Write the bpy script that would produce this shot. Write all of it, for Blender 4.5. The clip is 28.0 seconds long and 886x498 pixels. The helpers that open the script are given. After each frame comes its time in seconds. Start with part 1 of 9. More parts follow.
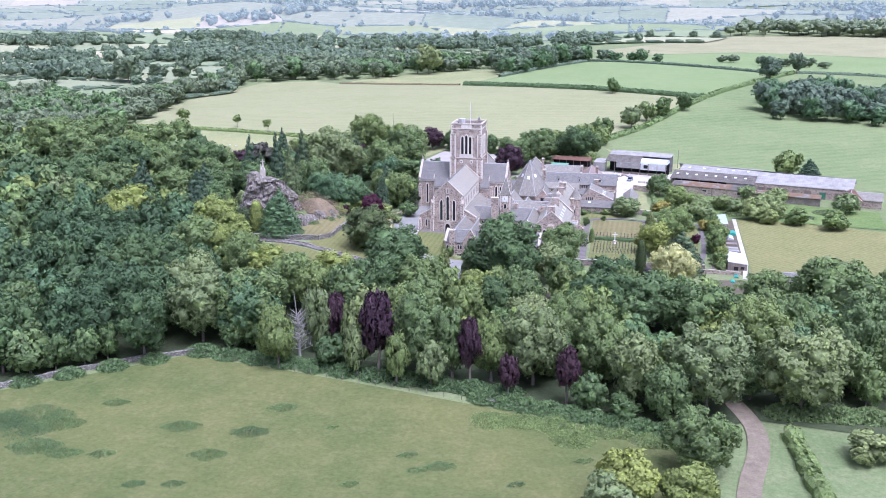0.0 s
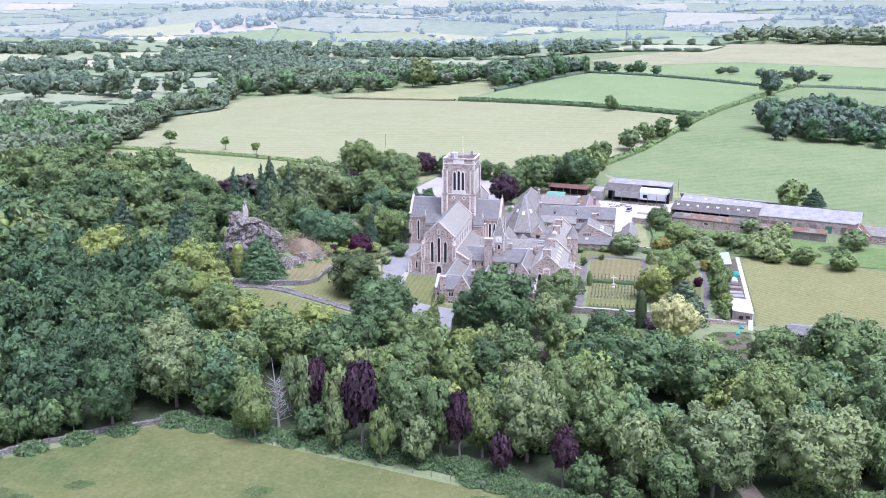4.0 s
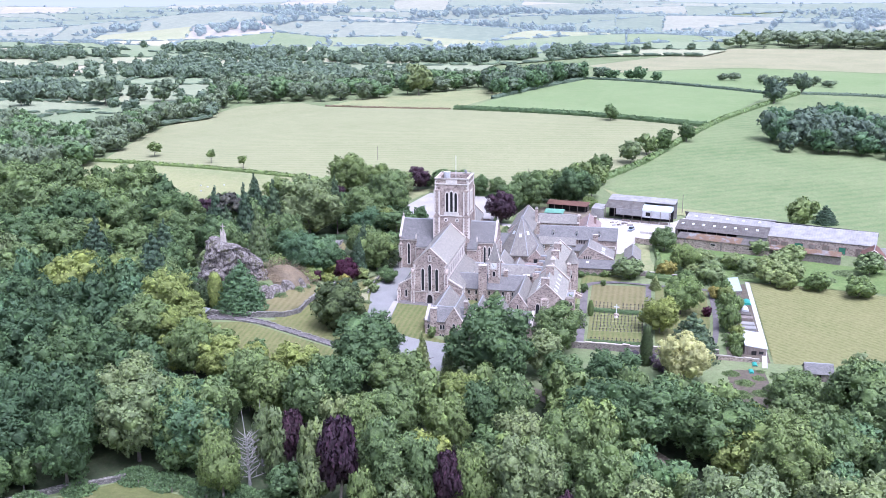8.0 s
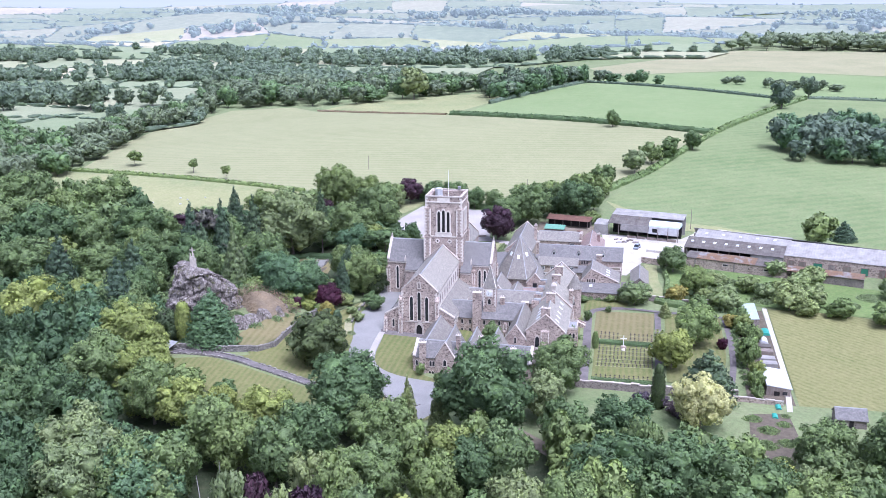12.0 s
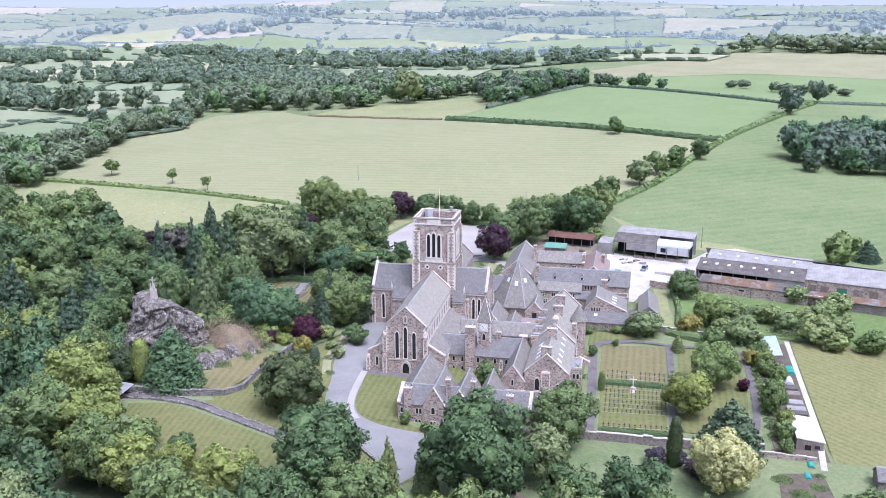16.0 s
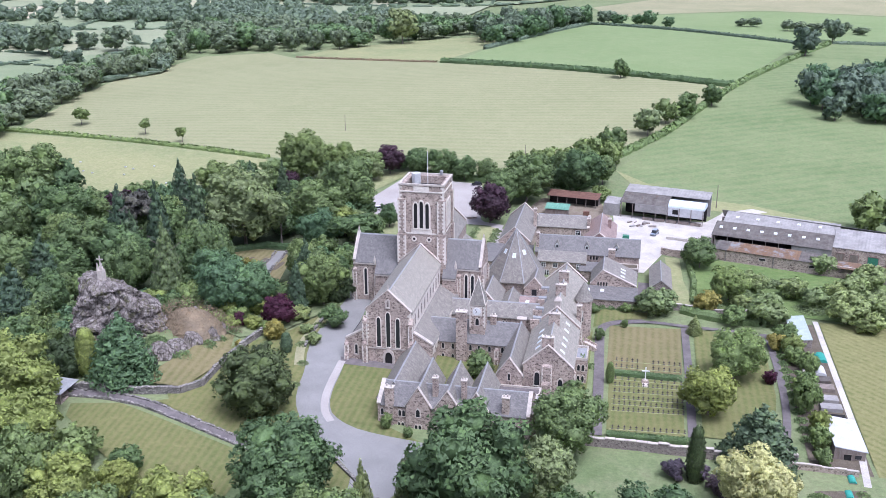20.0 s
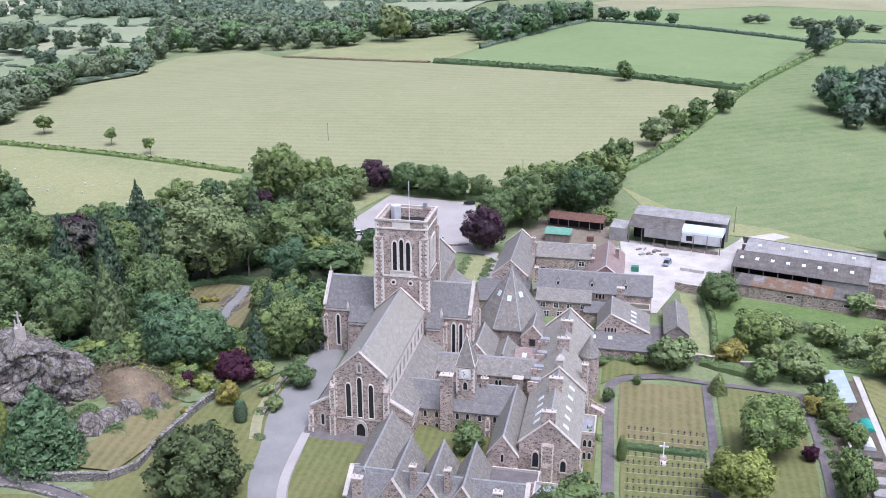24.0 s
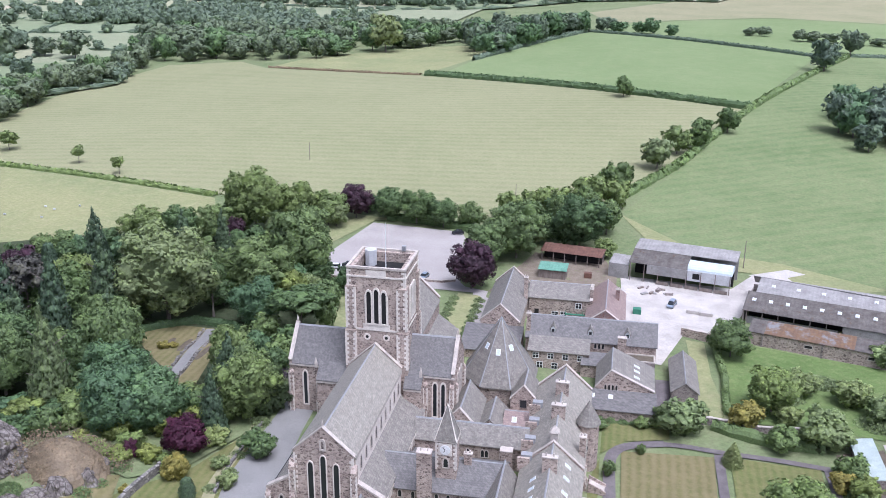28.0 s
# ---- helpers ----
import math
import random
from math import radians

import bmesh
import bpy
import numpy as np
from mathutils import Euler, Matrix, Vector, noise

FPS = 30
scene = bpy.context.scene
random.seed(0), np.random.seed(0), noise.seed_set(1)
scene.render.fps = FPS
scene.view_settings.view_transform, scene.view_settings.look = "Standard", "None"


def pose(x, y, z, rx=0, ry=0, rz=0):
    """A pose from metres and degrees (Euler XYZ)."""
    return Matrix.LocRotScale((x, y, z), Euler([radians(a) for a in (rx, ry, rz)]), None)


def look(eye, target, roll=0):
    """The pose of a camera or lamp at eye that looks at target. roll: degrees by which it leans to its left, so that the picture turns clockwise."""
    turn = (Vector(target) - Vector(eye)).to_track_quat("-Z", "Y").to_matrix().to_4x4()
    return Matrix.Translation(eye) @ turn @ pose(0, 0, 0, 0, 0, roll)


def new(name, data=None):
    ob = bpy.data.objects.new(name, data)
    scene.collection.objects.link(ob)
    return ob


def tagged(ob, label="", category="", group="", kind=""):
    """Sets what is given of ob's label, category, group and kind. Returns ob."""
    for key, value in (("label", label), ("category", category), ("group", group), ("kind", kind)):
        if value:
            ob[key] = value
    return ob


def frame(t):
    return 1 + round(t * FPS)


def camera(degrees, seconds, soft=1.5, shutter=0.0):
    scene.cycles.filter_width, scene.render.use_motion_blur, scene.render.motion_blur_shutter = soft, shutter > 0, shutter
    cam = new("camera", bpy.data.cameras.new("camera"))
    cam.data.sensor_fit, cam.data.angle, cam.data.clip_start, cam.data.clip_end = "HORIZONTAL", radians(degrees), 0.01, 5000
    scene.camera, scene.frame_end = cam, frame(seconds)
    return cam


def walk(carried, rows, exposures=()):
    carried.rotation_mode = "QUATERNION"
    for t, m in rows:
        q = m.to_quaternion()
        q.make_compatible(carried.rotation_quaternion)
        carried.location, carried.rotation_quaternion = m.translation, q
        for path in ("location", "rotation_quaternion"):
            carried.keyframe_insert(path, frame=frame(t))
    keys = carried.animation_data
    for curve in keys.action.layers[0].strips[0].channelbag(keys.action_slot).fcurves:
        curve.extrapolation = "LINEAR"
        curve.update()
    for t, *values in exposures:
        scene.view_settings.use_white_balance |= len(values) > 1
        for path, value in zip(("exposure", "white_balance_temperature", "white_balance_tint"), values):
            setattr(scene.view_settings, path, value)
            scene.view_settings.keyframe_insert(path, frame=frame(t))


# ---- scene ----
cam = camera(50.3, 28.0, 0.7)
METRES, EYE, TILT, LEAN, TURN = 195.0, 90.0, -12.2, 0.0, 12.0
ROWS = [
    (0.0, 0.0, 0.0, 0.0, -0.01, -3.53, 0.16),
    (0.5, 0.0015, 0.0101, 0.0114, -0.04, -3.5, 0.16),
    (1.0, 0.0031, 0.0197, 0.0221, -0.06, -3.49, 0.16),
    (1.5, 0.0046, 0.0292, 0.0322, -0.08, -3.49, 0.17),
    (2.0, 0.0061, 0.0389, 0.0416, -0.1, -3.5, 0.18),
    (2.5, 0.0076, 0.0488, 0.0504, -0.12, -3.5, 0.19),
    (3.0, 0.0091, 0.0589, 0.058, -0.14, -3.5, 0.22),
    (3.5, 0.0105, 0.0694, 0.0648, -0.15, -3.5, 0.24),
    (5.5, 0.0168, 0.1162, 0.0869, -0.2, -3.43, 0.29),
    (6.0, 0.0183, 0.1294, 0.0917, -0.22, -3.41, 0.32),
    (6.5, 0.0197, 0.1433, 0.0956, -0.23, -3.39, 0.32),
    (7.0, 0.0212, 0.1577, 0.0993, -0.24, -3.39, 0.32),
    (7.5, 0.0228, 0.1726, 0.1028, -0.25, -3.38, 0.32),
    (8.0, 0.0244, 0.188, 0.1064, -0.26, -3.36, 0.32),
    (8.5, 0.0259, 0.2024, 0.1095, -0.27, -3.35, 0.32),
    (9.0, 0.0276, 0.2185, 0.1132, -0.27, -3.34, 0.32),
    (9.5, 0.0293, 0.2354, 0.1168, -0.28, -3.34, 0.33),
    (10.0, 0.031, 0.2525, 0.1206, -0.29, -3.33, 0.33),
    (10.5, 0.0328, 0.27, 0.1244, -0.3, -3.32, 0.32),
    (11.0, 0.0344, 0.2878, 0.1283, -0.32, -3.33, 0.32),
    (11.5, 0.036, 0.3061, 0.1322, -0.33, -3.33, 0.32),
    (12.0, 0.0374, 0.3246, 0.1363, -0.34, -3.31, 0.32),
    (12.5, 0.0391, 0.3434, 0.1402, -0.36, -3.32, 0.32),
    (14.5, 0.0456, 0.4174, 0.1559, -0.41, -3.31, 0.24),
    (15.0, 0.0473, 0.4357, 0.1599, -0.42, -3.31, 0.23),
    (15.5, 0.0489, 0.4539, 0.1639, -0.43, -3.3, 0.25),
    (16.0, 0.0507, 0.4722, 0.168, -0.44, -3.29, 0.24),
    (16.5, 0.0524, 0.4909, 0.1721, -0.45, -3.29, 0.24),
    (17.0, 0.0543, 0.5098, 0.1756, -0.47, -3.64, 0.25),
    (17.5, 0.0562, 0.5293, 0.1798, -0.46, -4.61, 0.24),
    (18.0, 0.0581, 0.5493, 0.1844, -0.46, -5.4, 0.24),
    (18.5, 0.06, 0.5694, 0.1888, -0.47, -5.83, 0.24),
    (19.0, 0.0619, 0.5901, 0.1933, -0.48, -6.25, 0.25),
    (19.5, 0.0639, 0.6114, 0.1978, -0.49, -6.66, 0.27),
    (20.0, 0.0659, 0.6329, 0.2024, -0.5, -7.07, 0.29),
    (20.5, 0.0682, 0.6548, 0.2072, -0.51, -7.34, 0.3),
    (21.0, 0.0706, 0.677, 0.212, -0.52, -7.43, 0.31),
    (21.5, 0.0732, 0.6996, 0.2169, -0.53, -7.45, 0.32),
    (23.5, 0.0827, 0.7902, 0.2364, -0.58, -7.48, 0.33),
    (24.0, 0.085, 0.8131, 0.2414, -0.6, -7.5, 0.34),
    (24.5, 0.0871, 0.836, 0.2465, -0.62, -7.49, 0.34),
    (25.0, 0.0894, 0.8586, 0.2516, -0.64, -7.45, 0.33),
    (25.5, 0.0915, 0.8807, 0.2566, -0.65, -7.4, 0.3),
    (26.0, 0.0937, 0.9011, 0.2613, -0.67, -7.34, 0.25),
    (26.5, 0.0954, 0.9188, 0.2658, -0.71, -7.25, 0.17),
    (27.0, 0.0973, 0.9316, 0.269, -0.76, -7.19, 0.1),
    (27.5, 0.0994, 0.9396, 0.2709, -0.81, -7.13, -0.0),
    (28.0, 0.101, 0.9431, 0.2713, -0.86, -7.16, -0.14),
]
walk(cam, [(t, pose(0, 0, EYE, TILT, LEAN, TURN) @ pose(METRES * x, METRES * y, METRES * z, 90 + pitch, roll, yaw)) for t, x, y, z, yaw, pitch, roll in ROWS],
     [(0.0, 0.66, 5180, 26), (8.0, 0.76, 5130, 26), (17.0, 0.53, 5270, 24), (28.0, 0.32, 5400, 21)])

# ---- world, sun, exposure ----
world = bpy.data.worlds.new("overcast_sky")
scene.world = world
world.use_nodes = True
wn, wl = world.node_tree.nodes, world.node_tree.links
sky = wn.new("ShaderNodeTexSky")
sky.sky_type, sky.sun_disc = "NISHITA", False
sky.sun_elevation, sky.sun_rotation = radians(66), radians(135)
sky.air_density, sky.dust_density, sky.ozone_density = 1.0, 6.0, 1.0
soft_sky = wn.new("ShaderNodeHueSaturation")
soft_sky.inputs["Saturation"].default_value = 0.45
wl.new(sky.outputs[0], soft_sky.inputs["Color"])
wl.new(soft_sky.outputs[0], wn["Background"].inputs["Color"])
wn["Background"].inputs["Strength"].default_value = 0.15
sun = new("sun", bpy.data.lights.new("sun", "SUN"))
sun.data.energy, sun.data.angle, sun.data.color = 2.0, radians(35), (1.0, 0.96, 0.9)
sun.matrix_basis = look((95, 55, 300), (0, 150, 0))

# ---- materials ----


def shader(name, rough=0.85, metal=0.0, spec=0.3):
    m = bpy.data.materials.new(name)
    m.use_nodes = True
    b = m.node_tree.nodes["Principled BSDF"]
    b.inputs["Roughness"].default_value, b.inputs["Metallic"].default_value = rough, metal
    b.inputs["Specular IOR Level"].default_value = spec
    return m, m.node_tree.nodes, m.node_tree.links, b


def rgba(c):
    return (c[0], c[1], c[2], 1.0)


def ramp(n, stops):
    r = n.new("ShaderNodeValToRGB")
    while len(r.color_ramp.elements) < len(stops):
        r.color_ramp.elements.new(0.5)
    for e, (p, c) in zip(r.color_ramp.elements, stops):
        e.position, e.color = p, rgba(c)
    return r


def noise_tex(n, l, scale, detail=4.0, vec=None, rough=0.6):
    t = n.new("ShaderNodeTexNoise")
    t.inputs["Scale"].default_value, t.inputs["Detail"].default_value, t.inputs["Roughness"].default_value = scale, detail, rough
    if vec is not None:
        l.new(vec, t.inputs["Vector"])
    return t


def blend(n, l, kind, fac, a, b):
    m = n.new("ShaderNodeMix")
    m.data_type, m.blend_type = "RGBA", kind
    for socket, v in ((m.inputs[0], fac), (m.inputs[6], a), (m.inputs[7], b)):
        if isinstance(v, (int, float)):
            socket.default_value = v
        elif isinstance(v, tuple):
            socket.default_value = rgba(v)
        else:
            l.new(v, socket)
    return m.outputs[2]


def world_place(n):
    return n.new("ShaderNodeNewGeometry").outputs["Position"]


def scaled(n, l, vec, s, turn=0.0):
    m = n.new("ShaderNodeMapping")
    m.inputs["Scale"].default_value = s
    m.inputs["Rotation"].default_value = (0, 0, radians(turn))
    l.new(vec, m.inputs["Vector"])
    return m.outputs[0]


def relief(n, l, b, height, strength, distance):
    k = n.new("ShaderNodeBump")
    k.inputs["Strength"].default_value, k.inputs["Distance"].default_value = strength, distance
    l.new(height, k.inputs["Height"])
    l.new(k.outputs[0], b.inputs["Normal"])


def grass(name, light, dark, dry, patch=0.02, stripes=0.0, turn=0.0, width=3.0, dryness=0.5):
    """Turf: broad patches of two greens, dry tufts, fine blades, and mowing stripes where asked for."""
    m, n, l, b = shader(name, 0.95, 0, 0.1)
    p = world_place(n)
    big = noise_tex(n, l, patch, 5, p)
    c = ramp(n, [(0.32, dark), (0.62, light)])
    l.new(big.outputs[0], c.inputs[0])
    mid = noise_tex(n, l, patch * 9, 6, p, 0.7)
    dr = ramp(n, [(0.45, (0, 0, 0)), (0.75, (dryness, dryness, dryness))])
    l.new(mid.outputs[0], dr.inputs[0])
    col = blend(n, l, "MIX", dr.outputs[0], c.outputs[0], dry)
    fine = noise_tex(n, l, 0.9, 7, p, 0.8)
    fr = ramp(n, [(0.32, (0.76, 0.77, 0.76)), (0.68, (1.18, 1.18, 1.18))])
    l.new(fine.outputs[0], fr.inputs[0])
    col = blend(n, l, "MULTIPLY", 1.0, col, fr.outputs[0])
    if stripes:
        w = n.new("ShaderNodeTexWave")
        w.wave_type, w.bands_direction = "BANDS", "X"
        w.inputs["Scale"].default_value = 0.314 / width
        w.inputs["Distortion"].default_value, w.inputs["Detail"].default_value, w.inputs["Detail Scale"].default_value = 1.2, 3, 0.4
        l.new(scaled(n, l, p, (1, 1, 1), turn), w.inputs["Vector"])
        col = blend(n, l, "MIX", blend(n, l, "MULTIPLY", 1.0, w.outputs[0], (stripes, stripes, stripes)), col, dry)
    l.new(col, b.inputs["Base Color"])
    relief(n, l, b, fine.outputs[0], 0.6, 0.25)
    return m


GRASS_ROUGH = grass("meadow_grass", (0.20, 0.235, 0.115), (0.14, 0.185, 0.082), (0.28, 0.27, 0.165))
GRASS_FRONT = grass("grazed_pasture", (0.146, 0.153, 0.058), (0.096, 0.123, 0.043), (0.210, 0.190, 0.095), 0.03)
GRASS_HAY = grass("cut_hay_field", (0.262, 0.271, 0.143), (0.231, 0.246, 0.125), (0.333, 0.313, 0.184), 0.012, 0.34, 82, 6.0)
GRASS_GREEN = grass("lush_field", (0.206, 0.262, 0.119), (0.176, 0.236, 0.099), (0.262, 0.289, 0.149), 0.012)
GRASS_PASTURE = grass("green_pasture", (0.186, 0.234, 0.106), (0.134, 0.190, 0.078), (0.268, 0.269, 0.146), 0.02, 0.2, 60, 7.0)
GRASS_DRY = grass("dry_grass", (0.285, 0.288, 0.142), (0.220, 0.248, 0.118), (0.37, 0.332, 0.195), 0.03)
GRASS_LAWN = grass("mown_lawn", (0.156, 0.165, 0.062), (0.116, 0.144, 0.048), (0.226, 0.202, 0.098), 0.08, 0.35, 0, 1.6)
GRASS_LAWN_DRY = grass("dry_mown_lawn", (0.180, 0.160, 0.075), (0.135, 0.140, 0.055), (0.252, 0.209, 0.120), 0.08, 0.4, 0, 1.9)
GRASS_PLOT = grass("striped_plot", (0.196, 0.196, 0.080), (0.160, 0.174, 0.064), (0.270, 0.246, 0.122), 0.05, 0.4, -45, 2.0)
GRASS_LUSH = grass("rank_orchard_grass", (0.158, 0.216, 0.076), (0.113, 0.173, 0.055), (0.236, 0.254, 0.116), 0.06)
GRASS_HEATH = grass("dry_heath_grass", (0.300, 0.285, 0.168), (0.245, 0.248, 0.138), (0.360, 0.318, 0.208), 0.02)
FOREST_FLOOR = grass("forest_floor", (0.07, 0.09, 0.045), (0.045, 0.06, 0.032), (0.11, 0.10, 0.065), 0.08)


def leafage(name, base, spread=0.15, through_light=0.25, tip=(1.2, 1.22, 1.0)):
    """Leaves: hue shifts from tree to tree and from spray to spray, with light coming through."""
    m, n, l, b = shader(name, 0.6, 0, 0.25)
    geo = n.new("ShaderNodeNewGeometry")
    r = ramp(n, [(0.0, tuple(v * (1 - spread) for v in base)), (0.55, base), (1.0, tuple(v * k * (1 + spread * 0.6) for v, k in zip(base, tip)))])
    l.new(geo.outputs["Random Per Island"], r.inputs[0])
    oi = n.new("ShaderNodeObjectInfo")
    k = ramp(n, [(0.0, (0.82, 0.86, 0.92)), (0.5, (1, 1, 1)), (1.0, (1.16, 1.1, 1.0))])
    l.new(oi.outputs["Random"], k.inputs[0])
    col = blend(n, l, "MULTIPLY", 1.0, r.outputs[0], k.outputs[0])
    big = noise_tex(n, l, 0.35, 3, geo.outputs["Position"])
    br = ramp(n, [(0.3, (0.8, 0.8, 0.8)), (0.7, (1.18, 1.18, 1.12))])
    l.new(big.outputs[0], br.inputs[0])
    col = blend(n, l, "MULTIPLY", 1.0, col, br.outputs[0])
    fine = noise_tex(n, l, 2.6, 5, geo.outputs["Position"], 0.75)
    fr = ramp(n, [(0.36, (0.76, 0.76, 0.75)), (0.64, (1.2, 1.2, 1.19))])
    l.new(fine.outputs[0], fr.inputs[0])
    col = blend(n, l, "MULTIPLY", 1.0, col, fr.outputs[0])
    l.new(col, b.inputs["Base Color"])
    tr = n.new("ShaderNodeBsdfTranslucent")
    l.new(col, tr.inputs["Color"])
    mx = n.new("ShaderNodeMixShader")
    mx.inputs[0].default_value = through_light
    l.new(b.outputs[0], mx.inputs[1])
    l.new(tr.outputs[0], mx.inputs[2])
    l.new(mx.outputs[0], n["Material Output"].inputs["Surface"])
    return m


LEAF = {
    "mid": leafage("broad_leaves", (0.184, 0.248, 0.102)),
    "deep": leafage("deep_green_leaves", (0.126, 0.19, 0.084)),
    # Leaf colour darkened to paint the deep shade of the left-hand wood.
    "dark": leafage("shade_darkened_leaves", (0.096, 0.152, 0.072)),
    "dusk": leafage("dusky_pine_needles", (0.088, 0.090, 0.086), 0.25, 0.1),
    "lime": leafage("lime_green_leaves", (0.262, 0.31, 0.1)),
    "pale": leafage("grey_green_leaves", (0.236, 0.288, 0.136)),
    "blue": leafage("blue_green_leaves", (0.146, 0.232, 0.118)),
    "purple": leafage("purple_beech_leaves", (0.062, 0.038, 0.054), 0.3, 0.15, (1.3, 1.0, 1.2)),
    "red": leafage("red_maple_leaves", (0.080, 0.026, 0.050), 0.3, 0.2, (1.2, 1.0, 1.1)),
    "cream": leafage("cream_blossom", (0.7, 0.67, 0.3), 0.1, 0.3, (1.1, 1.1, 1.15)),
    "twig": leafage("bronze_purple_leaves", (0.125, 0.098, 0.118), 0.3, 0.15, (1.3, 1.2, 1.3)),
    "sage": leafage("sage_green_leaves", (0.262, 0.325, 0.145)),
    "gold": leafage("golden_leaves", (0.36, 0.32, 0.09), 0.25, 0.25, (1.15, 1.1, 1.0)),
    "yew": leafage("yew_needles", (0.076, 0.104, 0.046), 0.25, 0.1),
    "fir": leafage("fir_needles", (0.092, 0.138, 0.086), 0.3, 0.1),
    # Bluer base with little contrast: distance haze put into the colour.
    "far": leafage("far_haze_tinted_leaves", (0.17, 0.222, 0.152), 0.05),
    # Haze-tinted base; glowing() adds further haze as emission.
    "backdrop": leafage("haze_glow_leaves", (0.17, 0.215, 0.2), 0.06),
    "hedge": leafage("hedge_leaves", (0.2, 0.268, 0.098), 0.25, 0.15),
    "heath": leafage("dry_heath", (0.245, 0.185, 0.118), 0.3, 0.1, (1.2, 1.1, 1.0)),
}


def mottled(name, stops, scale, rough=0.85, spec=0.3, metal=0.0, bump=0.0, bump_scale=None, stain=None, vec_scale=(1, 1, 1)):
    """A plain weathered surface: colours by noise, finer noise over it, and stains."""
    m, n, l, b = shader(name, rough, metal, spec)
    p = scaled(n, l, world_place(n), vec_scale)
    a = noise_tex(n, l, scale, 6, p, 0.65)
    r = ramp(n, stops)
    l.new(a.outputs[0], r.inputs[0])
    f = noise_tex(n, l, bump_scale or scale * 8, 4, p)
    fr = ramp(n, [(0.3, (0.82, 0.82, 0.82)), (0.7, (1.14, 1.14, 1.14))])
    l.new(f.outputs[0], fr.inputs[0])
    col = blend(n, l, "MULTIPLY", 1.0, r.outputs[0], fr.outputs[0])
    if stain:
        s = noise_tex(n, l, stain[1], 5, p, 0.7)
        sr = ramp(n, [(stain[2], (0, 0, 0)), (min(1.0, stain[2] + 0.14), (1, 1, 1))])
        l.new(s.outputs[0], sr.inputs[0])
        col = blend(n, l, "MIX", sr.outputs[0], col, stain[0])
    l.new(col, b.inputs["Base Color"])
    if bump:
        relief(n, l, b, f.outputs[0], 0.7, bump)
    return m


def rubble(name, tones, mortar, size=2.4):
    """Rubble walling: irregular stones of several tones in pale mortar."""
    m, n, l, b = shader(name, 0.9, 0, 0.2)
    p = scaled(n, l, world_place(n), (1, 1, 1.5))
    v = n.new("ShaderNodeTexVoronoi")
    v.inputs["Scale"].default_value = size
    l.new(p, v.inputs["Vector"])
    sep = n.new("ShaderNodeSeparateColor")
    l.new(v.outputs["Color"], sep.inputs[0])
    r = ramp(n, tones)
    l.new(sep.outputs[0], r.inputs[0])
    e = n.new("ShaderNodeTexVoronoi")
    e.feature = "DISTANCE_TO_EDGE"
    e.inputs["Scale"].default_value = size
    l.new(p, e.inputs["Vector"])
    er = ramp(n, [(0.0, (1, 1, 1)), (0.11, (0, 0, 0))])
    l.new(e.outputs["Distance"], er.inputs[0])
    col = blend(n, l, "MIX", er.outputs[0], r.outputs[0], mortar)
    big = noise_tex(n, l, 0.35, 5, world_place(n), 0.65)
    br = ramp(n, [(0.3, (0.74, 0.72, 0.72)), (0.7, (1.15, 1.13, 1.1))])
    l.new(big.outputs[0], br.inputs[0])
    col = blend(n, l, "MULTIPLY", 1.0, col, br.outputs[0])
    l.new(col, b.inputs["Base Color"])
    relief(n, l, b, e.outputs["Distance"], 0.7, 0.12)
    return m


STONE = rubble("granite_rubble", [(0.0, (0.147, 0.114, 0.101)), (0.3, (0.290, 0.234, 0.202)), (0.6, (0.497, 0.412, 0.355)), (1.0, (0.260, 0.206, 0.185))], (0.509, 0.445, 0.382), 1.9)
STONE_DARK = rubble("old_granite_rubble", [(0.0, (0.13, 0.11, 0.105)), (0.5, (0.24, 0.205, 0.19)), (1.0, (0.31, 0.27, 0.25))], (0.34, 0.31, 0.28))
STONE_RED = rubble("red_brick_and_stone", [(0.0, (0.184, 0.100, 0.089)), (0.5, (0.276, 0.160, 0.137)), (1.0, (0.331, 0.240, 0.210))], (0.331, 0.310, 0.294), 3.6)
DRYSTONE = rubble("drystone", [(0.0, (0.13, 0.125, 0.12)), (0.5, (0.26, 0.245, 0.23)), (1.0, (0.38, 0.36, 0.33))], (0.10, 0.10, 0.085), 2.2)
DRESSED = mottled("limestone_dressing", [(0.3, (0.403, 0.362, 0.316)), (0.7, (0.605, 0.540, 0.479))], 0.9, 0.85, 0.2, 0, 0.03, 6, ((0.291, 0.265, 0.235), 1.1, 0.6))
ASHLAR = mottled("pale_ashlar", [(0.3, (0.594, 0.541, 0.480)), (0.7, (0.770, 0.710, 0.635))], 0.9, 0.85, 0.2, 0, 0.02, 6, ((0.440, 0.398, 0.350), 1.2, 0.62))
SLATE_TONES = [(0.3, (0.165, 0.151, 0.135)), (0.5, (0.226, 0.208, 0.182)), (0.72, (0.314, 0.288, 0.247))]


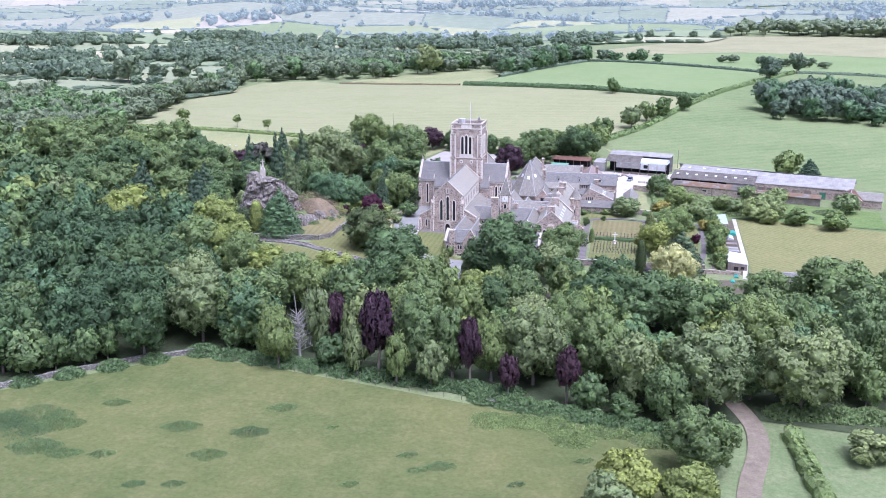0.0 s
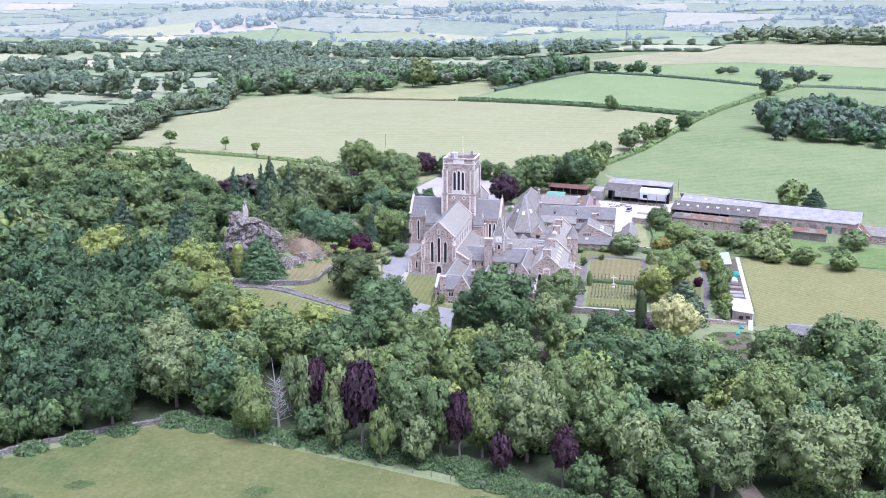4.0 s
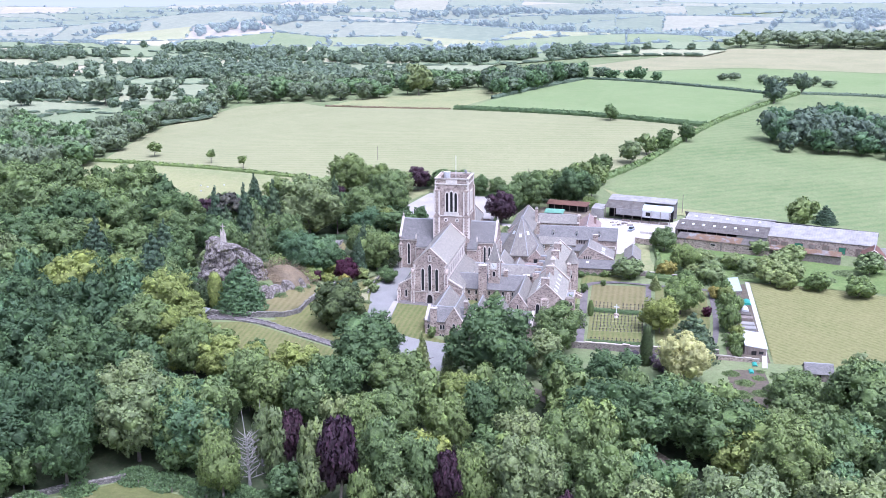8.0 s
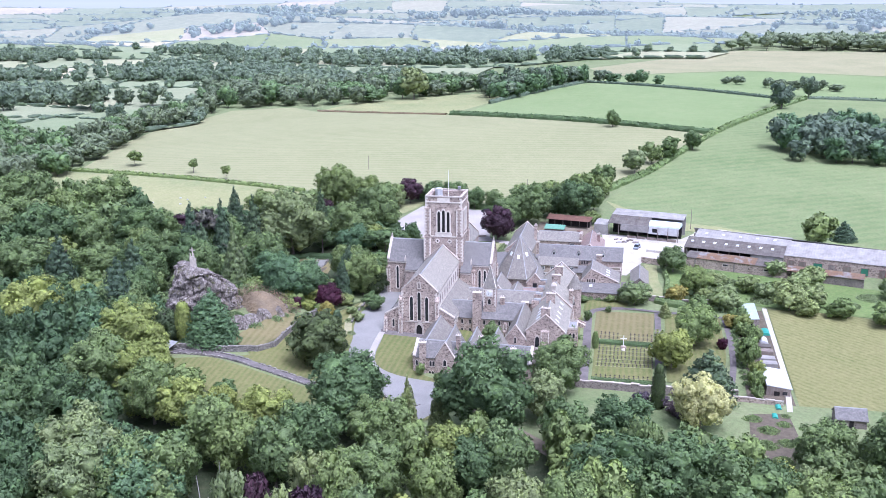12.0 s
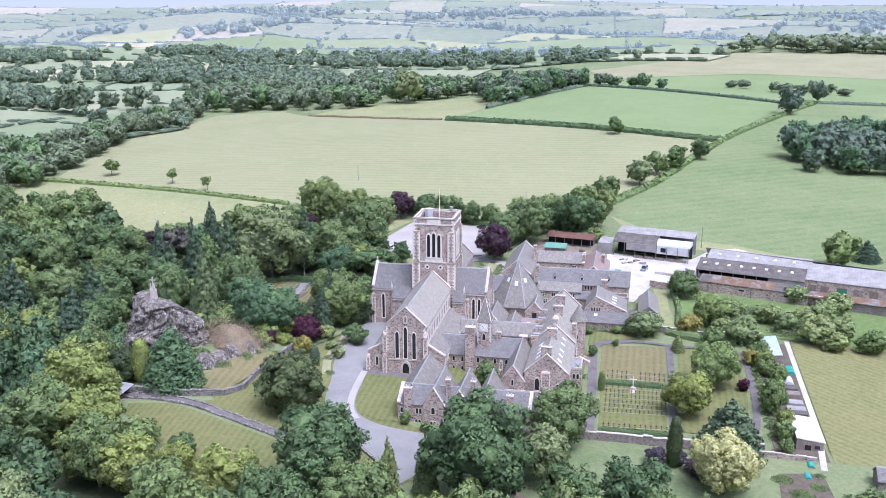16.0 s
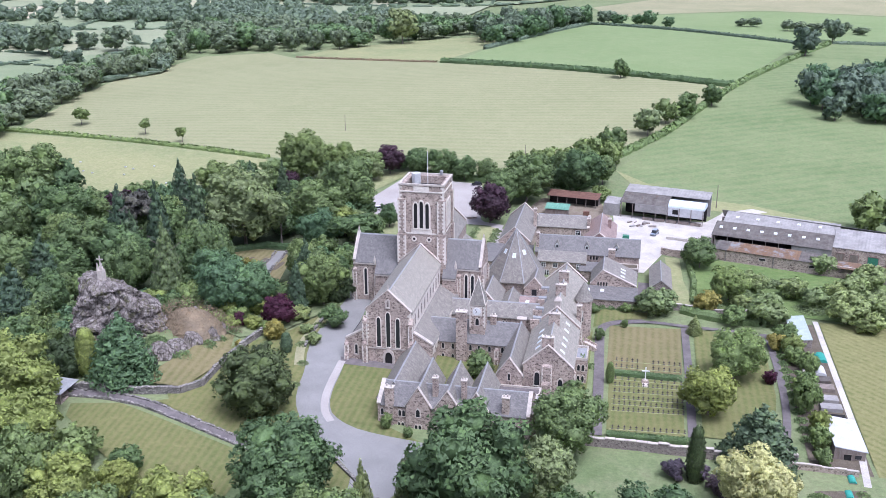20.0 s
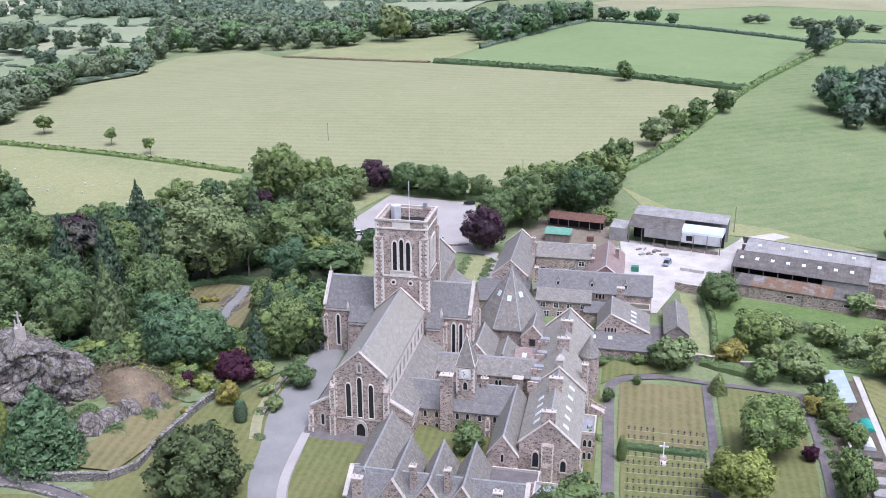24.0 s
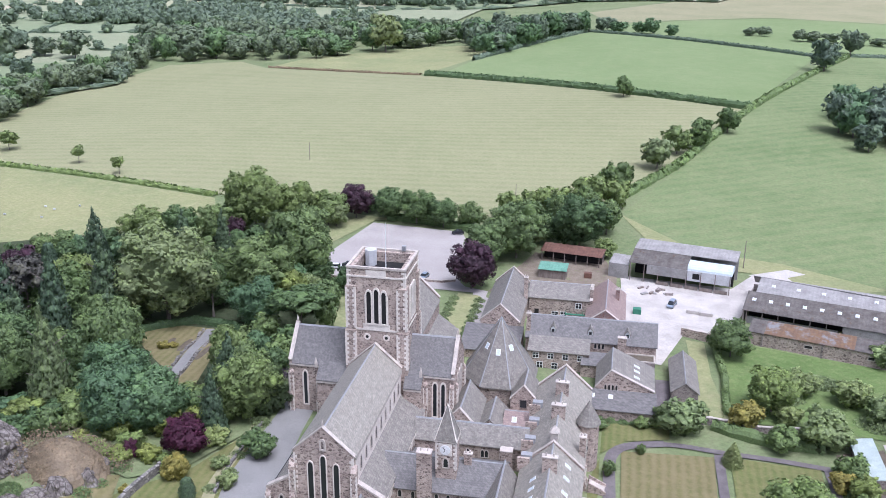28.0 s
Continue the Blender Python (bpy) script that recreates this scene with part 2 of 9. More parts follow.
def slates(name, stops, lichen, course=0.3, along="Z", amount=0.6):
    """Slate or tile courses, each slate its own tone, with lichen blotches."""
    m, n, l, b = shader(name, 0.62, 0, 0.35)
    p = world_place(n)
    s = n.new("ShaderNodeSeparateXYZ")
    l.new(p, s.inputs[0])
    add = n.new("ShaderNodeMath")
    add.operation = "ADD"
    l.new(s.outputs["X"], add.inputs[0])
    l.new(s.outputs["Y"], add.inputs[1])
    c = n.new("ShaderNodeCombineXYZ")
    l.new(add.outputs[0], c.inputs[0])
    l.new(s.outputs["Z"], c.inputs[1])
    k = n.new("ShaderNodeTexBrick")
    k.inputs["Scale"].default_value = 1.0
    k.inputs["Brick Width"].default_value, k.inputs["Row Height"].default_value, k.inputs["Mortar Size"].default_value = course * 1.15, course * 0.75, 0.012
    k.inputs["Color1"].default_value, k.inputs["Color2"].default_value, k.inputs["Mortar"].default_value = (0.8, 0.8, 0.8, 1), (1.18, 1.18, 1.18, 1), (0.6, 0.6, 0.6, 1)
    l.new(c.outputs[0], k.inputs["Vector"])
    a = noise_tex(n, l, 0.9, 8, p, 0.78)
    r = ramp(n, stops)
    l.new(a.outputs[0], r.inputs[0])
    col = blend(n, l, "MULTIPLY", 0.8, r.outputs[0], k.outputs[0])
    streak = noise_tex(n, l, 1.0, 5, scaled(n, l, p, (2.2, 2.2, 0.35)), 0.7)
    sk = ramp(n, [(0.32, (0.82, 0.82, 0.82)), (0.66, (1.13, 1.13, 1.12))])
    l.new(streak.outputs[0], sk.inputs[0])
    col = blend(n, l, "MULTIPLY", 1.0, col, sk.outputs[0])
    li = noise_tex(n, l, 2.4, 6, p, 0.75)
    lr = ramp(n, [(0.54, (0, 0, 0)), (0.74, (amount * 0.6, amount * 0.6, amount * 0.6))])
    l.new(li.outputs[0], lr.inputs[0])
    col = blend(n, l, "MIX", lr.outputs[0], col, lichen)
    l.new(col, b.inputs["Base Color"])
    relief(n, l, b, k.outputs[1], 0.4, 0.03)
    return m


SLATE = slates("weathered_slate", SLATE_TONES, (0.374, 0.360, 0.307))
SLATE_BLUE = slates("blue_slate", [(0.3, (0.121, 0.116, 0.113)), (0.52, (0.165, 0.157, 0.150)), (0.74, (0.226, 0.212, 0.196))], (0.308, 0.292, 0.262), 0.3, "Z", 0.5)
SLATE_PALE = slates("pale_stone_slate", [(0.3, (0.247, 0.227, 0.194)), (0.5, (0.305, 0.282, 0.239)), (0.72, (0.373, 0.346, 0.293))], (0.368, 0.350, 0.306), 0.32, "Z", 0.6)
TILE_RED = slates("faded_clay_tile", [(0.25, (0.22, 0.155, 0.14)), (0.55, (0.30, 0.225, 0.20)), (0.8, (0.36, 0.29, 0.26))], (0.34, 0.31, 0.27), 0.3, "Z", 0.5)
ASBESTOS = mottled("grey_fibre_cement_sheet", [(0.3, (0.225, 0.215, 0.205)), (0.7, (0.37, 0.355, 0.335))], 0.35, 0.85, 0.2, 0, 0.02, 5, ((0.20, 0.18, 0.16), 0.9, 0.6))
ASBESTOS_DARK = mottled("mossy_fibre_cement_sheet", [(0.3, (0.085, 0.075, 0.066)), (0.7, (0.175, 0.160, 0.145))], 0.5, 0.9, 0.2, 0, 0.02, 5, ((0.11, 0.075, 0.05), 0.6, 0.58))
RUST = mottled("rusty_tin_roof", [(0.3, (0.148, 0.101, 0.076)), (0.7, (0.234, 0.143, 0.076))], 0.8, 0.85, 0.3, 0.2, 0.02, 6, ((0.234, 0.235, 0.237), 0.35, 0.5))
RUST_RED = mottled("rust_red_tin", [(0.3, (0.115, 0.065, 0.05)), (0.7, (0.20, 0.105, 0.075))], 0.7, 0.85, 0.3, 0.1, 0.02, 6)
PALE_SHEET = mottled("white_sheeting", [(0.3, (0.44, 0.445, 0.445)), (0.7, (0.60, 0.605, 0.605))], 0.5, 0.6, 0.3, 0, 0.01, 5, ((0.45, 0.44, 0.42), 0.8, 0.62))
PALE_BLUE_SHEET = mottled("pale_blue_sheeting", [(0.3, (0.47, 0.54, 0.56)), (0.7, (0.60, 0.66, 0.68))], 0.5, 0.55, 0.4, 0, 0.01, 5)
CONCRETE = mottled("bright_concrete", [(0.3, (0.38, 0.35, 0.315)), (0.7, (0.56, 0.525, 0.475))], 0.16, 0.9, 0.2, 0, 0.01, 3, ((0.40, 0.38, 0.35), 0.25, 0.6))
TARMAC = mottled("grey_tarmac", [(0.3, (0.205, 0.200, 0.190)), (0.7, (0.270, 0.264, 0.250))], 0.1, 0.85, 0.25, 0, 0.008, 5, ((0.200, 0.200, 0.194), 0.3, 0.66))
GRAVEL = mottled("pale_gravel", [(0.3, (0.324, 0.297, 0.275)), (0.7, (0.414, 0.383, 0.356))], 0.06, 0.95, 0.15, 0, 0.02, 6, ((0.297, 0.279, 0.270), 0.1, 0.58))
PATH = mottled("dark_path_gravel", [(0.3, (0.12, 0.105, 0.105)), (0.7, (0.19, 0.17, 0.165))], 0.5, 0.95, 0.2, 0, 0.02, 6)
TRACK = mottled("earth_track", [(0.3, (0.17, 0.14, 0.105)), (0.7, (0.25, 0.21, 0.16))], 0.5, 0.95, 0.15, 0, 0.03, 3, ((0.16, 0.19, 0.08), 0.6, 0.57))
SOIL = mottled("bare_soil", [(0.3, (0.095, 0.080, 0.058)), (0.7, (0.155, 0.130, 0.098))], 0.8, 0.95, 0.15, 0, 0.05, 4)


def jagged_rock(name):
    """Crag rock: upright broken strata of purple-grey, pale edges, dark clefts and moss."""
    m, n, l, b = shader(name, 0.92, 0, 0.2)
    p = world_place(n)
    q = scaled(n, l, p, (1.0, 1.0, 0.4), 25)
    a = noise_tex(n, l, 0.9, 8, q, 0.72)
    r = ramp(n, [(0.3, (0.075, 0.064, 0.055)), (0.46, (0.20, 0.176, 0.158)), (0.6, (0.34, 0.308, 0.280)), (0.74, (0.54, 0.50, 0.46))])
    l.new(a.outputs[0], r.inputs[0])
    v = n.new("ShaderNodeTexVoronoi")
    v.feature = "DISTANCE_TO_EDGE"
    v.inputs["Scale"].default_value = 0.8
    l.new(q, v.inputs["Vector"])
    cr = ramp(n, [(0.0, (0.3, 0.28, 0.27)), (0.09, (1, 1, 1))])
    l.new(v.outputs["Distance"], cr.inputs[0])
    col = blend(n, l, "MULTIPLY", 0.8, r.outputs[0], cr.outputs[0])
    moss = noise_tex(n, l, 0.45, 6, p, 0.7)
    mr = ramp(n, [(0.54, (0, 0, 0)), (0.64, (0.85, 0.85, 0.85))])
    l.new(moss.outputs[0], mr.inputs[0])
    col = blend(n, l, "MIX", mr.outputs[0], col, (0.14, 0.135, 0.06))
    l.new(col, b.inputs["Base Color"])
    relief(n, l, b, a.outputs[0], 1.0, 0.9)
    return m


ROCK = jagged_rock("purple_grey_crag")
BARK = mottled("tree_bark", [(0.3, (0.12, 0.10, 0.085)), (0.7, (0.24, 0.21, 0.185))], 2.0, 0.95, 0.15, 0, 0.03, 9, None, (1, 1, 0.3))
DEAD_BARK = mottled("bleached_bark", [(0.3, (0.26, 0.24, 0.235)), (0.7, (0.40, 0.375, 0.365))], 2.0, 0.95, 0.15, 0, 0.02, 9, None, (1, 1, 0.3))
WOOD = mottled("weathered_timber", [(0.3, (0.16, 0.13, 0.11)), (0.7, (0.28, 0.24, 0.21))], 1.5, 0.85, 0.2, 0, 0.01, 8, None, (1, 1, 0.2))
WHITE_PAINT = mottled("white_paint", [(0.3, (0.72, 0.72, 0.70)), (0.7, (0.80, 0.80, 0.79))], 1.5, 0.5, 0.4, 0, 0, 5)
GREEN_PAINT = mottled("green_paint", [(0.3, (0.04, 0.16, 0.10)), (0.7, (0.06, 0.22, 0.14))], 1.0, 0.6, 0.3, 0, 0, 5)
GREEN_ROOF = mottled("pale_green_roof", [(0.3, (0.34, 0.40, 0.37)), (0.7, (0.46, 0.52, 0.49))], 0.5, 0.6, 0.3, 0, 0, 5)
TEAL = mottled("teal_netting", [(0.3, (0.03, 0.24, 0.19)), (0.7, (0.07, 0.35, 0.28))], 1.0, 0.7, 0.3, 0, 0.02, 5)
# Near-black colour painted for shade inside openings and bays, also for black parts.
DARK = mottled("shade_and_black_parts", [(0.3, (0.02, 0.02, 0.022)), (0.7, (0.04, 0.038, 0.036))], 1.0, 0.9, 0.1)
LEAD = mottled("lead_flashing", [(0.3, (0.28, 0.285, 0.29)), (0.7, (0.38, 0.385, 0.39))], 1.0, 0.6, 0.4, 0.2, 0, 5)
GLASS, _n, _l, _b = shader("leaded_glass", 0.18, 0, 0.5)
_b.inputs["Base Color"].default_value = (0.025, 0.028, 0.032, 1)
_t = noise_tex(_n, _l, 6.0, 2, world_place(_n))
relief(_n, _l, _b, _t.outputs[0], 0.3, 0.02)
CAR_WHITE, _n, _l, _b = shader("white_car_paint", 0.25, 0, 0.5)
_b.inputs["Base Color"].default_value = (0.75, 0.75, 0.75, 1)
CAR_BLACK, _n, _l, _b = shader("black_car_paint", 0.2, 0, 0.5)
_b.inputs["Base Color"].default_value = (0.02, 0.02, 0.024, 1)
CAR_SILVER, _n, _l, _b = shader("silver_blue_car_paint", 0.3, 0.4, 0.5)
_b.inputs["Base Color"].default_value = (0.30, 0.35, 0.42, 1)
RUBBER, _n, _l, _b = shader("tyre_rubber", 0.9, 0, 0.2)
_b.inputs["Base Color"].default_value = (0.02, 0.02, 0.02, 1)

# ---- mesh helpers ----


def smooth(a, b, v):
    t = min(1.0, max(0.0, (v - a) / (b - a)))
    return t * t * (3 - 2 * t)


def bell(x, y, cx, cy, sx, sy):
    return math.exp(-((x - cx) / sx) ** 2 - ((y - cy) / sy) ** 2)


def land(x, y):
    """The height of the ground: abbey terrace, low pasture before it, a long rise behind, and far hills."""
    z = 3.4 * bell(x, y, -80, 345, 45, 80) - 2.2 * (1 - smooth(180, 285, y))
    z += 12.5 * bell(x, y, 20, 745, 250, 175 if y < 745 else 650) + 5 * bell(x, y, -230, 560, 130, 130)
    z += 4.6 * bell(x, y, -122, 308, 30, 48) + 5.5 * bell(x, y, -132, 317, 13, 12) + 3.5 * bell(x, y, -117, 322, 9, 8)
    if y > 850:
        z += -10 * smooth(900, 1300, y) * (1 - 0.8 * smooth(-250, 50, x)) + 13 * bell(x, y, 420, 1600, 420, 330)
        far = smooth(1500, 4600, y)
        moor = bell(x, y, 420, 1550, 520, 420)
        z += 30 * far + 18 * far * math.sin(x * 0.0021 + 1.0 + y * 0.0006)
        z += 30 * bell(x, y, -900, 2050, 620, 420) + 10 * bell(x, y, -1010, 2250, 130, 120)
        z += 17 * smooth(1250, 2000, y) * (1 - moor) * math.sin(y * 0.0074 + 1.7 * math.sin(x * 0.0017 + 0.6) + x * 0.0011)
    return z


def mesh_of(name, verts, faces, mat=None):
    me = bpy.data.meshes.new(name)
    me.from_pydata([tuple(v) for v in verts], [], [tuple(f) for f in faces])
    if mat:
        me.materials.append(mat)
    return me


def thing(name, x, y, z, label, category, group="", kind="", turn=0.0):
    ob = new(name)
    ob.empty_display_size = 0.5
    ob.matrix_basis = pose(x, y, z, 0, 0, turn)
    return tagged(ob, label, category, group, kind)


def adopt(ob, parent, world_coords=True):
    ob.parent = parent
    if world_coords and parent.parent is None:
        ob.matrix_parent_inverse = parent.matrix_basis.inverted()
    return ob


def part(name, bm, mat, parent, label="", world_coords=True):
    """Link a bmesh (or a mesh) as one mesh object under a thing or under a part."""
    if isinstance(bm, bmesh.types.BMesh):
        me = bpy.data.meshes.new(name)
        bm.normal_update()
        bm.to_mesh(me)
        bm.free()
    else:
        me = bm
    if mat and not me.materials:
        me.materials.append(mat)
    ob = adopt(new(name, me), parent, world_coords)
    return tagged(ob, label)


def solo(name, bm, mat, label, category, group="", kind=""):
    me = bm
    if isinstance(bm, bmesh.types.BMesh):
        me = bpy.data.meshes.new(name)
        bm.normal_update()
        bm.to_mesh(me)
        bm.free()
    if mat and not me.materials:
        me.materials.append(mat)
    return tagged(new(name, me), label, category, group, kind)


def add_hull(bm, low, high):
    """A closed solid from a ring of low points and a ring of high points."""
    a, b = [bm.verts.new(v) for v in low], [bm.verts.new(v) for v in high]
    n = len(a)
    bm.faces.new(a[::-1])
    bm.faces.new(b)
    for i in range(n):
        bm.faces.new((a[i], a[(i + 1) % n], b[(i + 1) % n], b[i]))


def add_box(bm, x0, x1, y0, y1, z0, z1):
    add_hull(bm, [(x0, y0, z0), (x1, y0, z0), (x1, y1, z0), (x0, y1, z0)], [(x0, y0, z1), (x1, y0, z1), (x1, y1, z1), (x0, y1, z1)])


def box(x0, x1, y0, y1, z0, z1, edge=0.0):
    bm = bmesh.new()
    add_box(bm, x0, x1, y0, y1, z0, z1)
    if edge:
        bmesh.ops.bevel(bm, geom=bm.edges[:], offset=edge, segments=1, affect="EDGES")
    return bm


def add_prism(bm, ring, across):
    """Extrude a planar ring of points by a vector."""
    add_hull(bm, ring, [tuple(Vector(p) + Vector(across)) for p in ring])
    bmesh.ops.recalc_face_normals(bm, faces=bm.faces[:])


def cone_mesh(sides, r0, r1, z0, z1, cx=0, cy=0, turn=0.0):
    bm = bmesh.new()
    ang = [turn + 2 * math.pi * i / sides for i in range(sides)]
    if r1 > 0.001:
        add_hull(bm, [(cx + r0 * math.cos(a), cy + r0 * math.sin(a), z0) for a in ang], [(cx + r1 * math.cos(a), cy + r1 * math.sin(a), z1) for a in ang])
    else:
        lo = [bm.verts.new((cx + r0 * math.cos(a), cy + r0 * math.sin(a), z0)) for a in ang]
        top = bm.verts.new((cx, cy, z1))
        bm.faces.new(lo[::-1])
        for i in range(sides):
            bm.faces.new((lo[i], lo[(i + 1) % sides], top))
    return bm


def drape(poly, lift, cell=12.0, curve=0):
    """A sheet cut to a ring of plan points, laid on the land."""
    pts = [Vector((p[0], p[1], 0)) for p in poly]
    for _ in range(curve):
        pts = [q for a, b in zip(pts, pts[1:] + pts[:1]) for q in (a.lerp(b, 0.25), a.lerp(b, 0.75))]
    bm = bmesh.new()
    bmesh.ops.triangulate(bm, faces=[bm.faces.new([bm.verts.new(p) for p in pts])])
    xs, ys = [p.x for p in pts], [p.y for p in pts]
    for axis, lo, hi in ((0, min(xs), max(xs)), (1, min(ys), max(ys))):
        k = math.ceil(lo / cell) * cell
        while k < hi:
            co, no = [0, 0, 0], [0, 0, 0]
            co[axis], no[axis] = k, 1
            bmesh.ops.bisect_plane(bm, geom=bm.verts[:] + bm.edges[:] + bm.faces[:], plane_co=co, plane_no=no)
            k += cell
    for v in bm.verts:
        v.co.z = land(v.co.x, v.co.y) + lift
    bmesh.ops.recalc_face_normals(bm, faces=bm.faces[:])
    if bm.faces[0].normal.z < 0:
        bmesh.ops.reverse_faces(bm, faces=bm.faces[:])
    return bm


def ribbon(line, width, curve=2):
    """The outline of a path of that width along a line of plan points."""
    pts = [Vector(p) for p in line]
    for _ in range(curve):
        pts = [pts[0]] + [q for a, b in zip(pts, pts[1:]) for q in (a.lerp(b, 0.25), a.lerp(b, 0.75))] + [pts[-1]]
    left, right = [], []
    for i, p in enumerate(pts):
        d = (pts[min(i + 1, len(pts) - 1)] - pts[max(i - 1, 0)]).normalized()
        s = Vector((-d.y, d.x)) * width / 2
        left.append(p + s)
        right.append(p - s)
    return [tuple(p) for p in left + right[::-1]]


def sheet(name, poly, mat, lift, label, category, cell=12.0, curve=0):
    return solo(name, drape(poly, lift, cell, curve), mat, label, category, kind="structure")

# ---- ground and fields ----


def axis_steps(lo, a, b, hi, fine, coarse):
    left = [a - coarse * i for i in range(1, int((a - lo) / coarse) + 1)][::-1]
    mid = [a + fine * i for i in range(int((b - a) / fine) + 1)]
    right = [mid[-1] + coarse * i for i in range(1, int((hi - mid[-1]) / coarse) + 1)]
    return left + mid + right


gx, gy = axis_steps(-3200, -420, 324, 2600, 6, 72), axis_steps(-600, 96, 576, 4780, 6, 44)
ground_verts = [(x, y, land(x, y)) for y in gy for x in gx]
W = len(gx)
ground_faces = [(j * W + i, j * W + i + 1, (j + 1) * W + i + 1, (j + 1) * W + i) for j in range(len(gy) - 1) for i in range(W - 1)]
ground = tagged(new("ground", mesh_of("ground", ground_verts, ground_faces, GRASS_ROUGH)), "rolling green farmland reaching the misty horizon", "ground", kind="structure")
for f in ground.data.polygons:
    f.use_smooth = True

sheet("field_front", [(-150, 40), (-146, 178), (-111, 207), (-83, 203), (-54, 197.5), (-13, 189), (11, 182), (18, 168), (14, 120), (8, 40)], GRASS_FRONT, 0.10, "grazed pasture with rush clumps in front of the wood", "field")
sheet("field_lane_side", [(26, 60), (27, 165), (31, 196), (60, 190), (95, 175), (90, 60)], GRASS_ROUGH, 0.10, "green meadow beside the earth track", "field")
sheet("field_hay", [(-316, 548), (-329, 597), (-344, 649), (-352, 698), (-348, 776), (-346, 823), (-300, 846), (-268, 815), (-148, 778), (40, 688), (-22, 538), (-60, 505), (-168, 508), (-271, 530)], GRASS_HAY, 0.12, "large mown hay field with faint stripes", "field")
sheet("field_left", [(-271, 526), (-168, 504), (-150, 470), (-190, 400), (-300, 400), (-340, 540)], GRASS_DRY, 0.12, "dry pale pasture dotted with pale sheep blocks", "field")
sheet("field_lush", [(-137, 795), (-128, 846), (-60, 1050), (108, 905), (43, 698)], GRASS_GREEN, 0.12, "lush green square field", "field")
sheet("field_strip", [(-268, 818), (-150, 783), (-132, 848), (-95, 950), (-180, 930), (-255, 870)], GRASS_DRY, 0.11, "rough pale strip of grass", "field")
sheet("field_east", [(-19, 523), (43, 690), (138, 925), (240, 930), (330, 760), (330, 480), (120, 430), (58, 468), (10, 478), (-6, 482)], GRASS_PASTURE, 0.12, "green pasture beside the farm", "field")
sheet("field_upper", [(111, 925), (-50, 1060), (-40, 1130), (120, 1230), (420, 1180), (420, 960), (240, 935), (150, 935)], GRASS_GREEN, 0.12, "green field on the rise", "field", 24)
sheet("field_moor", [(-70, 1300), (130, 1560), (420, 1520), (560, 1350), (430, 1190), (120, 1240), (-40, 1145)], GRASS_HEATH, 0.14, "pale dry heath on the hill", "field", 24)
sheet("farm_verge", [(-20, 520), (-6, 482), (-14, 476), (20, 472), (40, 458), (58, 466), (30, 482), (5, 488)], GRASS_DRY, 0.2, "worn dry grass behind the barns", "grass verge", 6)
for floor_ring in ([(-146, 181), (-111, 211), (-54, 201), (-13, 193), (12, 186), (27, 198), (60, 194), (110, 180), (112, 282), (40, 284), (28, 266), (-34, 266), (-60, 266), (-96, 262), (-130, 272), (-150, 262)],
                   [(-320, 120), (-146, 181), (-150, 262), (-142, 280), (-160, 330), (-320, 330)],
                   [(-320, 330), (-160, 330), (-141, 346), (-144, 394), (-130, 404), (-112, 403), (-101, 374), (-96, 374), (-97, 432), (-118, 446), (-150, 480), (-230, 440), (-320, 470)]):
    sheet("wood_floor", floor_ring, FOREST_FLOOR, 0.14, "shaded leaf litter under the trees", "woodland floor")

# far patchwork of fields, each with its own grass
rng = random.Random(11)
far_grass = [grass("far_meadow_a", (0.277, 0.302, 0.189), (0.235, 0.269, 0.160), (0.336, 0.336, 0.227), 0.006), grass("far_meadow_b", (0.235, 0.277, 0.160), (0.193, 0.239, 0.134), (0.286, 0.302, 0.185), 0.006),
             grass("far_hay", (0.353, 0.353, 0.227), (0.302, 0.319, 0.193), (0.420, 0.386, 0.277), 0.006), grass("far_barley", (0.437, 0.395, 0.277), (0.386, 0.361, 0.235), (0.470, 0.420, 0.319), 0.006),
             grass("far_clover", (0.252, 0.290, 0.176), (0.210, 0.260, 0.151), (0.302, 0.315, 0.202), 0.006)]


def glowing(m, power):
    """Bluish emission added to stand for distance haze, on the far backdrop alone."""
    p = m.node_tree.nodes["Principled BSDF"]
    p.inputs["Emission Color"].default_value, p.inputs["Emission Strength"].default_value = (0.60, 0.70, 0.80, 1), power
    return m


# Base colours lowered to offset the haze glow added afterwards.
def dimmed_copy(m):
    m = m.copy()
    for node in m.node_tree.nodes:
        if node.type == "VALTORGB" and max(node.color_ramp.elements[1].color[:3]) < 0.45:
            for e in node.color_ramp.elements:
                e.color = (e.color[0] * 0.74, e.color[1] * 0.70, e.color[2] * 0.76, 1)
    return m


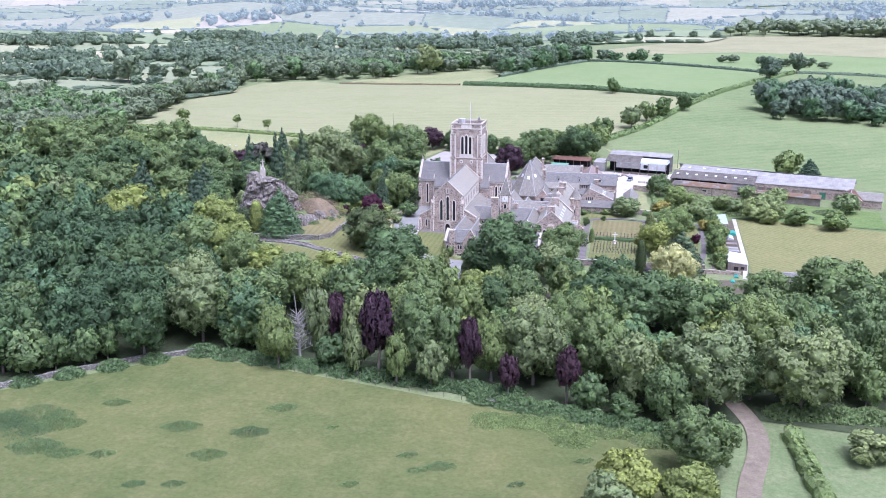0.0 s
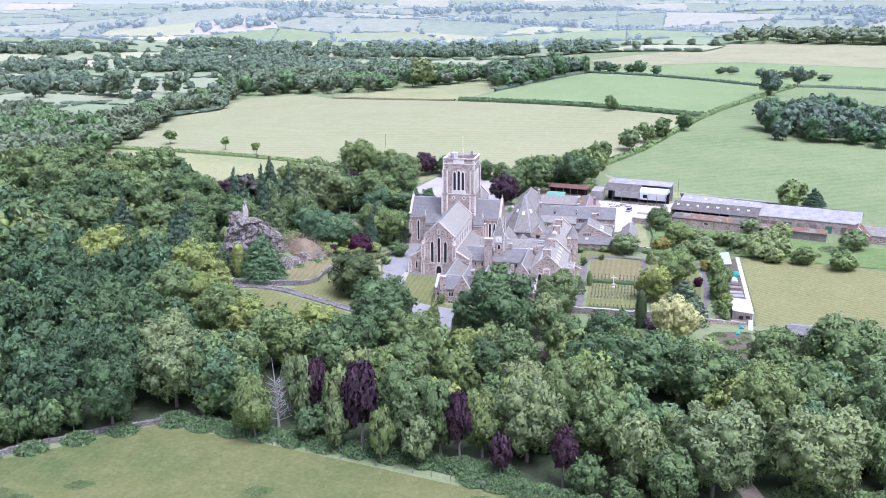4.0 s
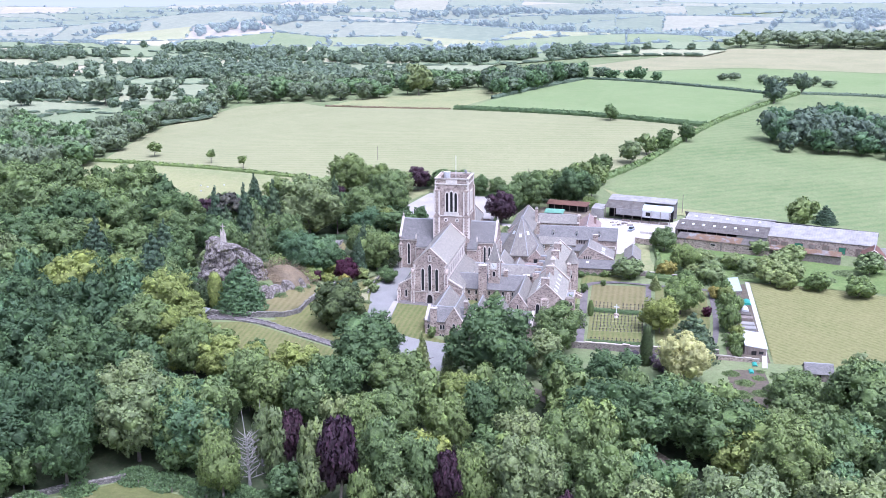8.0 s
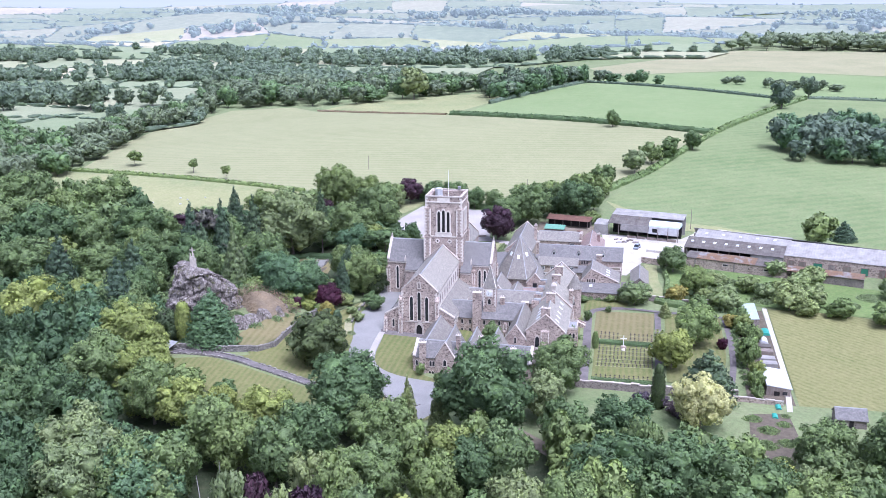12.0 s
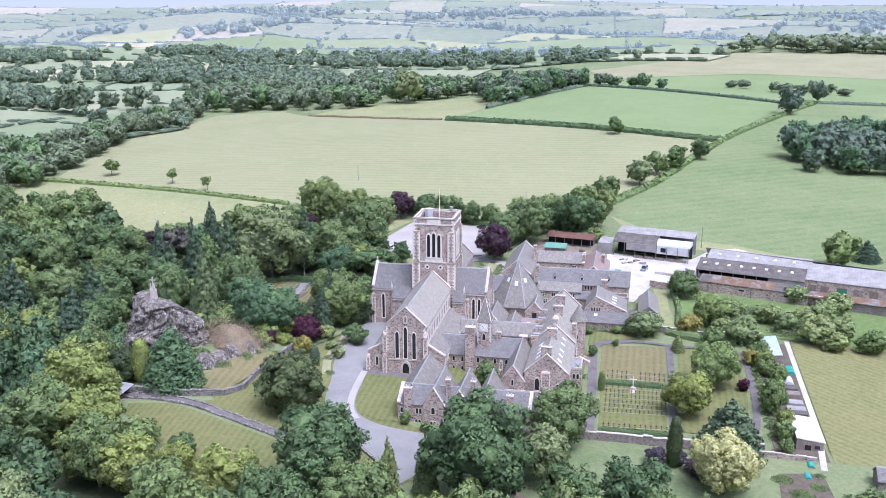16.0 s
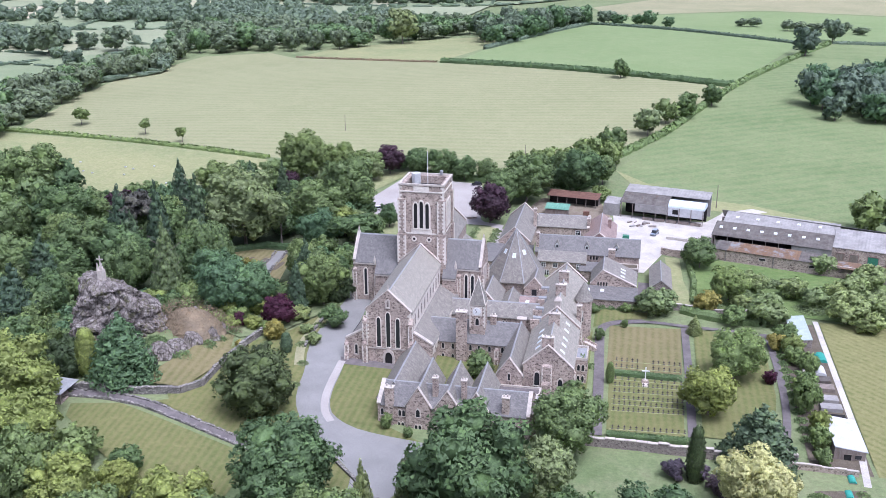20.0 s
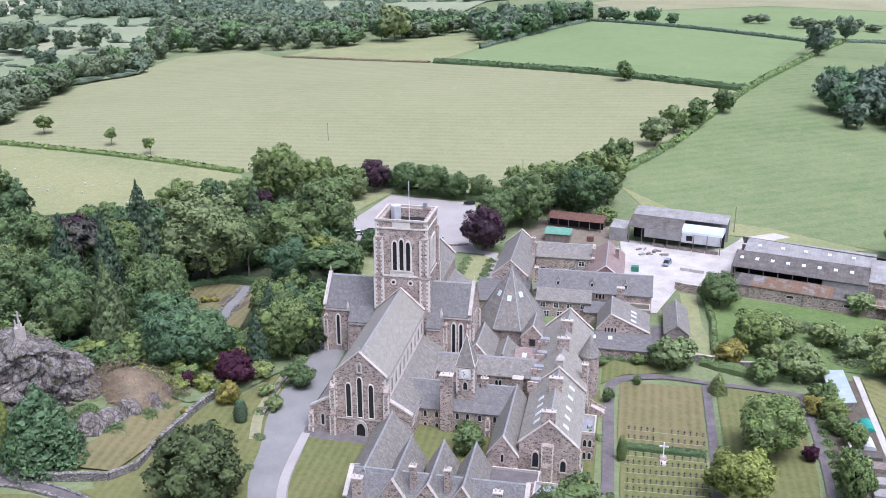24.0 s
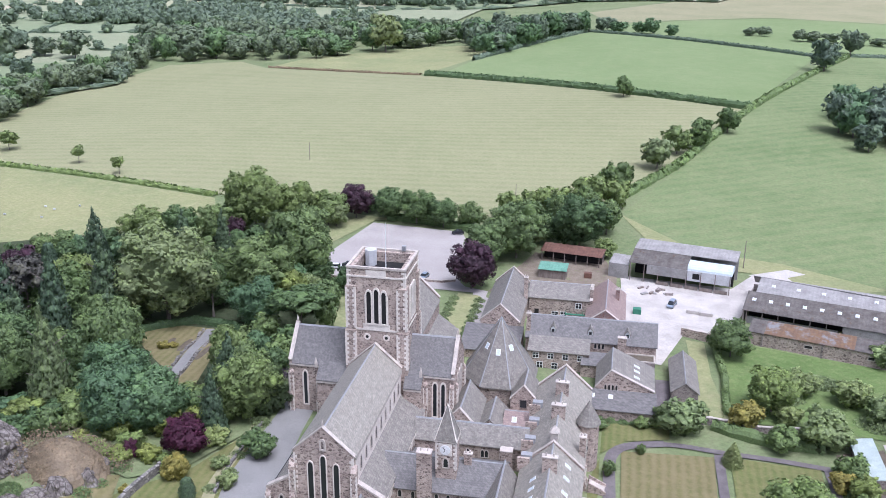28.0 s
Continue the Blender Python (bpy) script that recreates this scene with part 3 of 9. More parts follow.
# Backdrop leaves emit a bluish glow in place of haze.
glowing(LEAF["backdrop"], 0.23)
rows_y, gap = [905.0], 115.0
while rows_y[-1] < 4650:
    rows_y.append(rows_y[-1] + gap)
    gap *= 1.05
knots = {}
for j, yy in enumerate(rows_y):
    step = 130 + 0.042 * (yy - 900)
    k = int((yy * 0.62 + 300) / step)
    knots[j] = [(-60 - 0.10 * yy + step * (i - k) + rng.uniform(-0.3, 0.3) * step, yy + 45 * math.sin(i * 1.3 + j) + rng.uniform(-0.32, 0.32) * 115) for i in range(int(k * 1.75) + 2)]
patches = {g: [] for g in range(10)}
far_lines = []
for j in range(len(rows_y) - 1):
    lo, hi = knots[j], knots[j + 1]
    for i in range(len(lo) - 1):
        u0, u1 = i / (len(lo) - 1) * (len(hi) - 1), (i + 1) / (len(lo) - 1) * (len(hi) - 1)
        a, b, c, d = lo[i], lo[i + 1], hi[min(round(u1), len(hi) - 1)], hi[min(round(u0), len(hi) - 1)]
        inside = -140 < (a[0] + b[0]) / 2 < 430 and a[1] < 1330 or -280 < (a[0] + b[0]) / 2 < 200 and a[1] < 960 or 60 < (a[0] + b[0]) / 2 < 600 and a[1] < 1680
        far_lines += [] if inside else [(a, b), (a, d)]
        if not inside:
            patches[rng.choices(range(5), (5, 4, 3, 0.7, 3))[0] + (5 if a[1] > 1800 else 0)].append((a, b, c, d))
# small fields left of the belt of trees
for j in range(5):
    for i in range(5):
        q = [(-335 - 115 * (i + u) - 22 * ((i + u + 2 * (j + w)) % 3), 470 + 88 * (j + w) + 20 * ((2 * (i + u) + j + w) % 3) - 14 * (i + u)) for u, w in ((0, 0), (1, 0), (1, 1), (0, 1))]
        patches[rng.choices(range(5), (4, 4, 2, 0, 3))[0]].append((q[1], q[0], q[3], q[2]))
        far_lines += [(q[0], q[1]), (q[0], q[3])]
for g_, quads in patches.items():
    vs, fs = [], []
    for q in quads:
        n_ = 5
        base = len(vs)
        for v in range(n_ + 1):
            for u in range(n_ + 1):
                s_, t_ = u / n_, v / n_
                x = (q[0][0] * (1 - s_) + q[1][0] * s_) * (1 - t_) + (q[3][0] * (1 - s_) + q[2][0] * s_) * t_
                y = (q[0][1] * (1 - s_) + q[1][1] * s_) * (1 - t_) + (q[3][1] * (1 - s_) + q[2][1] * s_) * t_
                vs.append((x, y, land(x, y) + 0.6 + y * 0.0007))
        fs += [(base + v * (n_ + 1) + u, base + v * (n_ + 1) + u + 1, base + (v + 1) * (n_ + 1) + u + 1, base + (v + 1) * (n_ + 1) + u) for v in range(n_) for u in range(n_)]
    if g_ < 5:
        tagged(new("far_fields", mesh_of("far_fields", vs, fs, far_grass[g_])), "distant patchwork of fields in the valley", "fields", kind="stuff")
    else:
        # Far fields: darkened copies with haze put in as emission.
        tagged(new("backdrop_fields", mesh_of("backdrop_fields", vs, fs, glowing(dimmed_copy(far_grass[g_ - 5]), 0.14))), "far fields towards the horizon with glow added for haze", "fields", kind="stuff")

# ---- trees ----


def leaf_cards(centres, normals, sizes, rnd, fold=0.25):
    """Leaf sprays as small pointed blades: vertices and faces."""
    n = len(centres)
    up = rnd.normal(size=(n, 3))
    t = np.cross(normals, up)
    t /= np.linalg.norm(t, axis=1)[:, None] + 1e-9
    b = np.cross(normals, t)
    s = sizes[:, None]
    e = rnd.uniform(0.6, 1.2, (n, 1))
    v = np.stack([centres - t * s - b * s * e, centres + t * s * 1.1 - b * s * e * 0.5 - normals * s * fold, centres + b * s * e * 1.3], axis=1).reshape(-1, 3)
    f = np.arange(3 * n).reshape(n, 3)
    return v, f


ICO = {}


def ico(sub):
    if sub not in ICO:
        bm = bmesh.new()
        bmesh.ops.create_icosphere(bm, subdivisions=sub, radius=1.0)
        ICO[sub] = (np.array([v.co[:] for v in bm.verts]), np.array([[v.index for v in f.verts] for f in bm.faces]))
        bm.free()
    return ICO[sub]


CROWN_DATA = {}


def unit(v):
    return v / (np.linalg.norm(v, axis=1)[:, None] + 1e-9)


def crown_mesh(name, key, verts, faces, normals):
    """A crown whose leaves take the light as the mass that they belong to does."""
    me = mesh_of(name, verts, faces.tolist())
    me.shade_smooth()
    me.normals_split_custom_set_from_vertices(normals.tolist())
    CROWN_DATA[me.name] = (verts, faces, normals)
    return me


def lobed_crown(name, seed, lobes, cards, card, core=0.84, sub=2, up=0.3, rag=0.42):
    """A crown from round masses of foliage (centre, radii): dark hearts, and leaf sprays over their outsides."""
    rnd = np.random.default_rng(seed)
    c = np.array([l[0] for l in lobes], float)
    r = np.array([l[1] for l in lobes], float)
    vs, fs, ns, base = [], [], [], 0
    iv, fi = ico(sub)
    for k in range(len(lobes)):
        vs.append(iv * r[k] * core * (1 + rnd.uniform(-0.1, 0.1, (len(iv), 1))) + c[k])
        ns.append(unit(iv / r[k]))
        fs.append(fi + base)
        base += len(iv)
    area = (r[:, 0] * r[:, 2]) ** 1.0
    pick = rnd.choice(len(lobes), int(cards * 1.9), p=area / area.sum())
    d = unit(rnd.normal(size=(len(pick), 3)))
    pos = c[pick] + d * r[pick] * rnd.uniform(0.86, 1.14, (len(pick), 1))
    inside = np.zeros(len(pos), bool)
    for k in range(len(lobes)):
        q = (pos - c[k]) / r[k]
        inside |= ((q ** 2).sum(1) < 0.72) & (pick != k)
    keep = ~inside & (d[:, 2] > -0.75)
    pos, d = pos[keep][:cards], d[keep][:cards]
    nrm = unit(d + rnd.normal(size=d.shape) * rag + np.array([0, 0, up]))
    v, f = leaf_cards(pos, nrm, card * rnd.uniform(0.6, 1.35, len(pos)), rnd)
    vs.append(v)
    ns.append(np.repeat(unit(d * 0.7 + nrm * 0.5), 3, axis=0))
    fs.append(f + base)
    return crown_mesh(name, seed, np.concatenate(vs), np.concatenate(fs), np.concatenate(ns))


def bough_crown(name, seed, boughs, tufts, cards, card, reach=0.56, size=(0.32, 0.46), tuft=(0.11, 0.19), core=0.78, low=-0.85, flat=1.0, heart=0.66):
    """A broadleaf crown: a few great boughs of uneven size, each carrying rounded tufts of leaf sprays with gaps between them."""
    rnd = np.random.default_rng(seed)
    bc, br = [np.array((0, 0, -0.1))], [heart]
    for i in range(boughs):
        z = low + (0.97 - low) * (i + rnd.uniform(0.2, 0.8)) / boughs
        a = i * 2.39996 + rnd.uniform(-0.7, 0.7)
        q = math.sqrt(max(0.04, 1 - (z * 0.95) ** 2))
        k = reach * rnd.uniform(0.8, 1.22)
        bc.append(np.array((k * q * math.cos(a), k * q * math.sin(a), z * reach * 1.12)))
        br.append(rnd.uniform(*size))
    bc, br = np.array(bc), np.array(br)
    vs, fs, ns, base = [], [], [], 0
    iv, fi = ico(1)
    for k in range(len(bc)):
        vs.append(iv * br[k] * core * (1 + rnd.uniform(-0.16, 0.16, (len(iv), 1))) * (1, 1, flat) + bc[k])
        ns.append(unit(iv + rnd.normal(size=iv.shape) * 0.45))
        fs.append(fi + base)
        base += len(iv)
    # tufts sit on the outer and upper sides of the boughs
    own = rnd.choice(len(bc), tufts * 3, p=br ** 2 / (br ** 2).sum())
    d = unit(rnd.normal(size=(len(own), 3)) + unit(bc[own]) * 0.6 + np.array([0, 0, 0.12]))
    tc = bc[own] + d * br[own][:, None] * (1, 1, flat) * 0.94
    free = np.ones(len(tc), bool)
    for k in range(len(bc)):
        free &= (((tc - bc[k]) / br[k]) ** 2).sum(1) > 0.6
    tc, td = tc[free][:tufts], d[free][:tufts]
    tr = rnd.uniform(*tuft, len(tc))
    pick = rnd.choice(len(tc), cards, p=tr ** 2 / (tr ** 2).sum())
    e = unit(rnd.normal(size=(cards, 3)) + td[pick] * 0.6 + np.array([0, 0, 0.15]))
    pos = tc[pick] + e * tr[pick][:, None] * rnd.uniform(0.6, 1.2, (cards, 1))
    # a third of the sprays clothe the boughs between the tufts
    loose = np.arange(cards) % 3 == 0
    limb = rnd.choice(len(bc), cards, p=br ** 2 / (br ** 2).sum())
    e2 = unit(rnd.normal(size=(cards, 3)) + np.array([0, 0, 0.2]))
    pos = np.where(loose[:, None], bc[limb] + e2 * br[limb][:, None] * rnd.uniform(0.8, 1.04, (cards, 1)) * (1, 1, flat), pos)
    e = np.where(loose[:, None], e2, e)
    jitter = rnd.normal(size=e.shape)
    nrm = unit(e + jitter * 0.5 + np.array([0, 0, 0.2]))
    v, f = leaf_cards(pos, nrm, card * rnd.uniform(0.5, 1.35, cards), rnd)
    vs.append(v)
    ns.append(np.repeat(unit(e * 0.62 + td[pick] * 0.3 + unit(pos) * 0.35 + jitter * 0.13), 3, axis=0))
    fs.append(f + base)
    return crown_mesh(name, seed, np.concatenate(vs), np.concatenate(fs), np.concatenate(ns))


def broad_lobes(seed, n, spread=0.62, low=-0.75, size=(0.30, 0.46), squash=0.85, heart=0.7):
    rnd = np.random.default_rng(seed)
    out = [((0, 0, -0.05), (heart, heart, heart))]
    for i in range(n):
        z = low + (0.98 - low) * (i + 0.5) / n
        a = i * 2.39996 + rnd.uniform(-0.5, 0.5)
        q = math.sqrt(max(0.05, 1 - (z * 0.92) ** 2))
        s = rnd.uniform(*size)
        k = spread * rnd.uniform(0.85, 1.12)
        out.append(((k * q * math.cos(a), k * q * math.sin(a), z * spread * 1.05), (s, s, s * squash)))
    return out


def conifer_lobes(seed, tiers):
    rnd = np.random.default_rng(seed)
    out = []
    for i in range(tiers):
        t = i / (tiers - 1)
        rr = (1 - t) ** 0.68 * 0.95 + 0.05
        m = max(1, int(7 * rr))
        for k in range(m):
            a = 2 * math.pi * k / m + i * 0.7 + rnd.uniform(-0.3, 0.3)
            q = rr * rnd.uniform(0.45, 0.62)
            out.append(((q * math.cos(a), q * math.sin(a), -1 + 2 * t), (0.50 * rr + 0.06, 0.50 * rr + 0.06, 0.13)))
    return out


CROWNS = {
    "broad": [bough_crown("crown", 100 + i, 15 + i % 3, 140, 5200, 0.047, 0.54, (0.28, 0.40)) for i in range(8)],
    "grand": [bough_crown("crown", 150 + i, 18 + 2 * (i % 3), 200, 7800, 0.034, 0.6, (0.22, 0.34), (0.08, 0.14), heart=0.72) for i in range(6)],
    "tall": [bough_crown("crown", 200 + i, 20, 110, 3000, 0.08, 0.55, (0.2, 0.4), (0.12, 0.24), 0.75, -1.0, 0.7, 0.5) for i in range(4)],
    "fir": [lobed_crown("crown", 300 + i, conifer_lobes(300 + i, 13), 3600, 0.05, 0.72, 1, 0.2, 0.6) for i in range(2)],
    "column": [lobed_crown("crown", 400 + i, [((0, 0, -0.75 + 0.25 * k), (0.8 - 0.07 * abs(k - 2.4), 0.8 - 0.07 * abs(k - 2.4), 0.34)) for k in range(6)] + [((0, 0, 0.8), (0.5, 0.5, 0.3))], 2600, 0.05, 0.92, 2, 0.2, 0.4) for i in range(2)],
    "dome": [bough_crown("crown", 500 + i, 30, 260, 6200, 0.034, 0.68, (0.17, 0.28), (0.05, 0.11), 0.85, -0.9, 1.25, 0.84) for i in range(2)],
    "shrub": [bough_crown("crown", 600 + i, 9, 60, 1800, 0.078, 0.55, (0.28, 0.46), (0.12, 0.22), 0.8, -0.6) for i in range(5)],
    "far": [bough_crown("crown", 700 + i, 8, 45, 800, 0.115, 0.55, (0.32, 0.48), (0.15, 0.25), 0.84) for i in range(6)],
    "infill": [bough_crown("crown", 900 + i, 11, 80, 2000, 0.068, 0.55, (0.28, 0.42), (0.11, 0.19)) for i in range(6)],
    "speck": [lobed_crown("crown", 950 + i, broad_lobes(950 + i, 5, 0.52, -0.5, (0.42, 0.56)), 90, 0.17, 0.95, 1, 0.3) for i in range(5)],
    "mote": [lobed_crown("crown", 980 + i, broad_lobes(980 + i, 2, 0.45, -0.3, (0.5, 0.6)), 22, 0.28, 0.95, 1, 0.3) for i in range(4)],
    "pine": [bough_crown("crown", 800 + i, 12, 90, 2800, 0.056, 0.55, (0.26, 0.40), (0.10, 0.18), 0.74, -0.5, 0.6, 0.45) for i in range(3)],
}


def wood_mesh(name, seed, height, girth, limbs, spread, bare=False):
    """A tapered trunk with rising limbs (unit tree: height 1 times height)."""
    rnd = random.Random(seed)
    bm = bmesh.new()

    def stick(p, q, r0, r1, sides=6):
        p, q = Vector(p), Vector(q)
        d = (q - p).normalized()
        s = d.orthogonal().normalized()
        t = d.cross(s)
        ring = [(math.cos(2 * math.pi * k / sides), math.sin(2 * math.pi * k / sides)) for k in range(sides)]
        add_hull(bm, [p + (s * a + t * b) * r0 for a, b in ring], [q + (s * a + t * b) * r1 for a, b in ring])

    lean = (rnd.uniform(-0.04, 0.04), rnd.uniform(-0.04, 0.04))
    prev = (0, 0, -0.02 * height)
    top = 0.95 if bare else 0.72
    for k in range(1, 5):
        t = k / 4 * top
        q = (lean[0] * t * height * k, lean[1] * t * height * k, t * height)
        stick(prev, q, girth * (1.25 - t) if k > 1 else girth * 1.5, girth * (1.25 - t - 0.18), 7)
        prev = q
    for i in range(limbs):
        t = (0.25 if not bare else 0.12) + 0.6 * (i + 0.5) / limbs
        a = i * 2.4 + rnd.uniform(-0.4, 0.4)
        ln = spread * rnd.uniform(0.55, 0.95) * (1 - 0.55 * t if bare else 1)
        p = (0, 0, t * height * 0.9)
        q = (ln * math.cos(a), ln * math.sin(a), t * height * 0.9 + ln * rnd.uniform(0.35, 0.8))
        stick(p, q, girth * 0.42, girth * 0.12, 5)
        if bare:
            for s in (0.45, 0.7, 0.9):
                p2 = Vector(p).lerp(Vector(q), s)
                q2 = p2 + Vector((rnd.uniform(-1, 1), rnd.uniform(-1, 1), rnd.uniform(0.1, 0.9))) * ln * 0.4
                stick(p2, q2, girth * 0.14, girth * 0.04, 4)
    me = bpy.data.meshes.new(name)
    bm.to_mesh(me)
    bm.free()
    me.materials.append(DEAD_BARK if bare else BARK)
    return me


TRUNKS = [wood_mesh("trunk", 40 + i, 1.0, 0.022, 7, 0.30) for i in range(4)]
BARE = [wood_mesh("trunk", 60 + i, 1.0, 0.015, 46, 0.25, True) for i in range(2)]
tree_count = [0]
TREE_WORDS = {"mid": "green broadleaf", "dark": "shade-darkened green broadleaf", "dusk": "dusky grey-purple pine", "deep": "dark green broadleaf", "lime": "lime-green broadleaf", "pale": "pale grey-green broadleaf", "blue": "blue-green", "purple": "dark purple copper beech",
              "red": "deep red maple", "cream": "cream-flowering", "sage": "pale sage-green", "twig": "bronze-purple", "gold": "golden-leaved", "yew": "dark spreading yew", "fir": "dark conifer", "far": "distant green", "hedge": "hedgerow", "heath": "brown heath"}


def tree(x, y, height, radius, leaf="mid", kind="broad", bole=0.1, label="", group="woodland trees", name="", z=None):
    """One tree or shrub, standing on the land: trunk and crown."""
    i = tree_count[0]
    tree_count[0] += 1
    rnd = random.Random(i * 7 + 3)
    base = land(x, y) if z is None else z
    small = kind == "shrub"
    if kind == "broad" and radius > 6.8:
        kind = "grand"
    what = name or ("shrub" if small else "conifer" if kind in ("fir", "column") else "tree")
    t = thing(what, x, y, base, label or f"{TREE_WORDS[leaf]} {what} with dense foliage", what, group, turn=rnd.uniform(0, 360))
    ch = height * (1 - bole) / 2
    crown = new("crown", rnd.choice(CROWNS[kind]))
    if not crown.data.materials:
        crown.data.materials.append(LEAF["mid"])
    crown.parent = t
    crown.matrix_basis = Matrix.LocRotScale((0, 0, height - ch * (1.0 if kind not in ("fir",) else 1.0)), None, (radius, radius * rnd.uniform(0.9, 1.1), ch * 1.0))
    crown.material_slots[0].link = "OBJECT"
    crown.material_slots[0].material = LEAF[leaf]
    trunk = new("trunk", rnd.choice(TRUNKS))
    trunk.parent = t
    trunk.matrix_basis = Matrix.Diagonal((radius * 1.6 if small else max(height * 0.8, radius), radius * 1.6 if small else max(height * 0.8, radius), height * 0.9, 1))
    return t


def bare_tree(x, y, height):
    t = thing("dead_tree", x, y, land(x, y), "bare bleached dead tree with thin branches", "tree", "woodland trees")
    trunk = new("trunk", random.Random(int(x * 3)).choice(BARE))
    trunk.parent = t
    trunk.matrix_basis = Matrix.Diagonal((height, height, height, 1))
    return t

# ---- building pieces ----
FACE_TURN = {"S": 0.0, "E": 90.0, "N": 180.0, "W": -90.0}
OPENINGS = {}


def arch_ring(w, h, pointed=True, steps=5):
    """The outline of an opening in x and z, from the left foot round to the right foot."""
    a = w / 2
    if not pointed:
        return [(-a, 0), (-a, h), (a, h), (a, 0)]
    rise = w * 0.95
    spring = h - rise
    pts = [(-a, 0)]
    for k in range(steps + 1):
        t = k / steps
        pts.append((-a * math.cos(t * math.pi / 2) ** 0.9 if k < steps else 0.0, spring + rise * math.sin(t * math.pi / 2) ** 0.95))
    return pts + [(-x, z) for x, z in pts[-2::-1]]


def frame_mesh(w, h, border, depth, pointed, mat):
    key = ("frame", round(w, 2), round(h, 2), border, depth, pointed, mat.name)
    if key not in OPENINGS:
        inner = arch_ring(w, h, pointed)
        outer = arch_ring(w + 2 * border, h + border * (1.3 if pointed else 1.0), pointed)
        outer = [(x, z - (border if z <= 0 else 0)) for x, z in outer]
        bm = bmesh.new()
        n = len(inner)
        ring = [[bm.verts.new((x, y, z)) for x, z in pts] for pts, y in ((inner, -depth), (outer, -depth), (outer, 0.05), (inner, 0.05))]
        for a, b in ((0, 1), (1, 2), (3, 0)):
            for i in range(n):
                j = (i + 1) % n
                bm.faces.new((ring[a][i], ring[a][j], ring[b][j], ring[b][i]))
        bmesh.ops.recalc_face_normals(bm, faces=bm.faces[:])
        me = bpy.data.meshes.new("window_frame")
        bm.to_mesh(me)
        bm.free()
        me.materials.append(mat)
        OPENINGS[key] = me
    return OPENINGS[key]


def pane_mesh(w, h, pointed, mat, out=-0.03):
    key = ("pane", round(w, 2), round(h, 2), pointed, mat.name, out)
    if key not in OPENINGS:
        pts = arch_ring(w, h, pointed)
        bm = bmesh.new()
        bm.faces.new([bm.verts.new((x, out, z)) for x, z in pts])
        bmesh.ops.recalc_face_normals(bm, faces=bm.faces[:])
        me = bpy.data.meshes.new("pane")
        bm.to_mesh(me)
        bm.free()
        me.materials.append(mat)
        OPENINGS[key] = me
    return OPENINGS[key]


def opening(owner, x, y, z, w, h, face="S", pointed=True, border=0.16, depth=0.14, frame_mat=None, pane_mat=None, name="window", turn=None):
    """A window or door on a wall: dressed surround and recessed leaf or pane."""
    m = pose(x, y, z, 0, 0, FACE_TURN[face] if turn is None else turn)
    fr = adopt(new(name, frame_mesh(w, h, border, depth, pointed, frame_mat or DRESSED)), owner)
    fr.matrix_basis = m
    # A DARK pane paints inside shade over a wall that is not cut.
    pn = new("leaf" if name == "door" else "pane", pane_mesh(w, h, pointed, pane_mat or GLASS))
    pn.parent = fr
    return fr


def sash(owner, x, y, z, w, h, face="S", mat=None, bars=1, turn=None):
    """A square-headed window with a painted frame, mullion and transom."""
    fr = opening(owner, x, y, z, w, h, face, False, 0.12, 0.1, mat or WHITE_PAINT, GLASS, "window", turn)
    key = ("bars", round(w, 2), round(h, 2), bars)
    if key not in OPENINGS:
        bm = bmesh.new()
        for k in range(1, bars + 1):
            c = -w / 2 + w * k / (bars + 1)
            add_box(bm, c - 0.05, c + 0.05, -0.08, -0.032, 0, h)
        add_box(bm, -w / 2, w / 2, -0.08, -0.032, h * 0.55, h * 0.55 + 0.08)
        me = bpy.data.meshes.new("mullion")
        bm.to_mesh(me)
        bm.free()
        me.materials.append(WHITE_PAINT)
        OPENINGS[key] = me
    b = new("mullion", OPENINGS[key])
    b.parent = fr
    return fr


def gable_roof(owner, u0, u1, v0, v1, ze, zr, axis, mat, over=0.35, gap=(0.0, 0.0), um=None, thick=0.2, ridge_mat=None):
    """Two roof slopes and a ridge; u runs across, v along the ridge. gap: how far the roof stops short of each end."""
    P = (lambda u, v, z: (u, v, z)) if axis == "y" else (lambda u, v, z: (v, u, z))
    m = (u0 + u1) / 2 if um is None else um
    a, b = v0 + gap[0], v1 - gap[1]
    for e in (u0, u1):
        k = (zr - ze) / abs(m - e)
        s = 1 if e > m else -1
        eo, zo = e + s * over, ze - over * k
        bm = bmesh.new()
        add_hull(bm, [P(m, a, zr + 0.02), P(m, b, zr + 0.02), P(eo, b, zo + 0.02), P(eo, a, zo + 0.02)], [P(m, a, zr + thick + 0.05), P(m, b, zr + thick + 0.05), P(eo, b, zo + thick), P(eo, a, zo + thick)])
        bmesh.ops.recalc_face_normals(bm, faces=bm.faces[:])
        part("roof_slope", bm, mat, owner)
    bm = bmesh.new()
    zz = zr + thick
    add_prism(bm, [P(m - 0.2, a, zz - 0.16), P(m + 0.2, a, zz - 0.16), P(m + 0.07, a, zz + 0.12), P(m - 0.07, a, zz + 0.12)], Vector(P(0, b - a, 0)))
    part("ridge", bm, ridge_mat or LEAD, owner)


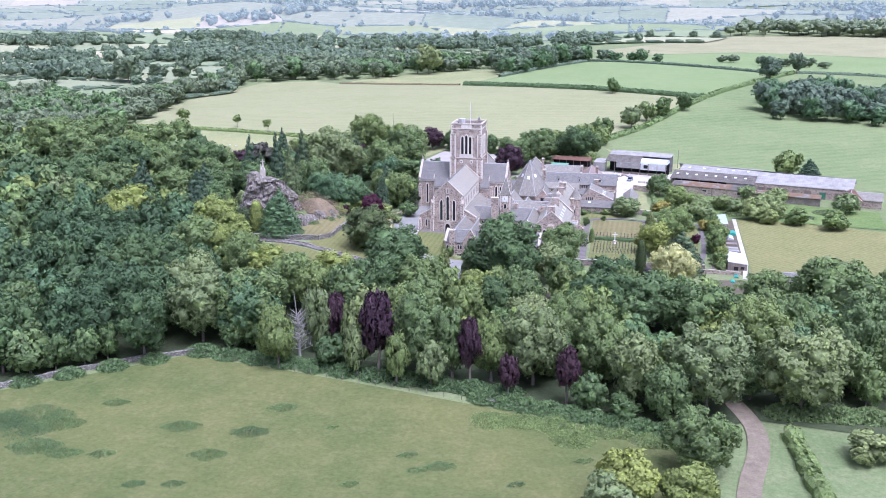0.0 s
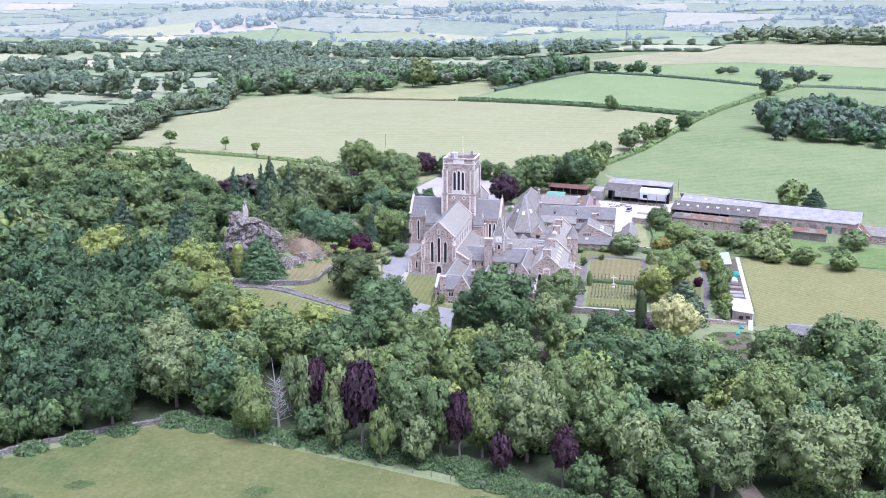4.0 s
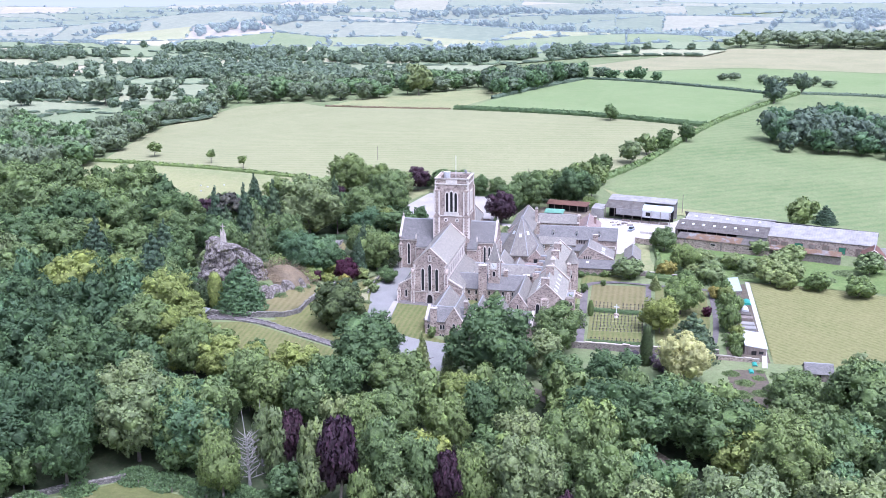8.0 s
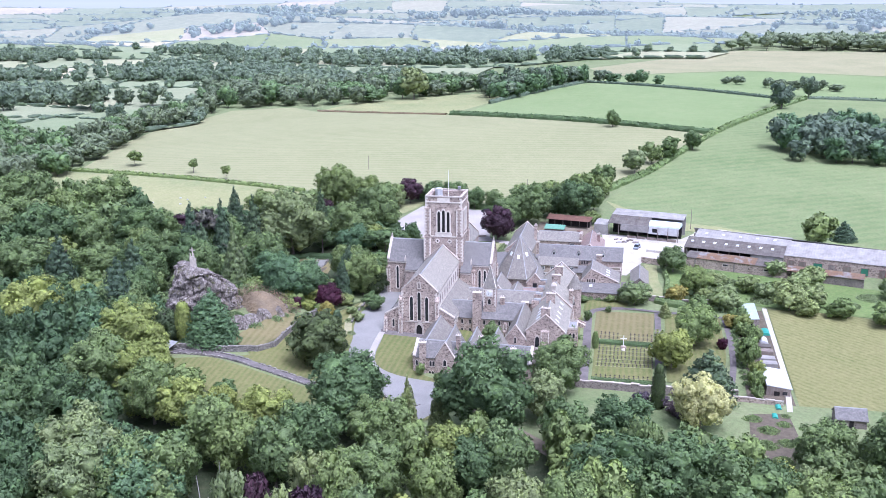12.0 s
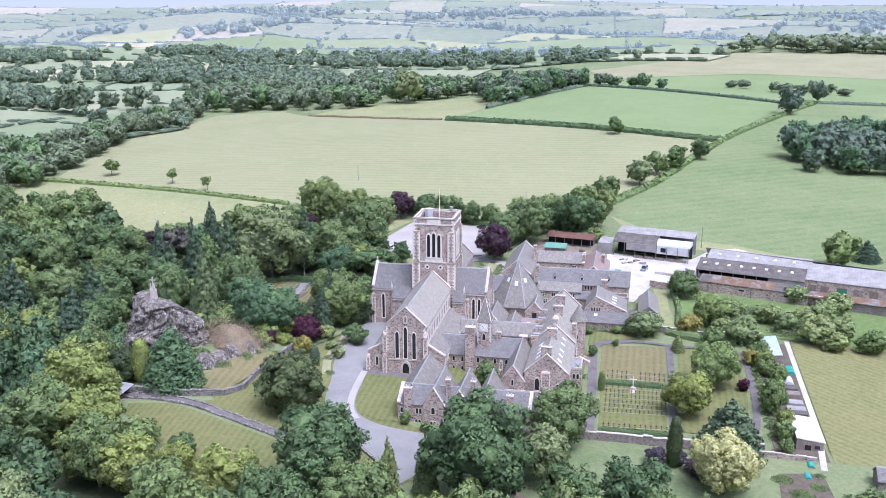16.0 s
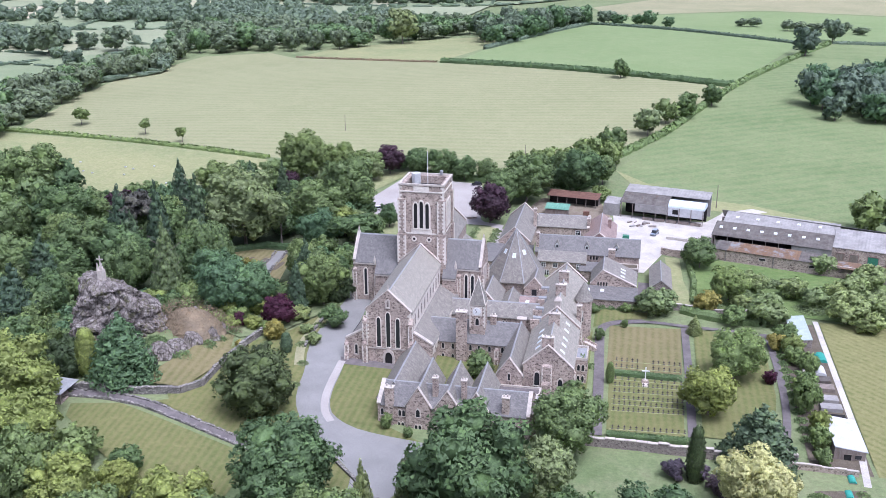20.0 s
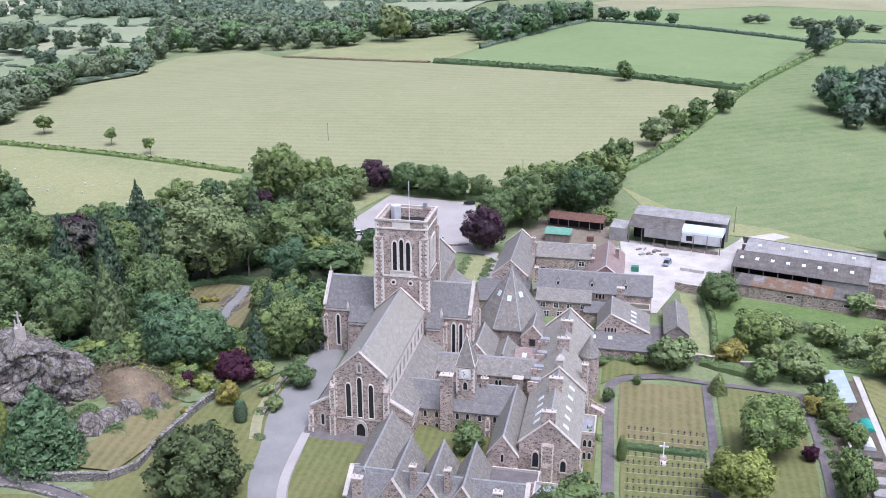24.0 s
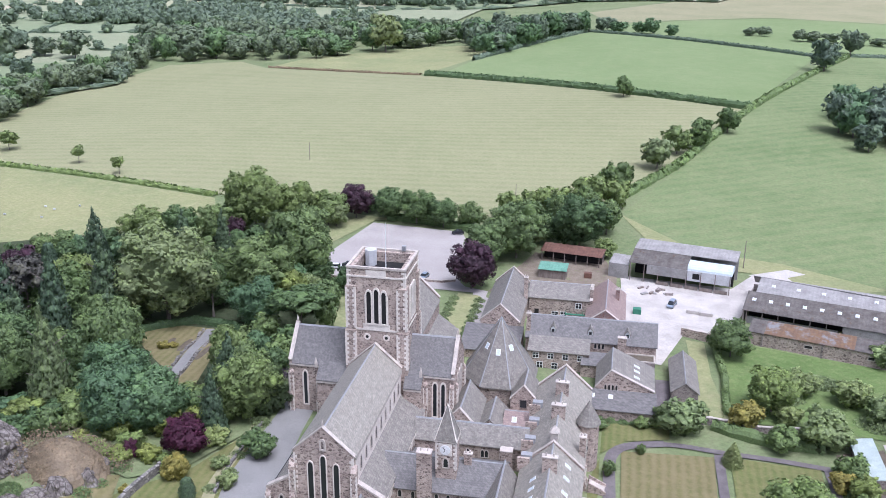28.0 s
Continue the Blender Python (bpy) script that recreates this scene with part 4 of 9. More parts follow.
def gable_walls(owner, u0, u1, v0, v1, zg, ze, zr, axis, mat, thick=0.6, parapet=(0.0, 0.0), um=None, ends=(1, 1)):
    """Side walls and gable ends; a gable with a parapet rises above the roof under a dressed coping."""
    P = (lambda u, v, z: (u, v, z)) if axis == "y" else (lambda u, v, z: (v, u, z))
    m = (u0 + u1) / 2 if um is None else um
    for lo, hi in ((u0, u0 + thick), (u1 - thick, u1)):
        bm = bmesh.new()
        a, b, c = P(lo, v0 + thick, zg), P(hi, v1 - thick, ze), None
        add_box(bm, min(a[0], b[0]), max(a[0], b[0]), min(a[1], b[1]), max(a[1], b[1]), zg, ze)
        part("wall", bm, mat, owner)
    for v, s, up, on in ((v0, 1, parapet[0], ends[0]), (v1, -1, parapet[1], ends[1])):
        if not on:
            continue
        bm = bmesh.new()
        side = up * 1.0
        ring = [P(u0, v, zg), P(u1, v, zg), P(u1, v, ze + side), P(m, v, zr + up * 1.25), P(u0, v, ze + side)]
        add_prism(bm, ring, Vector(P(0, s * thick, 0)))
        part("gable_wall", bm, mat, owner)
        if up:
            bm = bmesh.new()
            for e in (u0, u1):
                d = 0.25 if e > m else -0.25
                add_prism(bm, [P(e + d, v - s * 0.12, ze + side - 0.12), P(e + d, v - s * 0.12, ze + side + 0.1), P(m, v - s * 0.12, zr + up * 1.25 + 0.2), P(m, v - s * 0.12, zr + up * 1.25 + 0.01)], Vector(P(0, s * (thick + 0.24), 0)))
            part("coping", bm, DRESSED, owner, "pale stone coping")


def house(owner, u0, u1, v0, v1, zg, ze, zr, axis, roof, wall, parapet=(0.0, 0.0), over=0.35, um=None, ends=(1, 1), open_ends=(0.0, 0.0)):
    gable_walls(owner, u0, u1, v0, v1, zg, ze, zr, axis, wall, 0.6, parapet, um, ends)
    gap = tuple(0.6 if p else (g_ if not e else -0.25) for p, e, g_ in zip(parapet, ends, open_ends))
    gable_roof(owner, u0, u1, v0, v1, ze, zr, axis, roof, over, gap, um)


def lean_to(owner, x0, x1, y0, y1, zg, z_low, z_high, low, roof, wall, over=0.3):
    """A single-pitch roof on walls; low: the side (S, N, E, W) of the eaves."""
    z = {"S": (z_low, z_low, z_high, z_high), "N": (z_high, z_high, z_low, z_low), "E": (z_high, z_low, z_low, z_high), "W": (z_low, z_high, z_high, z_low)}[low]
    bm = bmesh.new()
    ring = [(x0, y0), (x1, y0), (x1, y1), (x0, y1)]
    add_hull(bm, [(*p, zg) for p in ring], [(*p, h) for p, h in zip(ring, z)])
    part("wall", bm, wall, owner)
    o = {"S": (0, -over, 0, 0), "N": (0, 0, 0, over), "E": (0, 0, over, 0), "W": (-over, 0, 0, 0)}[low]
    k = (z_high - z_low) / (y1 - y0 if low in "SN" else x1 - x0) * over
    zz = [h - (k if h == z_low else 0) for h in z]
    ring = [(x0 + o[0] - 0.05, y0 + o[1] - 0.05), (x1 + o[2] + 0.05, y0 + o[1] - 0.05), (x1 + o[2] + 0.05, y1 + o[3] + 0.05), (x0 + o[0] - 0.05, y1 + o[3] + 0.05)]
    bm = bmesh.new()
    add_hull(bm, [(*p, h + 0.03) for p, h in zip(ring, zz)], [(*p, h + 0.22) for p, h in zip(ring, zz)])
    part("roof_slope", bm, roof, owner)


def flat_roof(owner, x0, x1, y0, y1, zg, zt, wall, roof=None, rim=0.5):
    part("wall", box(x0, x1, y0, y1, zg, zt), wall, owner)
    part("roof_deck", box(x0 + 0.3, x1 - 0.3, y0 + 0.3, y1 - 0.3, zt, zt + 0.06), roof or LEAD, owner)
    bm = bmesh.new()
    for a in ((x0, x1, y0, y0 + 0.3), (x0, x1, y1 - 0.3, y1), (x0, x0 + 0.3, y0 + 0.3, y1 - 0.3), (x1 - 0.3, x1, y0 + 0.3, y1 - 0.3)):
        add_box(bm, *a, zt, zt + rim)
    part("parapet", bm, DRESSED, owner)


def chimney(owner, x, y, z0, z1, w=1.2, d=0.8, pots=2, mat=None):
    c = part("chimney", box(x - w / 2, x + w / 2, y - d / 2, y + d / 2, z0, z1, 0.03), mat or STONE, owner)
    part("cap", box(x - w / 2 - 0.12, x + w / 2 + 0.12, y - d / 2 - 0.12, y + d / 2 + 0.12, z1, z1 + 0.25, 0.04), DRESSED, c)
    for i in range(pots):
        px = x - w / 2 + w * (i + 0.5) / pots
        part("pot", cone_mesh(8, 0.17, 0.13, z1 + 0.25, z1 + 0.8, px, y), DRESSED, c)


def buttress(owner, x, y, w, d, z0, z1, face="S", mat=None):
    """A stepped stone buttress with sloped offsets."""
    bm = bmesh.new()
    prof = [(0.2, z0), (-d, z0), (-d, z0 + (z1 - z0) * 0.5), (-d * 0.6, z0 + (z1 - z0) * 0.58), (-d * 0.6, z1 - d * 0.9), (0.2, z1)]
    add_prism(bm, [(-w / 2, py, pz) for py, pz in prof], (w, 0, 0))
    bmesh.ops.transform(bm, matrix=pose(x, y, 0, 0, 0, FACE_TURN[face]), verts=bm.verts[:])
    b = part("buttress", bm, mat or STONE, owner)
    bm = bmesh.new()
    k, z = 0, z0 + 0.5
    while z < z1 - d - 0.4:
        dd = (d if z < z0 + (z1 - z0) * 0.5 - 0.5 else d * 0.6) + 0.03
        ww = w / 2 + 0.03
        q = 0.42 if k % 2 else 0.26
        add_box(bm, -ww, -ww + q * 0.7, -dd, -dd + q, z, z + 0.42)
        add_box(bm, ww - q * 0.7, ww, -dd, -dd + q, z, z + 0.42)
        z += 0.46
        k += 1
    bmesh.ops.transform(bm, matrix=pose(x, y, 0, 0, 0, FACE_TURN[face]), verts=bm.verts[:])
    tagged(part("corner_dressing", bm, ASHLAR, b), kind="stuff")


def quoin_strip(owner, x, y, sx, sy, z0, z1, size=0.62, step=0.5):
    """Dressed corner stones, long and short by turns; sx, sy point from the corner into the walls."""
    bm = bmesh.new()
    k, z = 0, z0
    while z < z1:
        a, b = (size, size * 0.5) if k % 2 else (size * 0.5, size)
        xs, ys = sorted((x - sx * 0.05, x + sx * a)), sorted((y - sy * 0.05, y + sy * b))
        add_box(bm, xs[0], xs[1], ys[0], ys[1], z, min(z1, z + step - 0.03))
        z += step
        k += 1
    tagged(part("corner_dressing", bm, ASHLAR, owner, "pale dressed corner stones"), kind="stuff")


def skylight(owner, m, w=0.8, l_=1.1):
    fr = adopt(new("skylight", skylight_frame), owner)
    fr.matrix_basis = m
    pn = new("pane", skylight_pane)
    pn.parent = fr


_bm = box(-0.5, 0.5, -0.7, 0.7, 0.0, 0.12, 0.02)
skylight_frame = bpy.data.meshes.new("skylight")
_bm.to_mesh(skylight_frame)
_bm.free()
skylight_frame.materials.append(WHITE_PAINT)
_bm = box(-0.4, 0.4, -0.6, 0.6, 0.122, 0.14)
skylight_pane = bpy.data.meshes.new("pane")
_bm.to_mesh(skylight_pane)
_bm.free()
skylight_pane.materials.append(PALE_BLUE_SHEET)


def on_slope(x, y, z, rise_x=0.0, rise_y=0.0):
    """A pose lying on a roof plane that rises so much per metre along x and y."""
    n = Vector((-rise_x, -rise_y, 1)).normalized()
    return Matrix.Translation((x, y, z)) @ n.to_track_quat("Z", "Y").to_matrix().to_4x4()


def dormer(owner, x, y, z, w=1.1, h=1.5, mat=None):
    """A small gabled dormer facing south."""
    d = part("dormer", box(x - w / 2, x + w / 2, y, y + 2.0, z, z + h), WHITE_PAINT, owner)
    bm = bmesh.new()
    for s in (-1, 1):
        add_prism(bm, [(x, y - 0.2, z + h + w * 0.7), (x, y - 0.2, z + h + w * 0.7 + 0.14), (x + s * (w / 2 + 0.2), y - 0.2, z + h - 0.1), (x + s * (w / 2 + 0.2), y - 0.2, z + h - 0.24)], (0, 2.6, 0))
    part("dormer_roof", bm, SLATE, d)
    bm = bmesh.new()
    add_prism(bm, [(x - w / 2, y, z + h), (x + w / 2, y, z + h), (x, y, z + h + w * 0.68)], (0, 0.1, 0))
    part("dormer_gable", bm, WHITE_PAINT, d)
    pn = part("pane", pane_mesh(w * 0.6, h * 0.75, False, GLASS), None, d)
    pn.matrix_basis = pose(x, y - 0.01, z + h * 0.15)


def pinnacle(owner, x, y, z, h=2.2, w=0.45):
    p = part("pinnacle", box(x - w / 2, x + w / 2, y - w / 2, y + w / 2, z, z + h * 0.4), DRESSED, owner)
    part("spirelet", cone_mesh(4, w * 0.75, 0, z + h * 0.4, z + h, x, y, math.pi / 4), DRESSED, p)


# ---- abbey church ----
G = 1.5
church = thing("abbey_church", -67, 362, 3, "granite abbey church, slate roofs and square central tower", "church")
house(church, -72.4, -61.8, 324, 358.8, G, 16.4, 21.2, "y", SLATE_PALE, STONE, (0.5, 0.35), 0.35, None, (1, 1))
house(church, -72.4, -61.8, 370.5, 398, G, 16.0, 21.2, "y", SLATE, STONE, (0.0, 0.5), 0.35, None, (0, 1))
for x0, x1, low in ((-77.2, -72.4, "W"), (-61.8, -57.0, "E")):
    lean_to(church, x0, x1, 325, 358, G, 7.9, 10.9, low, SLATE, STONE)
    lean_to(church, x0, x1, 373, 397, G, 8.6, 12.2, low, SLATE, STONE)
    bm = bmesh.new()
    lo, hi = (x0, x1) if low == "W" else (x1, x0)
    s = 1 if low == "W" else -1
    add_prism(bm, [(lo - s * 0.3, 324, G), (hi, 324, G), (hi, 324, 12.0), (lo - s * 0.3, 324, 8.9)], (0, 0.8, 0))
    part("aisle_front", bm, STONE, church)
    bm = bmesh.new()
    add_prism(bm, [(lo - s * 0.5, 323.85, 8.8), (lo - s * 0.5, 323.85, 9.2), (hi, 323.85, 12.3), (hi, 323.85, 11.9)], (0, 1.1, 0))
    part("coping", bm, DRESSED, church)
    part("eaves_course", box(min(lo, lo - s * 0.35), max(lo, lo - s * 0.35), 325, 358, 6.9, 7.25), DRESSED, church)
part("clerestory", box(-61.8, -61.62, 325, 357.5, 10.9, 15.7), ASHLAR, church, "pale ashlar clerestory wall")
part("clerestory", box(-72.58, -72.4, 325, 357.5, 10.9, 15.7), ASHLAR, church, "pale ashlar clerestory wall")
part("aisle_parapet", box(-57.0, -56.85, 325, 357, 5.6, 8.0), ASHLAR, church, "pale ashlar aisle wall")
part("nave_cornice", box(-61.8, -61.45, 325, 358, 15.7, 16.1), DRESSED, church)
part("nave_cornice", box(-72.75, -72.4, 325, 358, 15.7, 16.1), DRESSED, church)
part("valley_gutter", box(-77.6, -77.25, 325, 358, 7.7, 8.0), DARK, church, "dark parapet gutter")
# west front
for dx, h in ((-2.3, 7.4), (0, 8.8), (2.3, 7.4)):
    opening(church, -67.1 + dx, 324, 7.6, 0.95, h, "S", True, 0.17, 0.2, ASHLAR)
opening(church, -67.1, 324, 17.7, 0.5, 1.6, "S", True, 0.32, 0.2, None, STONE_DARK, "niche")
opening(church, -67.1, 324, 3.0, 1.8, 3.3, "S", True, 0.55, 0.3, None, DARK, "door")
opening(church, -75.0, 324, 5.2, 0.6, 2.4, "S", True, 0.25, 0.15)
part("string_course", box(-72.4, -61.8, 323.85, 324, 7.0, 7.25), DRESSED, church)
for bx in (-72.6, -61.6):
    buttress(church, bx, 324, 1.1, 1.3, G, 15.2)
buttress(church, -77.3, 324, 1.0, 1.1, G, 8.6)
pinnacle(church, -67.1, 324.3, 22.1, 1.2, 0.3)
for sx, bx in ((1, -72.4), (-1, -61.8)):
    quoin_strip(church, bx, 324, sx, 1, 9, 16.4)
for k in range(9):
    y = 328 + k * 3.4
    for face, x in (("E", -61.61), ("W", -72.59)):
        opening(church, x, y, 12.2, 0.8, 2.6, face, True, 0.2, 0.12)
    opening(church, -56.84, y, 5.6, 0.6, 2.0, "E", True, 0.2, 0.12)
    opening(church, -77.2, y, 5.0, 0.6, 2.0, "W", True, 0.2, 0.12)
    if k % 2 == 0:
        buttress(church, -77.2, y + 1.7, 0.8, 0.9, G, 7.6, "W")
# tower
T0, T1, U0, U1 = -72.9, -61.0, 359.4, 371.0
for wx0, wx1, wy0, wy1 in ((T0, T1, U0, U0 + 1.2), (T0, T1, U1 - 1.2, U1), (T0, T0 + 1.2, U0 + 1.2, U1 - 1.2), (T1 - 1.2, T1, U0 + 1.2, U1 - 1.2)):
    part("tower_wall", box(wx0, wx1, wy0, wy1, G, 37.2), STONE, church)
part("tower_deck", box(T0 + 1.2, T1 - 1.2, U0 + 1.2, U1 - 1.2, 34.9, 35.1), DARK, church)
bm = bmesh.new()
for a in ((T0 - 0.15, T1 + 0.15, U0 - 0.15, U0 + 0.4), (T0 - 0.15, T1 + 0.15, U1 - 0.4, U1 + 0.15), (T0 - 0.15, T0 + 0.4, U0 + 0.4, U1 - 0.4), (T1 - 0.4, T1 + 0.15, U0 + 0.4, U1 - 0.4)):
    add_box(bm, *a, 37.2, 37.65)
part("parapet_coping", bm, DRESSED, church, "pale stone parapet coping")
for zb in (24.0, 35.4):
    bm = bmesh.new()
    for a in ((T0 - 0.14, T1 + 0.14, U0 - 0.14, U0), (T0 - 0.14, T1 + 0.14, U1, U1 + 0.14), (T0 - 0.14, T0, U0, U1), (T1, T1 + 0.14, U0, U1)):
        add_box(bm, *a, zb, zb + 0.35)
    part("string_course", bm, ASHLAR, church)
for dx in (-1.55, 0, 1.55):
    opening(church, -66.95 + dx, U0, 25.6, 0.95, 6.9 if dx else 7.4, "S", True, 0.3, 0.26, ASHLAR, DARK, "belfry_opening")
    opening(church, T1, 365.2 + dx, 25.6, 0.95, 6.9, "E", True, 0.3, 0.26, ASHLAR, DARK, "belfry_opening")
    opening(church, T0, 365.2 + dx, 25.6, 0.95, 6.9, "W", True, 0.3, 0.26, ASHLAR, DARK, "belfry_opening")
part("belfry_sill", box(-69.7, -64.2, U0 - 0.12, U0, 24.35, 25.4), ASHLAR, church)
part("belfry_panel", box(-69.4, -64.5, U0 - 0.015, U0, 25.4, 31.6), ASHLAR, church)
part("belfry_panel", box(T1, T1 + 0.015, 362.75, 367.65, 25.0, 31.6), ASHLAR, church)
part("parapet_band", box(-69.0, -64.9, U0 - 0.1, U0, 35.75, 37.0), ASHLAR, church, "carved pale stone parapet band")
for dx in (-2.0, 2.0):
    d = part("quatrefoil", cone_mesh(8, 0.75, 0.75, 0, 0.14), ASHLAR, church)
    d.matrix_basis = pose(-66.95 + dx, U0, 22.6, 90)
    e = part("pane", cone_mesh(6, 0.36, 0.36, 0.1, 0.16), DARK, d, "", False)
for (x, sx) in ((T0, 1), (T1, -1)):
    for (y, sy) in ((U0, 1), (U1, -1)):
        quoin_strip(church, x - sx * 0.02, y - sy * 0.02, sx, sy, 15, 37.0, 0.8, 0.55)
        bm = bmesh.new()
        for z0, z1, p in ((G, 24.0, 0.55), (24.0, 33.5, 0.35)):
            xs, ys = sorted((x - sx * p, x + sx * 1.7)), sorted((y - sy * p, y + sy * 1.7))
            add_box(bm, xs[0], xs[1], ys[0], ys[1], z0, z1)
        part("clasping_buttress", bm, STONE, church)
        for z0, z1, p in ((16, 23.6, 0.55), (24.4, 33.2, 0.35)):
            quoin_strip(church, x - sx * p, y - sy * p, sx, sy, z0, z1, 0.72, 0.52)
            quoin_strip(church, x + sx * 1.7, y - sy * p, -sx, sy, z0, z1, 0.6, 0.52)
part("flag_turret", cone_mesh(8, 1.25, 1.25, 35.1, 38.4, -70.2, 367.8), PALE_SHEET, church, "pale octagonal stair turret")
part("flagpole", cone_mesh(6, 0.11, 0.07, 35.1, 44.8, -66.6, 366.0), WHITE_PAINT, church, "white flagpole")
part("vent_cowl", box(-64.2, -63.4, 369.9, 370.7, 37.65, 38.7), LEAD, church)
# transepts
for x0, x1, xin, end in ((-86.2, -72.9, -79.4, "W"), (-61.0, -51.0, -57.4, "E")):
    p = (0.6, 0.0) if end == "W" else (0.0, 0.6)
    e = (1, 0) if end == "W" else (0, 1)
    house(church, 360.0, 371.0, x0, x1, G, 15.0, 21.0, "x", SLATE_BLUE, STONE, p, 0.3, None, e)
    xi0, xi1 = (xin, -72.9) if end == "W" else (-61.0, xin)
    lean_to(church, xi0, xi1, 357.2, 360.0, G, 13.0, 15.6, "S", SLATE_BLUE, STONE)
    part("eaves_course", box(x0 if end == "W" else xin, xin if end == "W" else x1, 359.7, 360.0, 14.3, 14.65), DRESSED, church)
    part("eaves_course", box(xi0, xi1, 356.9, 357.2, 12.3, 12.65), DRESSED, church)
    mid = (x0 + xin) / 2 if end == "W" else (x1 + xin) / 2
    for dx in (-0.85, 0.85) if end == "E" else (0.0, ):
        opening(church, mid + dx, 360.0, 5.5, 0.75, 7.6, "S", True, 0.28, 0.18, ASHLAR)
    for bx in ((x0 + 0.5, xin - 0.4) if end == "W" else (x1 - 0.5, xin + 0.4)):
        buttress(church, bx, 360.0, 0.9, 1.0, G, 13.5)
    for y in (361.0, 370.0):
        buttress(church, x0 if end == "W" else x1, y, 0.9, 1.0, G, 13.5, end)
    pinnacle(church, xin, 357.3, 15.6, 2.4, 0.5)
    pinnacle(church, x0 + 0.3 if end == "W" else x1 - 0.3, 365.5, 22.0, 1.4, 0.35)
    for dy in (-2, 0, 2):
        opening(church, x0 if end == "W" else x1, 365.5 + dy, 6, 0.8, 8.0, end, True, 0.3, 0.18)

# ---- monastery ranges ----
SL = 8.0
octagon = thing("chapter_house", -44.2, 379.5, 2, "octagonal chapter house with a tall stone-slated pyramid roof", "chapter house")
part("wall", cone_mesh(8, 8.3, 8.3, 0.5, 7.4, -44.2, 379.5, math.pi / 8), STONE, octagon)
for k in range(8):
    a0, a1 = math.pi / 8 + k * math.pi / 4, math.pi / 8 + (k + 1) * math.pi / 4
    bm = bmesh.new()
    e = [(-44.2 + 8.8 * math.cos(a), 379.5 + 8.8 * math.sin(a)) for a in (a0, a1)]
    add_hull(bm, [(*e[0], 7.0), (*e[1], 7.0), (-44.2, 379.5, 20.2)], [(*e[0], 7.25), (*e[1], 7.25), (-44.2, 379.5, 20.5)])
    bmesh.ops.recalc_face_normals(bm, faces=bm.faces[:])
    part("roof_slope", bm, SLATE, octagon)
    bm = bmesh.new()
    v0, v1 = Vector((*e[0], 7.3)), Vector((-44.2, 379.5, 20.6))
    s = Vector((-math.sin(a0), math.cos(a0), 0)) * 0.14
    add_hull(bm, [v0 - s, v0 + s, v1 + s * 0.5, v1 - s * 0.5], [v0 - s + Vector((0, 0, 0.14)), v0 + s + Vector((0, 0, 0.14)), v1 + s * 0.5 + Vector((0, 0, 0.14)), v1 - s * 0.5 + Vector((0, 0, 0.14))])
    part("hip", bm, LEAD, octagon)
for k, f, u in ((5, 0.5, 0.0), (6, 0.55, 0.3), (4, 0.55, 0.2)):
    a = (k + 1) * math.pi / 4 - math.pi / 8 + math.pi / 8
    r = 8.1 * (1 - f)
    skylight(octagon, on_slope(-44.2 + r * math.cos(a), 379.5 + r * math.sin(a), 7.25 + 13.2 * f + 0.05, -1.62 * math.cos(a), -1.62 * math.sin(a)))

hall = thing("hall_range", -48, 420, 2, "stone hall with a slate roof and gable end", "hall")
house(hall, -53, -43.3, 407, 435, 0.5, 7.0, 11.4, "y", SLATE, STONE, (0.35, 0.35))
lean_to(hall, -56.5, -42, 396, 407, 0.5, 4.2, 6.2, "S", SLATE_BLUE, STONE)
opening(hall, -48.1, 407, 6.4, 0.7, 1.3, "S", False, 0.12, 0.1, WHITE_PAINT)
chimney(hall, -43.5, 424, 6, 13, 1.0, 0.9)

refectory = thing("refectory_range", -25, 405.5, 1.5, "long two-storey stone range with dormers", "building")
house(refectory, 400.5, 411.5, -40.8, -9.7, 0.3, 6.8, 10.4, "x", SLATE_BLUE, STONE, (0.0, 0.0))
for x in (-34.4, -25.4, -16.6):
    dormer(refectory, x, 402.0, 7.4)
lean_to(refectory, -39.8, -25.2, 395.6, 400.5, 0.3, 5.6, 7.2, "S", SLATE, STONE)
for k, x in enumerate((-37.8, -34.3, -30.8, -27.3)):
    sash(refectory, x, 395.6, 3.8, 1.2, 1.3)
    if k in (0, 1, 3):
        sash(refectory, x + 1.0, 395.6, 1.2, 1.3, 1.5)
for x in (-24, -23.1, -22.2):
    opening(refectory, x, 400.5, 5.2, 0.5, 1.3, "S", True, 0.12, 0.1)
chimney(refectory, -40.4, 402.2, 6, 12.2, 1.0, 1.0)
chimney(refectory, -17.8, 398.5, 1, 9.4, 2.0, 1.1, 0)
flat_roof(refectory, -16.5, -9.9, 396.5, 400.5, 0.3, 4.4, STONE_DARK, SOIL, 0.3)
for x in (-14.8, -11.6):
    opening(refectory, x, 396.5, 2.6, 1.2, 0.8, "S", False, 0.15, 0.1)

